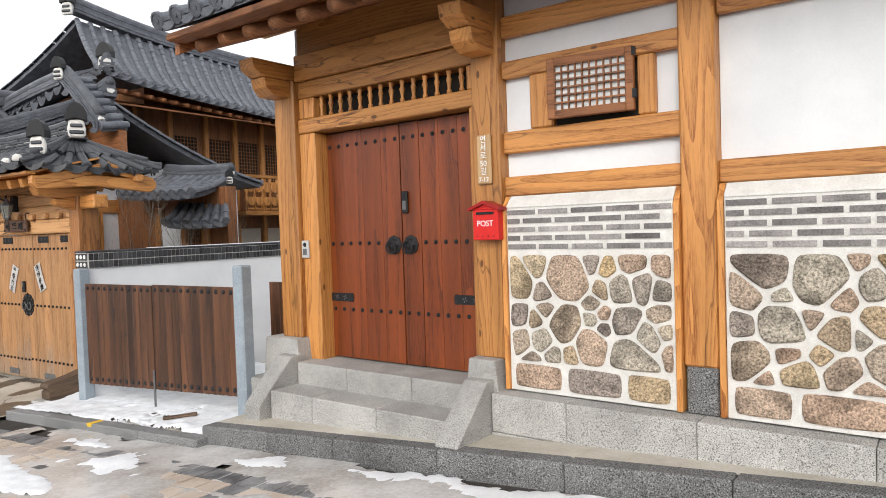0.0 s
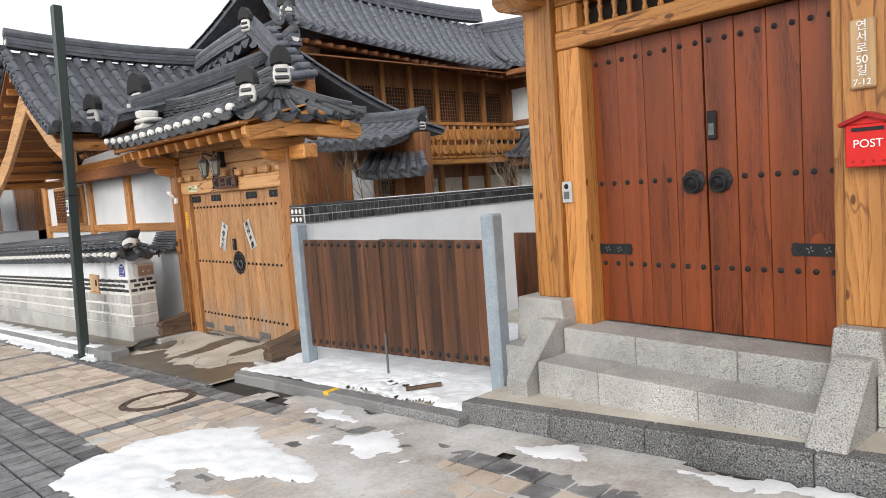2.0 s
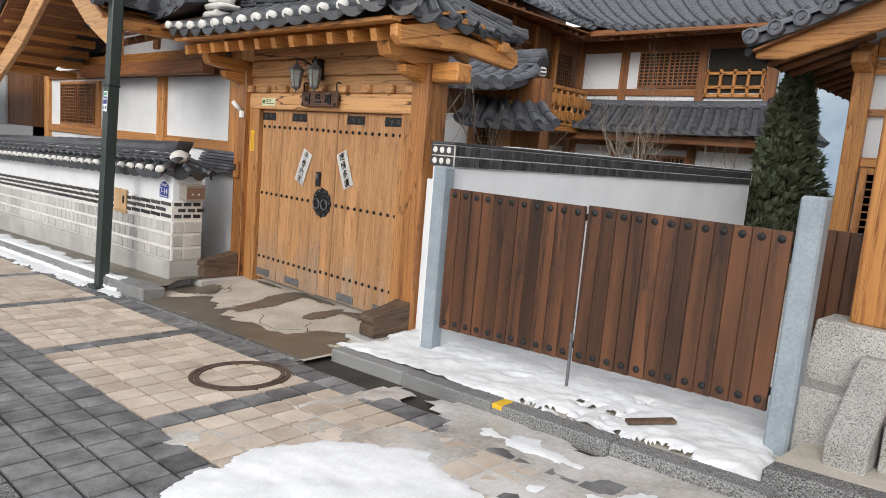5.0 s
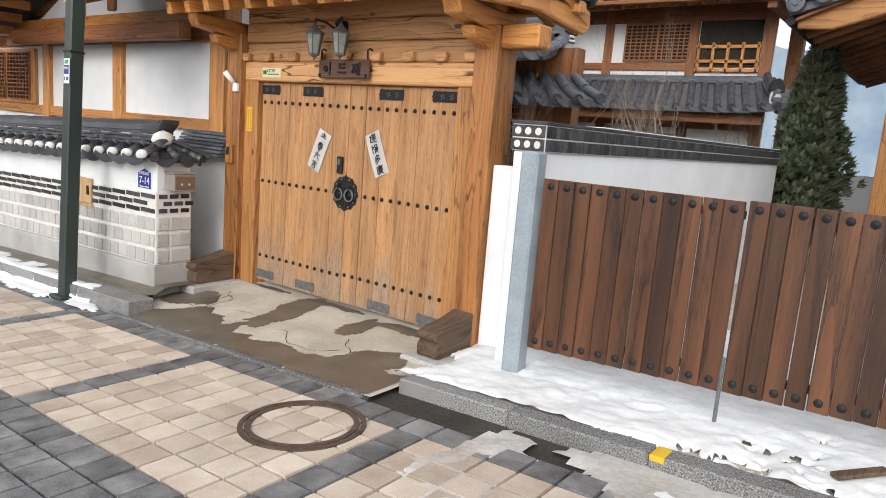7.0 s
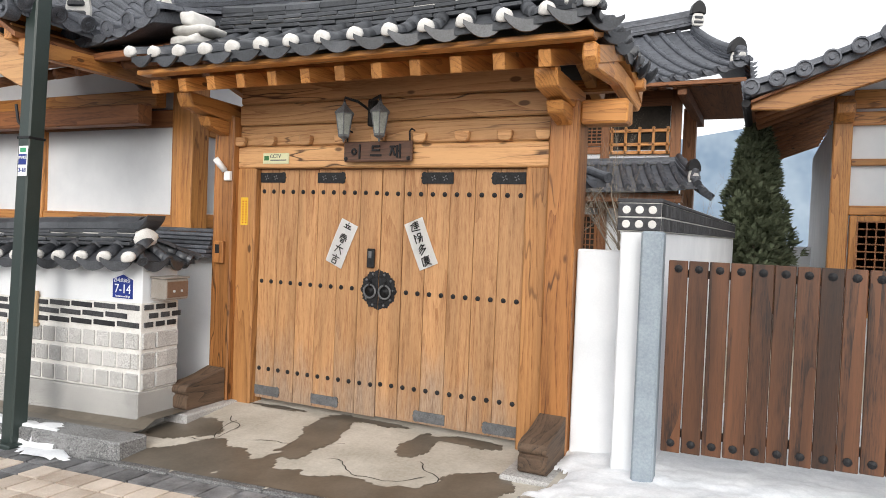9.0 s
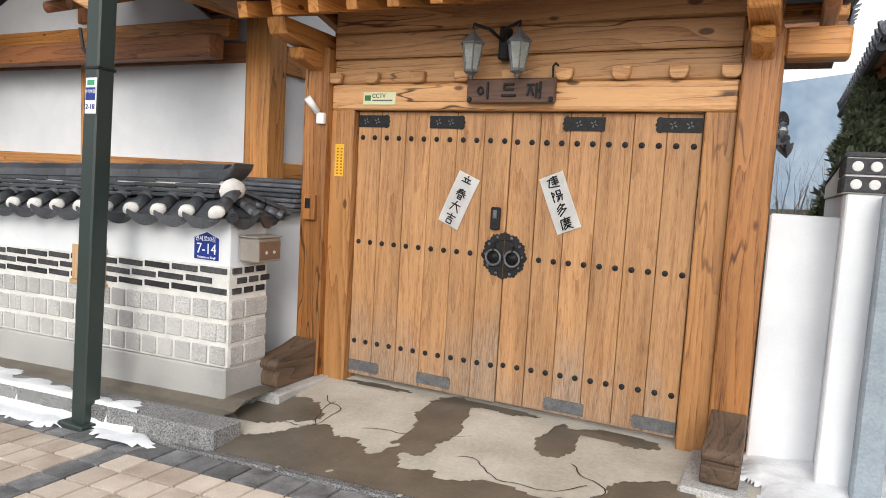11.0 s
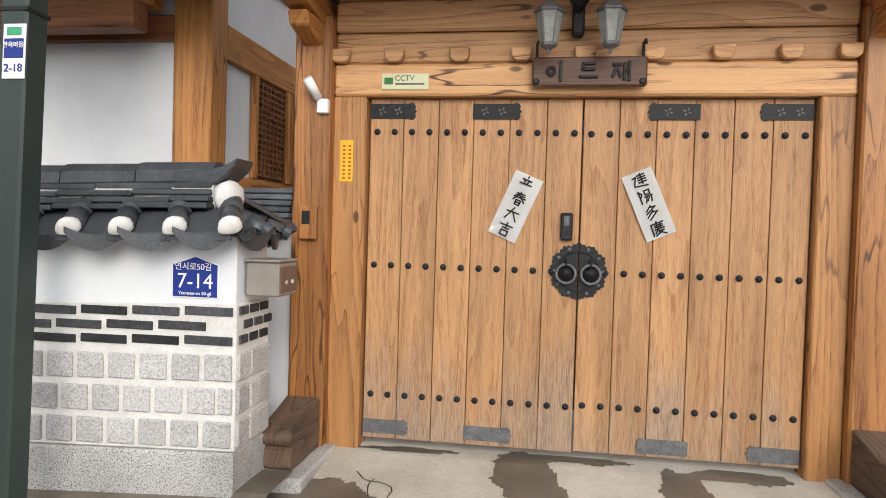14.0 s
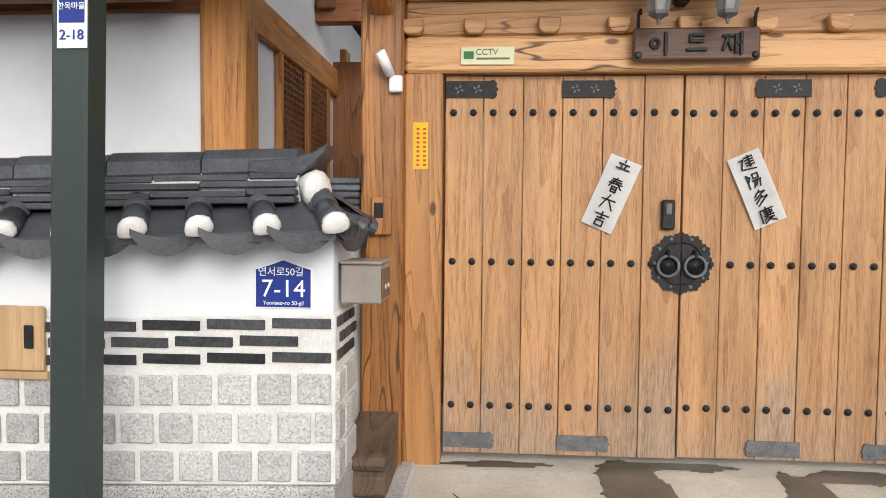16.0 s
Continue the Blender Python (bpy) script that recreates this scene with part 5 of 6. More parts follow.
# plinth stones, steps, granite base
st = thing("stone_steps", "pale granite entrance steps with sloped side stones", "steps", m=MA)
for u0, u1 in ((-0.10, 0.55), (0.555, 1.3), (1.305, 1.98)):
    part("step", box(u0, u1, -0.27, 0.2, -0.22, 0.02, 0.008), gran_l, st)
for u0, u1 in ((-0.10, 0.45), (0.455, 1.2), (1.205, 1.98)):
    part("step", box(u0, u1, -0.60, -0.271, -0.47, -0.18, 0.008), gran_l, st)
for u in (-0.33, 1.88):
    part("side_stone", prism([(-0.72, -0.50), (-0.72, -0.31), (-0.66, -0.25), (-0.32, 0.08), (-0.14, 0.08), (-0.14, -0.5)], 0.21, "x", 0.01), gran_l, st, "sloped side stone", Matrix.Translation((u, 0, 0)))
for u0, u1 in ((-0.64, -0.12), (1.83, 2.13)):
    part("plinth", prism([(u0 - 0.03, -0.3), (u0 + 0.03, 0.225), (u1 - 0.03, 0.225), (u1 + 0.03, -0.3)], 0.38, "y", 0.01), gran_l, st, "granite post plinth", Matrix.Translation((0, -0.225, 0)))
part("side_block", box(-0.64, -0.335, -0.45, 0.1, -0.60, -0.14, 0.012), gran_l, st, "granite block beside the steps")
base = thing("wall_base", "pale granite block base under the stone wall", "wall base", m=MA, kind="structure")
for r, (z0, z1) in enumerate(((-0.30, -0.012), (-0.58, -0.303))):
    u = 2.10 + 0.0 * r
    for k in range(6):
        w = (0.62, 0.9, 0.95, 0.9, 0.9, 0.9)[(k + r) % 6]
        part("granite_block", box(u, u + w - 0.004, -0.28 - 0.012 * r, 0.16, z0, z1, 0.006), gran_l, base)
        u += w
part("post_foot", box(3.51, 3.715, -0.11, 0.15, -0.01, 0.30, 0.01), gran_d, base, "dark granite post foot")
for k, u in enumerate((-0.5, 0.3, 1.0, 1.95, 2.9, 3.9, 4.9, 5.9)):
    w = (0.8, 0.7, 0.95, 0.95, 1.0, 1.0, 1.0, 1.0)[k]
    own = box(u, u + w - 0.005, -1.06, -0.90, -0.35, 0, 0.012)
    for v in own.verts:
        wx = 7.083 + v.co.x
        v.co.y += 0.11 * (v.co.x + 0.5)
        v.co.z += g(wx) + 0.16 - 0.9
    part("kerb_stone", own, gran_d, base, "wet dark granite kerb")
own = box(-0.5, 6.9, -0.905, -0.28, -0.35, -0.004, 0)
for v in own.verts:
    v.co.y += 0.11 * (v.co.x + 0.5) if v.co.y < -0.5 else 0
    v.co.z += g(7.083 + v.co.x) + 0.16 - 0.9
part("ledge", own, concrete, base, "stained stone ledge")
body = thing("house_body", "closed rear body of the timber house", "house", m=MA, kind="structure")
part("rear_wall", box(-0.45, 7.4, 0.165, 0.30, -0.5, 3.3, 0), plaster, body)
part("side_wall", box(-0.45, -0.30, 0.31, 4.0, -0.5, 3.3, 0), plaster, body)
# eave of this house
roof_a = thing("house_roof", "charcoal tiled eave of the timber house on round rafters", "roof", m=MA)
roof_slope(roof_a, (-0.75, -1.12, 3.16), (8.2, -1.12, 3.12), (-0.75, 2.2, 4.8), (8.2, 2.2, 4.8), 0.29, 0.08, 0.34, 0.08, 0.0, None, False, "tile", 0.08)
rafters(roof_a, (-0.45, -0.95, 2.93), (8.0, -0.95, 2.9), 26, (0, 1.3, 0.52), 0, 0, 0.055, old_y, True)
part("eave_board", box(-0.72, 8.2, -1.10, -0.93, 3.0, 3.06, 0.008), old_x, roof_a)
part("soffit", prism([(-0.95, 3.03), (1.0, 3.85), (1.0, 3.87), (-0.95, 3.055)], 8.9, "x"), old_y, roof_a, "", Matrix.Translation((-0.72, 0, 0)))
part("verge_board", prism([(-1.0, 2.95), (-1.0, 3.10), (2.2, 4.75), (2.2, 4.5)], 0.07, "x", 0.01), old_y, roof_a, "", Matrix.Translation((-0.75, 0, -0.06)))


# ---- the street wall with the number plate ----
WT = lambda x: 0.033 * (x + 0.4)
sw = thing("wall_street", "white street wall of granite blocks and black brick bands", "wall", kind="structure")


def lean(own):
    for v in own.verts:
        v.co.z += WT(v.co.x)
    return own


def wall_pieces(x0, x1):
    part("wall_body", lean(box(x0, x1, -0.93, -0.56, -0.3, 1.40, 0.006)), plaster, sw)


wall_pieces(-10.4, -0.39)
part("base_course", lean(box(-10.4, -0.375, -0.965, -0.55, -0.3, 0.335, 0.012)), gran_l, sw, "pale granite base course")
blk_me = mesh_of("granite_block", box(-0.071, 0.071, -0.016, 0.01, -0.064, 0.064, 0.006), gran_b)
blk_side = mesh_of("granite_block", box(-0.01, 0.016, -0.062, 0.062, -0.068, 0.068, 0.008), gran_b)
brk_me = mesh_of("brick", box(-0.125, 0.125, -0.010, 0.01, -0.021, 0.021, 0.002), brick_black)
brk_side = mesh_of("brick", box(-0.01, 0.010, -0.045, 0.045, -0.021, 0.021, 0.002), brick_black)
part("mortar_band", lean(box(-10.4, -0.378, -0.945, -0.555, 0.337, 1.065, 0.006)), lime, sw, "pale mortar")
far_b, far_k = [], []
for r in range(3):
    z = 0.752 - r * 0.165
    k = 0
    x = -0.465 - (0.086 if r % 2 else 0)
    while x > -10.3:
        m = Matrix.Translation((x, -0.945, z + WT(x)))
        if x > -3.6:
            piece("granite_block", blk_me, sw, m)
        else:
            far_b.append((blk_me, m))
        x -= 0.172
    if r % 2:
        piece("granite_block", blk_me, sw, Matrix.Translation((-0.425, -0.945, z)) @ Matrix.Diagonal((0.5, 1, 1, 1)))
    for y in (-0.87, -0.73, -0.62):
        piece("granite_block", blk_side, sw, Matrix.Translation((-0.378, y, z + WT(-0.4))))
    zb = 1.03 - r * 0.072
    x = -0.52 - (0.14 if r % 2 else 0)
    while x > -10.2:
        m = Matrix.Translation((x, -0.945, zb + WT(x)))
        if x > -5:
            piece("brick", brk_me, sw, m)
        else:
            far_k.append((brk_me, m))
        x -= 0.282
    for y in (-0.87, -0.75, -0.63):
        piece("brick", brk_side, sw, Matrix.Translation((-0.378, y + (0.05 if r % 2 else 0), zb + WT(-0.4))))
scatter("distant_blocks", far_b, sw, gran_b)
scatter("distant_bricks", far_k, sw, brick_black)
cap = thing("wall_roof", "black tiled cap of the street wall with lime tile ends", "roof")
z0, z1 = 1.42, 1.57
roof_slope(cap, (-10.5, -1.10, z0 + WT(-10.5)), (-0.34, -1.10, z0 + WT(-0.34)), (-10.5, -0.76, z1 + WT(-10.5)), (-0.50, -0.76, z1 + WT(-0.34)), 0.272, 0.062, 0.18, 0.0, 0.0, tile_new, True, "lime", 0.04)
roof_slope(cap, (-0.34, -0.42, z0), (-10.5, -0.42, z0 + WT(-10.5)), (-0.50, -0.76, z1), (-10.5, -0.76, z1 + WT(-10.5)), 0.272, 0.052, 0.18, 0.0, 0.0, tile_new, False, "lime", 0.04)
roof_slope(cap, (-0.33, -1.00, z0 - 0.005), (-0.33, -0.52, z0 - 0.005), (-0.50, -0.90, z0 + 0.085), (-0.50, -0.62, z0 + 0.085), 0.24, 0.046, 0.18, 0.0, 0.0, tile_new, True, "tile", 0.04)
ridge(cap, (-10.4, -0.76, 1.55 + WT(-10.4)), (-0.56, -0.76, 1.55), 0.14, 0.32, 0.0, 4, tile_new, split=0.42)
part("ridge_tip", prism([(-0.78, 1.66), (-0.78, 1.715), (-0.60, 1.725), (-0.50, 1.75), (-0.43, 1.79), (-0.45, 1.74), (-0.50, 1.69), (-0.56, 1.65)], 0.2, "y", 0.008), tile_new, cap, "curled black ridge tip", Matrix.Translation((0, -0.86, 0)))
plug = bmesh.new()
bmesh.ops.create_icosphere(plug, subdivisions=2, radius=1.0, matrix=pose(-0.50, -0.80, 1.59) @ Matrix.Diagonal((0.07, 0.12, 0.09, 1)))
for v in plug.verts:
    v.co += Vector(noise.noise_vector(v.co * 14)) * 0.02
part("lime_bedding", plug, lime, cap, "rough white lime bedding", smooth=True)
conn = thing("wall_link", "white wall with tiled cap joining the gate post", "wall", kind="structure")
part("wall_body", box(-1.3, -0.435, -0.05, 0.10, -0.2, 1.42, 0.006), plaster, conn)
for k in range(7):
    w = 0.24 - 0.022 * k
    part("cap_course", box(-1.3, -0.437, 0.02 - w, 0.02 + w, 1.425 + 0.038 * k, 1.457 + 0.038 * k, 0.006), tile_m, conn, "grey tile course")
num = thing("number_plate", "blue house number plate with a roof-shaped top", "sign")
part("plate", prism([(-0.725, 1.086), (-0.477, 1.086), (-0.477, 1.255), (-0.54, 1.275), (-0.60, 1.298), (-0.66, 1.275), (-0.725, 1.255)], 0.006, "y", 0.002), white_m, num, "white edge", Matrix.Translation((0, -0.938, 0)))
part("face", prism([(-0.718, 1.093), (-0.484, 1.093), (-0.484, 1.251), (-0.54, 1.268), (-0.60, 1.290), (-0.66, 1.268), (-0.718, 1.251)], 0.003, "y"), blue_paint, num, "blue enamel face", Matrix.Translation((0, -0.9415, 0)))
lettering("writing", "연서로50길", 0.042, white_m, num, Matrix.Translation((-0.61, -0.942, 1.24)) @ FACING)
lettering("writing", "7-14", 0.105, white_m, num, Matrix.Translation((-0.60, -0.942, 1.168)) @ FACING, "7-14 in white figures")
lettering("writing", "Yeonseo-ro 50-gil", 0.024, white_m, num, Matrix.Translation((-0.60, -0.942, 1.11)) @ FACING)
mb = thing("mailbox", "brushed bronze mailbox on the end of the street wall", "mailbox")
part("body", box(-0.375, -0.20, -0.86, -0.62, 1.10, 1.27, 0.008), bronze, mb)
part("lid", box(-0.378, -0.195, -0.87, -0.61, 1.272, 1.285, 0.004), bronze, mb)
part("front", box(-0.199, -0.193, -0.85, -0.63, 1.12, 1.25, 0.003), mottled("brown_front", (0.14, 0.08, 0.05), (0.2, 0.12, 0.08)), mb, "brown front")
for y in (-0.78, -0.70):
    part("lock", lathe([(0.012, 0), (0.01, 0.006)], 10), silver, mb, "", Matrix.Translation((-0.193, y, 1.17)) @ pose(0, 0, 0, 0, 90))
hatch = thing("meter_hatch", "pale weathered wooden meter hatch in the street wall", "hatch")
part("board", box(-2.02, -1.64, -0.972, -0.946, 0.80, 1.08, 0.006), plaquewood, hatch)
part("rail", box(-2.04, -1.62, -0.98, -0.948, 0.765, 0.798, 0.004), plaquewood, hatch)
part("handle", box(-1.72, -1.68, -0.985, -0.973, 0.90, 1.0, 0.004), iron, hatch, "dark slot handle")

pole = thing("street_pole", "dark green square steel street pole", "pole", m=Matrix.Translation((-1.23, -1.41, 0)) @ Matrix.Rotation(radians(-2.2), 4, "X") @ Matrix.Translation((1.23, 1.41, 0)))
part("shaft", box(-1.30, -1.165, -1.48, -1.345, -0.12, 5.2, 0.012), pole_m, pole)
part("base_plate", box(-1.36, -1.10, -1.54, -1.28, g(-1.23) - 0.02, g(-1.23) + 0.03, 0.01), pole_m, pole)
part("label_plate", box(-1.27, -1.16, -1.487, -1.482, 2.060, 2.300, 0.001), white_m, pole, "white label")
part("label_face", box(-1.262, -1.168, -1.491, -1.4875, 2.150, 2.235, 0.001), blue_paint, pole, "blue label field")
lettering("writing", "한옥마을", 0.028, white_m, pole, Matrix.Translation((-1.215, -1.492, 2.205)) @ FACING)
lettering("writing", "2-18", 0.05, blue_paint, pole, Matrix.Translation((-1.215, -1.489, 2.105)) @ FACING)
part("label_mark", box(-1.25, -1.18, -1.491, -1.4875, 2.250, 2.285, 0.001), mottled("green_label", (0.05, 0.3, 0.15), (0.08, 0.4, 0.2)), pole)
part("clamp", box(-1.305, -1.16, -1.485, -1.34, 2.36, 2.38, 0.002), iron, pole)
part("side_arm", tube([(-1.30, -1.41, 2.42), (-1.42, -1.41, 2.52), (-1.46, -1.41, 2.66)], 0.012, 6), iron, pole)

# ---- the white house behind the street wall ----
hc = thing("plaster_house", "white plaster timber house with lattice windows", "house")
CY = 0.45
for x0, x1 in ((-9.40, -9.15), (-6.05, -5.85), (-3.85, -3.62), (-1.54, -1.25)):
    part("post", box(x0, x1, CY - 0.05, CY + 0.2, 0.0, 3.2, 0.014), wood_z, hc)
part("wall", box(-9.3, -1.4, CY + 0.03, CY + 0.18, -0.5, 3.4, 0), plaster, hc)
for a, b in ((-9.147, -6.053), (-5.847, -3.853), (-3.617, -1.543)):
    part("beam", box(a, b, CY - 0.03, CY + 0.028, 1.66, 1.81, 0.01), wood_x, hc)
    part("beam", box(a, b, CY - 0.03, CY + 0.028, 2.74, 2.92, 0.01), old_x, hc)
part("beam", box(-9.5, -1.1, CY - 0.08, CY + 0.18, 3.2, 3.4, 0.012), old_x, hc)
part("window_frame", box(-8.45, -6.38, CY - 0.035, CY + 0.028, 1.813, 2.70, 0.008), wood_z, hc)
for x in (-8.33, -7.38):
    lattice(hc, x, x + 0.85, 1.88, 2.64, CY - 0.05, 7, 12, old_z, 0.010, room_shade)
part("side_wall", box(-1.42, -1.31, CY + 0.2, 6.0, -0.2, 3.6, 0), plaster, hc)
part("side_sill", box(-1.35, -1.27, CY + 0.2, 4.4, 1.68, 1.83, 0.01), wood_y, hc)
part("side_beam", box(-1.35, -1.26, CY + 0.2, 4.4, 2.66, 2.92, 0.01), wood_y, hc)
for y in (1.22, 1.98):
    bm = bmesh.new()
    for k in range(8):
        box(-1.295, -1.265, y + 0.08 * k, y + 0.08 * k + 0.016, 1.86, 2.64, 0, bm)
    for k in range(16):
        box(-1.293, -1.267, y, y + 0.60, 1.86 + 0.05 * k, 1.874 + 0.05 * k, 0, bm)
    part("side_lattice", bm, old_z, hc, "brown lattice shutter")
    for yy in (y - 0.07, y + 0.61):
        part("side_stile", box(-1.305, -1.255, yy, yy + 0.065, 1.832, 2.658, 0.006), wood_z, hc)
part("side_pane", box(-1.308, -1.30, 1.2, 2.65, 1.84, 2.65, 0), old_y, hc)
part("side_post", box(-1.42, -1.24, 3.3, 3.5, 0.5, 3.2, 0.01), wood_z, hc)
for k in range(7):
    part("base_tile", box(-1.31, -1.25, CY + 0.2, 4.4, 1.30 + 0.05 * k, 1.343 + 0.05 * k, 0.006), brick_grey, hc, "grey tile course")
rc = thing("house_roof", "charcoal tiled roof with a street gable and snow on its ends", "roof")
roof_slope(rc, (-2.6, -0.75, 3.28), (-0.55, -0.75, 3.40), (-2.6, 2.8, 4.8), (-0.9, 2.8, 4.8), 0.27, 0.075, 0.32, 0.15, 0.10, None, False)
roof_slope(rc, (-0.5, 6.0, 3.3), (-5.2, 6.0, 3.3), (-0.7, 2.62, 4.7), (-5.2, 2.62, 4.7), 0.27, 0.075, 0.32, 0.15, 0.0, None, False)
rafters(rc, (-2.9, -0.60, 3.06), (-0.75, -0.60, 3.14), 8, (0, 1.2, 0.45), 0, 0, 0.05, old_y, True)
part("eave_board", box(-3.0, -0.6, -0.72, -0.61, 3.15, 3.20, 0.008), old_x, rc)
part("soffit", prism([(-0.70, 3.19), (0.9, 3.86), (0.9, 3.88), (-0.70, 3.215)], 2.3, "x"), old_y, rc, "", Matrix.Translation((-2.9, 0, 0)))
ridge(rc, (-3.6, 2.6, 4.66), (-0.7, 2.6, 4.66), 0.3, 0.26, 0.2)
ridge(rc, (-0.85, 2.5, 4.7), (-0.62, -0.55, 3.50), 0.16, 0.2, 0.05)
ridge_end(rc, (-0.85, -0.2, 3.72), (0.3, -1, 0), 1.15)
ridge_end(rc, (-1.4, -0.75, 3.56), (0.4, -1, 0), 0.9)
# street gable
gx, gz = -3.5, 4.9
roof_slope(rc, (-1.25, 3.0, 3.62), (-1.25, -1.4, 3.35), (gx, 3.0, gz - 0.1), (gx, -1.4, gz), 0.27, 0.075, 0.32, 0.14, 0.08, None, False)
roof_slope(rc, (-6.9, -1.4, 3.0), (-6.9, 3.0, 3.0), (gx, -1.4, gz), (gx, 3.0, gz - 0.1), 0.27, 0.075, 0.32, 0.14, 0.08, None, False)
ridge(rc, (gx, -1.4, gz), (gx, 3.0, gz), 0.25, 0.24, 0.1)
for sx, ex, ez in ((1, -1.35, 3.32), (-1, -6.8, 2.95)):
    part("barge_board", prism([(gx, gz - 0.50), (gx, gz - 0.98), ((gx + ex) / 2, (gz + ez) / 2 - 0.90), (ex, ez - 0.58), (ex, ez - 0.26), ((gx + ex) / 2, (gz + ez) / 2 - 0.55)], 0.08, "y", 0.01), gate_x, rc, "broad pine barge board", Matrix.Translation((0, -1.22, 0)))
    part("verge_soffit", prism([(gx, gz - 0.14), (gx, gz - 0.18), ((gx + ex) / 2, (gz + ez) / 2 - 0.30), (ex, ez - 0.14), (ex, ez - 0.10), ((gx + ex) / 2, (gz + ez) / 2 - 0.26)], 1.2, "y"), old_y, rc, "brown boarded soffit", Matrix.Translation((0, -1.4, 0)))
    edge = []
    disc = mesh_of("verge_tile", eave_disc(0.08), tile_m)
    n = 16
    for i in range(n + 1):
        t = i / n
        p = Vector((gx + (ex - gx) * t, -1.46, gz + (ez - gz) * t - 0.14 * 4 * t * (1 - t) + 0.06))
        edge.append((disc, Matrix.Translation(p) @ pose(0, 0, 0, 0, 0, 90) @ Matrix.Diagonal((3, 1, 1, 1))))
    scatter("verge_tiles", edge, rc, tile_m)
    rafters(rc, (gx + sx * 0.25, -1.34, gz - 0.38), (ex, -1.34, ez - 0.20), 11, (0, 1.5, 0.0), 0, 0, 0.05, wood_y)
part("gable_wall", prism([(-6.2, 2.95), (-1.6, 2.95), (gx, 4.1)], 0.1, "y"), plaster, rc, "white gable wall", Matrix.Translation((0, 0.3, 0)))
part("gable_tie", box(-6.2, -1.6, 0.02, 0.2, 2.72, 2.92, 0.012), old_x, rc)
part("gable_post", box(-3.68, -3.52, 0.24, 0.299, 3.15, 3.9, 0.01), old_z, rc)
part("gable_beam", box(-7.9, -1.6, 0.24, 0.38, 2.93, 3.1, 0.01), wood_x, rc)

# ---- the tall house behind the yard ----
hb = thing("two_storey_house", "two-storey timber house with charcoal roofs and a balcony", "house")
BY = 10.7
part("wall", box(-2.5, 2.4, BY, BY + 0.2, 0, 5.0, 0), plaster, hb)
part("wall", box(-2.8, -2.6, 3.5, BY + 0.2, 0, 5.2, 0), old_z, hb)
for x0, x1 in ((-2.5, -2.3), (-1.25, -1.05), (0.70, 0.90), (2.2, 2.42)):
    part("post", box(x0, x1, BY - 0.06, BY + 0.05, 0, 5.0, 0.01), old_z, hb)
part("beam", box(-2.3, 0.7, BY - 0.05, BY - 0.001, 3.62, 3.78, 0.01), old_x, hb)
part("beam", box(-2.3, 2.4, BY - 0.055, BY - 0.001, 4.65, 5.0, 0.01), old_x, hb)
part("beam", box(-2.3, 2.4, BY - 0.05, BY - 0.001, 2.4, 2.75, 0.01), old_x, hb)
for x0, x1, z0, z1 in ((-0.72, 0.0, 3.85, 4.6), (0.03, 0.72, 3.85, 4.6), (-0.6, 0.0, 0.9, 2.2), (0.05, 0.65, 0.9, 2.2)):
    wi = part("window_frame", box(x0 - 0.04, x1 + 0.04, BY - 0.05, BY - 0.002, z0 - 0.05, z1 + 0.05, 0.01), old_z, hb)
    lattice(wi, x0, x1, z0, z1, BY - 0.07, 6, 10, old_z, 0.011, room_shade)
# flat sheet on the wall, coloured as the shade of the recess
part("loggia", box(0.92, 2.18, BY - 0.02, BY - 0.002, 3.7, 4.65, 0), room_shade, hb)
for z in (3.6, 3.78, 4.08):
    part("rail", box(0.9, 2.2, BY - 0.09, BY - 0.03, z, z + 0.07, 0.008), wood_x, hb)
for i in range(5):
    part("rail_post", box(0.92 + 0.3 * i, 0.98 + 0.3 * i, BY - 0.09, BY - 0.03, 3.6, 4.2, 0.008), wood_z, hb)
for y0 in (4.3, 5.2, 6.2, 7.1, 8.0, 8.9, 9.8):
    part("wing_post", box(-2.6, -2.5, y0 - 0.12, y0, 0, 5.1, 0.01), wood_z, hb)
    bm = bmesh.new()
    for k in range(8):
        box(-2.57, -2.55, y0 + 0.05 + 0.09 * k, y0 + 0.065 + 0.09 * k, 3.5, 4.55, 0, bm)
    for k in range(12):
        box(-2.572, -2.552, y0 + 0.02, y0 + 0.72, 3.5 + 0.09 * k, 3.515 + 0.09 * k, 0, bm)
    part("wing_lattice", bm, old_z, hb)
    part("wing_pane", box(-2.598, -2.59, y0 + 0.02, y0 + 0.72, 3.5, 4.56, 0), room_shade, hb)
    part("wing_pane", box(-2.598, -2.59, y0 + 0.02, y0 + 0.72, 0.9, 2.3, 0), paper_pane, hb)
part("wing_panel", box(-2.598, -2.55, 3.5, 4.2, 4.0, 4.9, 0), plaster, hb, "white plaster panel")
balc = thing("balcony", "carved honey wood balcony with a turned railing", "balcony")
part("deck", box(-2.55, -1.72, 6.6, 10.0, 2.62, 2.74, 0.01), wood_y, balc)
part("top_rail", box(-1.78, -1.68, 6.6, 10.05, 3.56, 3.64, 0.01), wood_y, balc)
for z in (2.76, 2.98, 3.2, 3.42):
    part("rail", box(-1.76, -1.71, 6.6, 10.0, z, z + 0.05, 0.006), wood_y, balc)
bp = mesh_of("baluster", lathe([(0.035, 0), (0.035, 0.2), (0.05, 0.3), (0.03, 0.4), (0.045, 0.5), (0.03, 0.62), (0.05, 0.75), (0.035, 0.85)], 8), wood_z, True)
drop_me = mesh_of("carved_panel", prism([(-0.1, 0.22), (0.1, 0.22), (0.12, 0.1), (0.05, 0.0), (-0.05, 0.0), (-0.12, 0.1)], 0.03, "x", 0.006), wood_z)
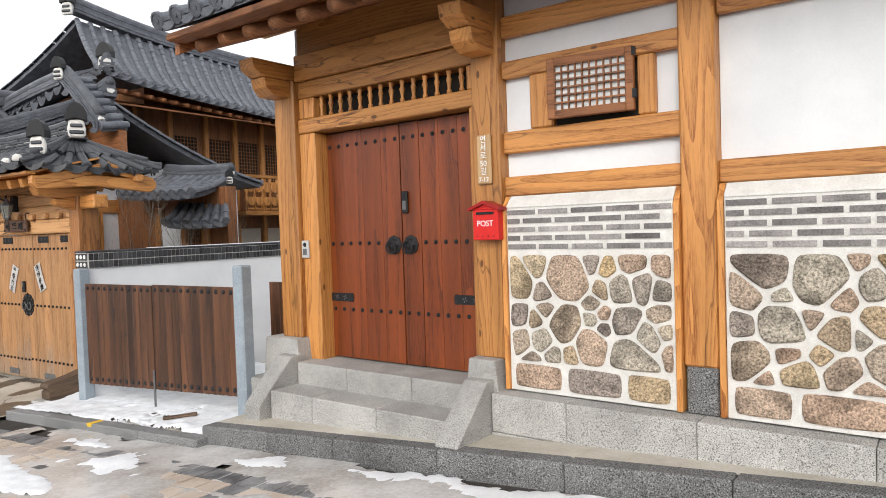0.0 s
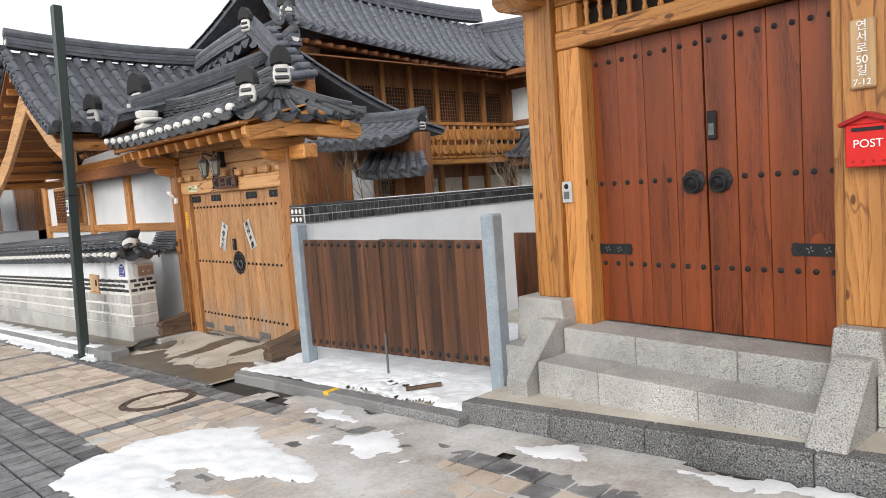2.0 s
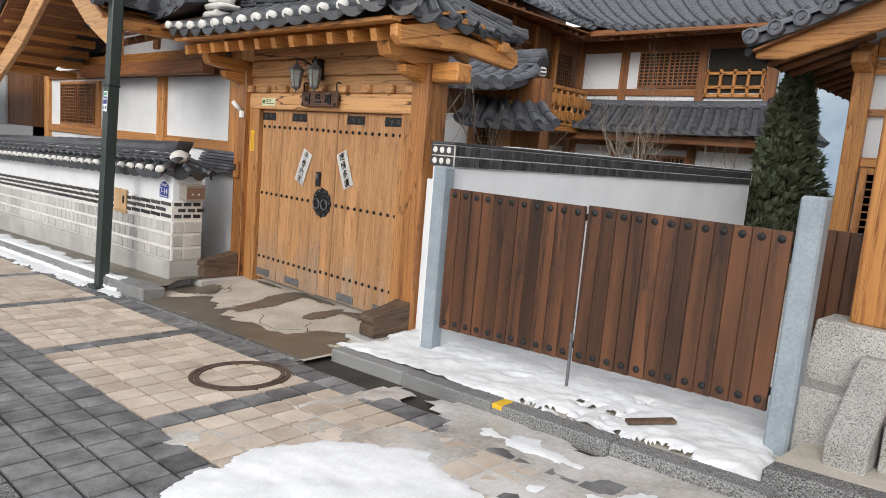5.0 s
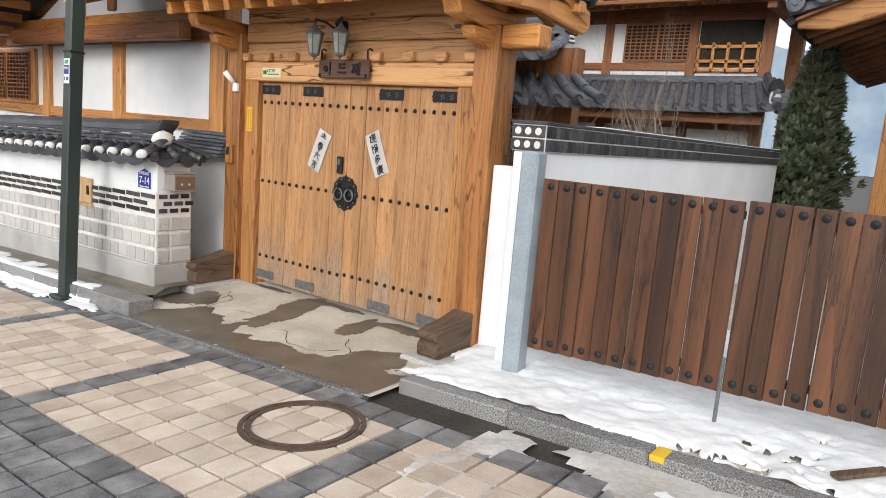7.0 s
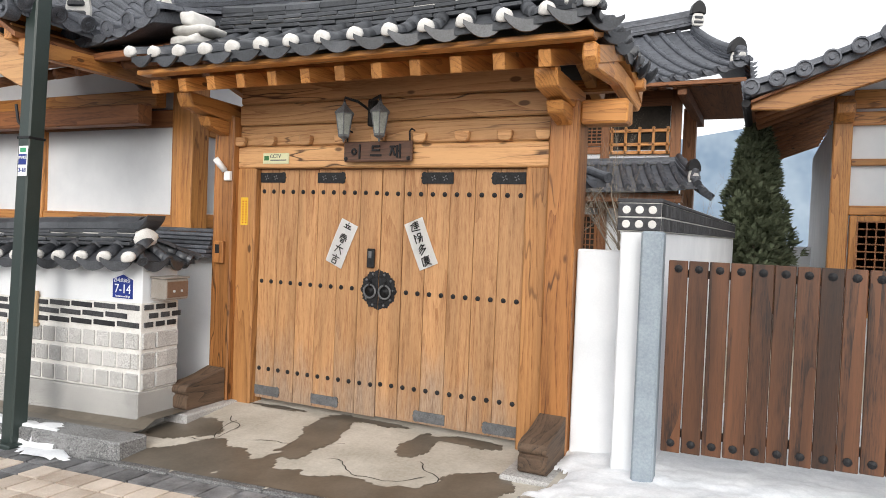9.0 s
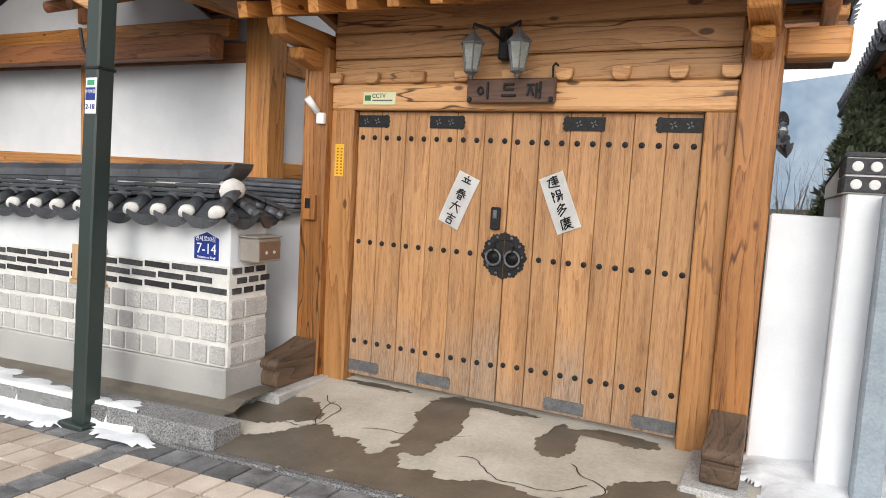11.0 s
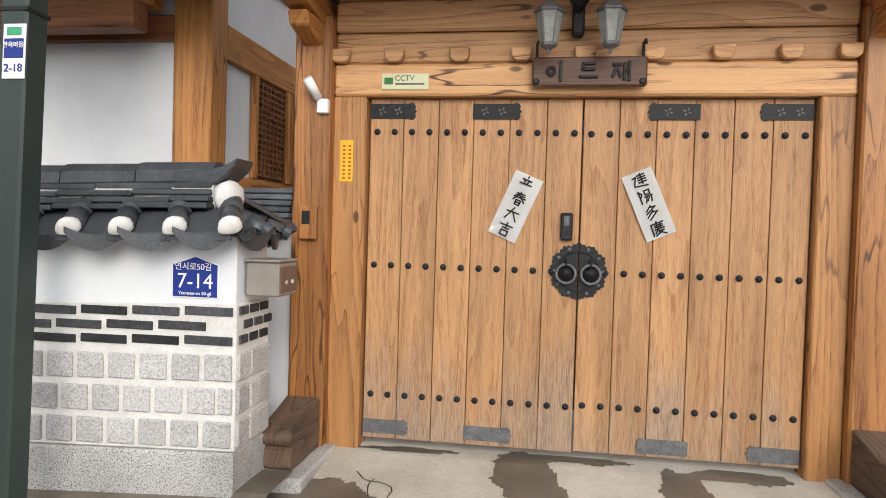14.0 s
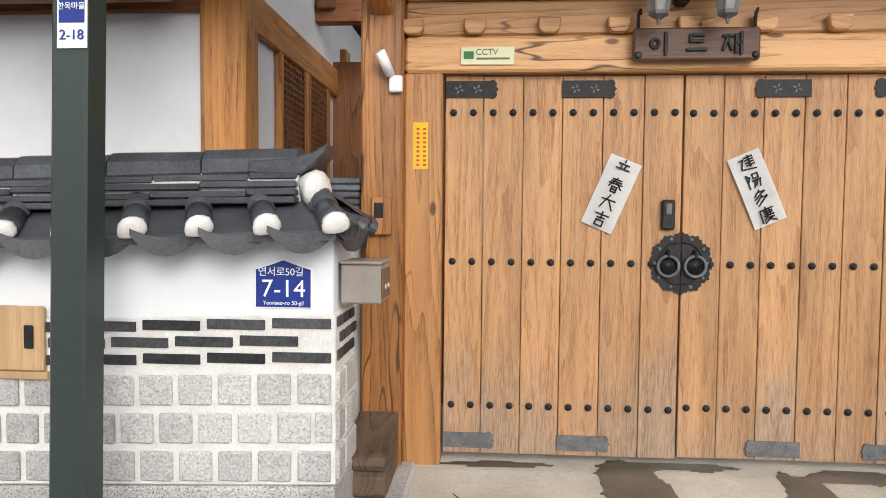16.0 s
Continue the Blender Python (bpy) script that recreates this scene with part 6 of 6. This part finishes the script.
for i in range(14):
    piece("baluster", bp, balc, Matrix.Translation((-1.735, 6.65 + i * 0.255, 2.74)))
    piece("carved_panel", drop_me, balc, Matrix.Translation((-1.71, 6.77 + i * 0.255, 3.2)))
    piece("carved_panel", drop_me, balc, Matrix.Translation((-1.71, 6.77 + i * 0.255, 2.86)))
rb = thing("tall_roof", "large charcoal tiled roof of the two-storey house", "roof")
roof_slope(rb, (-1.5, 3.0, 5.45), (-1.5, 9.7, 5.0), (-5.0, 4.4, 7.5), (-5.0, 12.5, 7.1), 0.27, 0.075, 0.34, 0.28, 0.1, None, False)
roof_slope(rb, (-8.5, 12.0, 5.2), (-8.5, 3.0, 5.2), (-5.0, 12.5, 7.1), (-5.0, 4.4, 7.5), 0.27, 0.075, 0.34, 0.25, 0.1, None, False)
roof_slope(rb, (-8.5, 2.9, 5.3), (-1.5, 2.9, 5.4), (-6.0, 4.3, 6.2), (-4.0, 4.3, 6.2), 0.27, 0.075, 0.34, 0.1, 0.15, None, False)
roof_slope(rb, (-1.5, 9.65, 4.97), (3.7, 9.5, 5.0), (-5.0, 12.6, 6.9), (2.4, 12.6, 6.7), 0.27, 0.075, 0.34, 0.15, 0.25, None, False)
roof_slope(rb, (3.75, 9.5, 5.15), (3.75, 14.5, 5.15), (2.4, 12.5, 6.6), (2.4, 12.7, 6.6), 0.27, 0.075, 0.34, 0.1, 0.1, None, False)
ridge(rb, (-5.0, 4.3, 7.45), (-5.0, 12.6, 7.05), 0.32, 0.3, 0.25)
ridge(rb, (-5.3, 12.6, 6.65), (2.5, 12.6, 6.65), 0.3, 0.3, 0.25)
ridge(rb, (2.4, 12.5, 6.5), (3.6, 9.7, 5.2), 0.2, 0.24, 0.1)
ridge(rb, (-4.0, 4.3, 6.2), (-1.6, 3.1, 5.55), 0.2, 0.24, 0.1)
for p in ((3.45, 10.0, 5.35), (2.45, 12.3, 6.9), (-1.9, 3.3, 5.75), (-4.9, 4.2, 7.7)):
    ridge_end(rb, p, (0.5, -1, 0), 1.1)
part("soffit", prism([(-2.8, 5.15), (-1.5, 4.9), (-1.5, 4.93), (-2.8, 5.2)], 6.6, "y"), old_y, rb, "", Matrix.Translation((0, 3.1, 0)))
part("soffit", prism([(9.6, 4.82), (10.8, 5.1), (10.8, 5.13), (9.6, 4.86)], 5.2, "x"), old_y, rb, "", Matrix.Translation((-1.5, 0, 0)))
rafters(rb, (-1.3, 9.65, 4.8), (3.5, 9.65, 4.85), 18, (0, 1.2, 0.25), 0, 0, 0.05, old_y, True)
rafters(rb, (-1.62, 3.2, 5.22), (-1.62, 9.5, 4.83), 22, (-1.0, 0, 0.22), 0, 0, 0.05, old_x, True)
part("fascia", box(-1.5, 3.7, 9.52, 9.6, 4.84, 4.92, 0.01), old_x, rb)
part("side_soffit", box(2.42, 3.68, 9.62, 14.2, 4.90, 4.95, 0), old_y, rb)
part("side_rafter_beam", box(2.42, 2.6, 9.7, 14.0, 4.68, 4.89, 0.01), old_y, rb)
part("valley_soffit", box(-2.7, -0.9, 9.62, 10.75, 4.93, 4.99, 0), old_y, rb)
part("loft_back", box(-4.5, 2.0, 10.95, 12.5, 4.9, 5.4, 0), old_z, rb)
part("loft_core", box(-6.2, -3.9, 5.4, 12.0, 4.9, 5.9, 0), old_z, rb)
part("wing_corner_post", box(2.2, 2.5, 13.0, 13.3, 0, 5.0, 0.01), old_z, rb)
lowr = thing("lower_roof", "charcoal tiled lower roof along the tall house wall", "roof")
roof_slope(lowr, (-2.0, 9.55, 2.78), (2.9, 9.55, 2.78), (-2.3, 10.68, 3.42), (2.5, 10.68, 3.42), 0.27, 0.08, 0.3, 0.05, 0.08, None, False)
roof_slope(lowr, (2.92, 9.55, 2.80), (2.92, 13.0, 2.80), (2.4, 10.68, 3.40), (2.4, 13.0, 3.40), 0.27, 0.08, 0.3, 0.05, 0.0, None, False)
ridge(lowr, (2.4, 10.6, 3.34), (2.85, 9.7, 2.92), 0.15, 0.2, 0.05)
ridge(lowr, (-2.3, 10.6, 3.36), (2.4, 10.6, 3.36), 0.08, 0.2, 0.02, 2)
ridge_end(lowr, (2.75, 9.85, 3.02), (0.6, -1, 0), 0.9)
ridge_end(lowr, (-2.0, 9.7, 3.0), (0.6, -1, 0), 0.9)
part("eave_beam", box(-2.3, 2.6, 9.8, 9.95, 2.5, 2.68, 0.01), old_x, lowr)

# roofs between the gate and the tall house
mid = thing("middle_house", "timber side house with stepped charcoal roofs", "house")
part("wall", box(-2.3, 2.02, 3.0, 3.2, 0, 3.0, 0), old_z, mid)
part("white_panel", box(0.15, 0.75, 2.96, 2.998, 1.2, 2.5, 0.004), plaster, mid, "white plaster panel")
for x in (0.0, 0.78, 1.4):
    part("post", box(x, x + 0.14, 2.93, 2.999, 0, 2.7, 0.01), wood_z, mid)
w2 = part("window_frame", box(0.95, 1.38, 2.95, 2.998, 1.3, 2.4, 0.01), wood_z, mid)
lattice(w2, 1.0, 1.33, 1.35, 2.35, 2.93, 5, 12, old_z, 0.008, room_shade)
roof_slope(mid, (-0.2, 2.4, 2.93), (1.9, 2.4, 2.84), (-0.2, 3.4, 3.32), (1.65, 3.4, 3.20), 0.27, 0.085, 0.3, 0.05, 0.03, None, False)
roof_slope(mid, (1.0, 2.5, 2.37), (2.6, 2.5, 2.35), (0.8, 2.98, 2.70), (2.0, 2.98, 2.66), 0.27, 0.085, 0.3, 0.03, 0.03, None, False)
ridge(mid, (-0.2, 3.4, 3.30), (1.68, 3.4, 3.18), 0.16, 0.24, 0.04)
ridge_end(mid, (1.72, 3.3, 3.12), (1, -0.5, 0), 0.5)
AP = Vector((-1.2, 2.0, 5.12))
roof_slope(mid, (-5.4, 2.0, 4.50), tuple(AP), (-5.4, 2.6, 4.62), (-1.2, 2.6, 5.22), 0.27, 0.08, 0.3, 0.0, 0.0, None, False)
roof_slope(mid, tuple(AP), (-0.05, 2.0, 4.15), (-1.2, 2.5, 5.2), (-0.05, 2.5, 4.22), 0.25, 0.08, 0.3, 0.0, 0.0, None, False)
scale_me = mesh_of("verge_scale", crescent(0.30, 0.16), tile_m)
for a, b in (((-5.2, 4.50), (-1.2, 5.12)), ((-1.2, 5.12), (-0.1, 4.15))):
    a, b = Vector((a[0], 1.93, a[1])), Vector((b[0], 1.93, b[1]))
    n = int((b - a).length / 0.27)
    ridge(mid, a + Vector((0, 0.1, 0.02)), b + Vector((0, 0.1, 0.02)), 0.24, 0.26, -0.10 if b.x < -1 else -0.04, 4)
    for i in range(n):
        p = a.lerp(b, (i + 0.5) / n)
        sag = (0.10 if b.x < -1 else 0.04) * (1 - (2 * (i + 0.5) / n - 1) ** 2)
        piece("verge_scale", scale_me, mid, Matrix.Translation(p - Vector((0, 0, sag + 0.02))) @ Matrix.Rotation(radians(90), 4, "Z") @ Matrix.Rotation(math.atan2(b.z - a.z, b.x - a.x), 4, "X"))
part("gable_wall", prism([(-5.2, 3.2), (0.0, 3.2), (0.0, 4.1), (-1.2, 5.0), (-5.2, 4.4)], 0.15, "y"), old_x, mid, "brown timber gable", Matrix.Translation((0, 2.3, 0)))
part("gable_post", box(-1.28, -1.12, 2.24, 2.299, 3.3, 4.85, 0.01), old_z, mid)
ridge_end(mid, (-1.2, 1.95, 5.22), (0.4, -1, 0), 0.8)

# ---- rear wing beyond the yard ----
WINGM = Matrix.Translation((-0.627, 0.739, -0.264)) @ Matrix.Diagonal((1.15, 1.15, 1.15, 1))
wing = thing("garden_wing", "pine garden wing with plaster panels and lattice window", "house", m=WINGM)
part("wall", box(4.92, 7.2, 4.66, 4.8, 0.2, 4.0, 0), plaster, wing)
part("side_wall", box(4.92, 5.05, 4.81, 10.0, 0.2, 3.4, 0), plaster, wing)
part("post", box(4.86, 5.06, 4.55, 4.75, 0.2, 3.55, 0.014), wood_z, wing)
for z0, z1 in ((2.72, 2.80), (2.13, 2.24), (3.2, 3.36), (3.4, 3.62)):
    part("beam", box(5.063, 7.2, 4.60, 4.659, z0, z1, 0.008), wood_x, wing)
wf = part("window_frame", box(5.08, 6.02, 4.59, 4.658, 0.9, 2.12, 0.01), wood_z, wing, "reddish window frame")
lattice(wf, 5.16, 5.94, 0.98, 2.05, 4.575, 8, 12, old_z, 0.008, mottled("pale_glass", (0.3, 0.31, 0.3), (0.42, 0.43, 0.42), 3, 40, 0.2))
part("small_window", box(5.75, 6.3, 4.60, 4.658, 2.36, 2.66, 0.006), old_x, wing)
part("side_beam", prism([(4.3, 3.3), (4.3, 3.42), (4.5, 3.5), (4.7, 3.5), (4.7, 3.22), (4.5, 3.22)], 0.2, "x", 0.012), wood_y, wing, "", Matrix.Translation((4.86, 0, 0)))
wr = thing("wing_roof", "charcoal tiled roof of the garden wing with pine barge board", "roof", m=WINGM)
roof_slope(wr, (3.9, 10.0, 3.45), (3.9, 3.7, 3.45), (6.9, 10.0, 4.9), (6.9, 3.7, 4.9), 0.28, 0.085, 0.3, 0.15, 0.05, None, False)
part("barge_board", prism([(3.95, 3.30), (3.95, 3.42), (5.4, 3.98), (6.9, 4.8), (6.9, 4.45), (5.4, 3.62), (4.3, 3.28)], 0.09, "y", 0.012), wood_x, wr, "broad pine barge board", Matrix.Translation((0, 3.85, 0)))
rafters(wr, (4.0, 4.2, 3.28), (4.0, 9.8, 3.28), 14, (1.0, 0, 0.38), 0, 0, 0.05, old_x, True)
part("soffit", prism([(3.95, 3.36), (5.4, 3.95), (5.4, 3.98), (3.95, 3.39)], 6.2, "y"), old_x, wr, "", Matrix.Translation((0, 3.75, 0)))
edge = []
dd = mesh_of("verge_tile", eave_disc(0.09), tile_m)
for i in range(12):
    t = i / 11
    edge.append((dd, Matrix.Translation((3.95 + 2.9 * t, 3.66, 3.52 + 1.45 * t - 0.6 * t * (1 - t))) @ pose(0, 0, 0, 0, 0, 90) @ Matrix.Diagonal((3, 1, 1, 1))))
scatter("verge_tiles", edge, wr, tile_m)
part("gutter", tube([(3.9, 10.0, 3.36), (3.9, 3.75, 3.36)], 0.05, 8), iron, wr, "dark gutter")
back_wall = part("garden_wall", box(3.5, 5.0, 10.5, 10.7, 0, 1.7, 0.01), plaster, None)
tagged(back_wall, "white garden wall at the end of the yard", "wall", kind="structure")

# ---- far street side ----
fd = thing("far_gatehouse", "distant timber gatehouse with a tiled roof", "gatehouse")
part("wall", box(-16, -10.5, -1.1, 1.0, -1, 1.7, 0), plaster, fd)
for x in (-12.6, -10.9):
    part("post", box(x, x + 0.35, -1.25, -1.0, -0.9, 2.1, 0.01), wood_z, fd)
part("door", box(-12.25, -10.9, -1.15, -1.11, -0.8, 1.6, 0.01), post_z, fd)
part("beam", box(-12.6, -10.55, -1.25, -1.0, 1.6, 2.0, 0.01), wood_x, fd)
rd = thing("far_roof", "distant charcoal tiled roofs down the street", "roof")
roof_slope(rd, (-14.5, -2.1, 2.15), (-8.9, -2.1, 2.15), (-14.2, -0.6, 2.8), (-9.3, -0.6, 2.8), 0.27, 0.075, 0.3, 0.05, 0.1, None, False, "lime")
ridge(rd, (-14.3, -0.6, 2.75), (-9.2, -0.6, 2.75), 0.2, 0.24, 0.1)
ridge_end(rd, (-9.25, -0.75, 2.9), (1, -0.4, 0), 0.9)
roof_slope(rd, (-20, -0.5, 3.4), (-10.0, -0.5, 3.4), (-20, 3.5, 5.4), (-10.6, 3.5, 5.4), 0.27, 0.075, 0.34, 0.2, 0.1, None, False)
ridge(rd, (-20, 3.5, 5.35), (-10.4, 3.5, 5.35), 0.25, 0.26, 0.2)
part("house_wall", box(-20, -10.5, 0.5, 6, -1, 3.6, 0), old_z, rd)
part("white_panel", box(-14.0, -12.4, 0.44, 0.498, 1.2, 2.9, 0.004), plaster, rd, "white plaster panel")
# mountain sheet, its aerial haze painted in by the blue material
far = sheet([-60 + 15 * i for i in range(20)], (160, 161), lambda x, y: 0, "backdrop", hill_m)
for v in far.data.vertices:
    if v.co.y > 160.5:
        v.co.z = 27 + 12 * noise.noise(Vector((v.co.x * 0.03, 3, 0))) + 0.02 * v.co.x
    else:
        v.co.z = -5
tagged(far, "mountain ridge with snow patches, blue distance haze in its colour", "mountain", kind="structure")
# street side behind the walk
opp = part("wall_opposite", box(-25, 35, -18.5, -18.2, -2, 2.4, 0), plaster, None)
tagged(opp, "plain wall across the street", "wall", kind="structure")

# ---- trees ----
def bare_tree(name, label, x, y, z, h, seed, spread=0.5):
    rng = random.Random(seed)
    tree = thing(name, label, "tree", "bare garden trees")
    tr = bmesh.new()

    def limb(p, d, ln, r, depth):
        pts, rad = [p], [r]
        for k in range(4):
            d = (d + Vector((rng.uniform(-1, 1), rng.uniform(-1, 1), rng.uniform(-0.3, 0.6))) * 0.16).normalized()
            p = p + d * ln / 4
            pts.append(p)
            rad.append(r * (1 - 0.16 * (k + 1)))
        tube(pts, rad, 5, tr)
        if depth:
            for k in range(rng.randint(3, 5)):
                i = rng.randint(1, 4)
                dd = (d + Vector((rng.uniform(-1, 1), rng.uniform(-1, 1), rng.uniform(-0.1, 0.7))) * 0.75).normalized()
                limb(pts[i], dd, ln * rng.uniform(0.45, 0.7), rad[i] * 0.6, depth - 1)
    for k in range(3):
        limb(Vector((x + rng.uniform(-0.1, 0.1), y, z)), Vector((rng.uniform(-spread, spread), rng.uniform(-0.2, 0.2), 1)).normalized(), h * rng.uniform(0.7, 1.0), 0.028, 3)
    part("trunk", tr, bark, tree)


for i, (x, y, h) in enumerate(((1.2, 2.4, 2.1), (1.9, 2.2, 2.0), (2.6, 5.5, 2.3), (2.4, 6.8, 1.8), (0.4, 8.2, 2.0), (3.0, 8.0, 1.9))):
    bare_tree("bare_tree", "leafless young tree with thin pale branches", x, y, 0.3, h, 30 + i)


def conifer(x, y, z, h, w, seed):
    rng = random.Random(seed)
    tree = thing("conifer", "dense dark green conical juniper tree in the yard", "tree")
    part("trunk", tube([(x, y, z), (x + 0.03, y, z + h * 0.5), (x, y, z + h * 0.95)], [0.07, 0.05, 0.01], 8), bark, tree)
    sprig = bmesh.new()
    for k in range(7):
        a = rng.uniform(-0.8, 0.8)
        b = rng.uniform(-0.5, 0.9)
        d = Vector((1, a, b)).normalized()
        n = Vector((-a, 1, 0.2)).normalized() * 0.014
        o = Vector((0, rng.uniform(-0.02, 0.02), rng.uniform(-0.02, 0.02)))
        sprig.faces.new([sprig.verts.new(c) for c in (o - n, o + d * 0.06 - n * 1.3, o + d * 0.13, o + d * 0.06 + n * 1.3, o + n)])
    me = mesh_of("sprig", sprig, leaf_m)
    placed = []
    for k in range(5):
        a = rng.uniform(0, math.tau)
        part("stem", tube([(x + 0.03 * math.cos(a), y + 0.03 * math.sin(a), z + 0.1), (x + 0.14 * math.cos(a), y + 0.14 * math.sin(a), z + h * 0.45), (x + 0.1 * math.cos(a), y + 0.1 * math.sin(a), z + h * 0.8)], [0.022, 0.018, 0.008], 6), bark, tree)
    for k in range(3600):
        t = rng.random() ** 1.25
        prof = w * (math.sin(min(1, t * 3.2 + 0.25) * math.pi / 2)) * (1 - t) ** 0.62
        a = rng.uniform(0, math.tau)
        r = prof * (0.3 + 0.85 * rng.random() ** 0.7) * (1 + 0.42 * noise.noise(Vector((math.cos(a) * 2, math.sin(a) * 2, t * 7))))
        m = Matrix.Translation((x + r * math.cos(a), y + r * math.sin(a), z + 0.35 + t * (h - 0.35))) @ Matrix.Rotation(a, 4, "Z") @ Matrix.Rotation(rng.uniform(-1.1, -0.2), 4, "Y") @ Matrix.Rotation(rng.uniform(-1, 1), 4, "X")
        placed.append((me, m))
    scatter("crown", placed, tree, leaf_m)


conifer(3.98, 6.9, 0.3, 3.35, 0.62, 5)
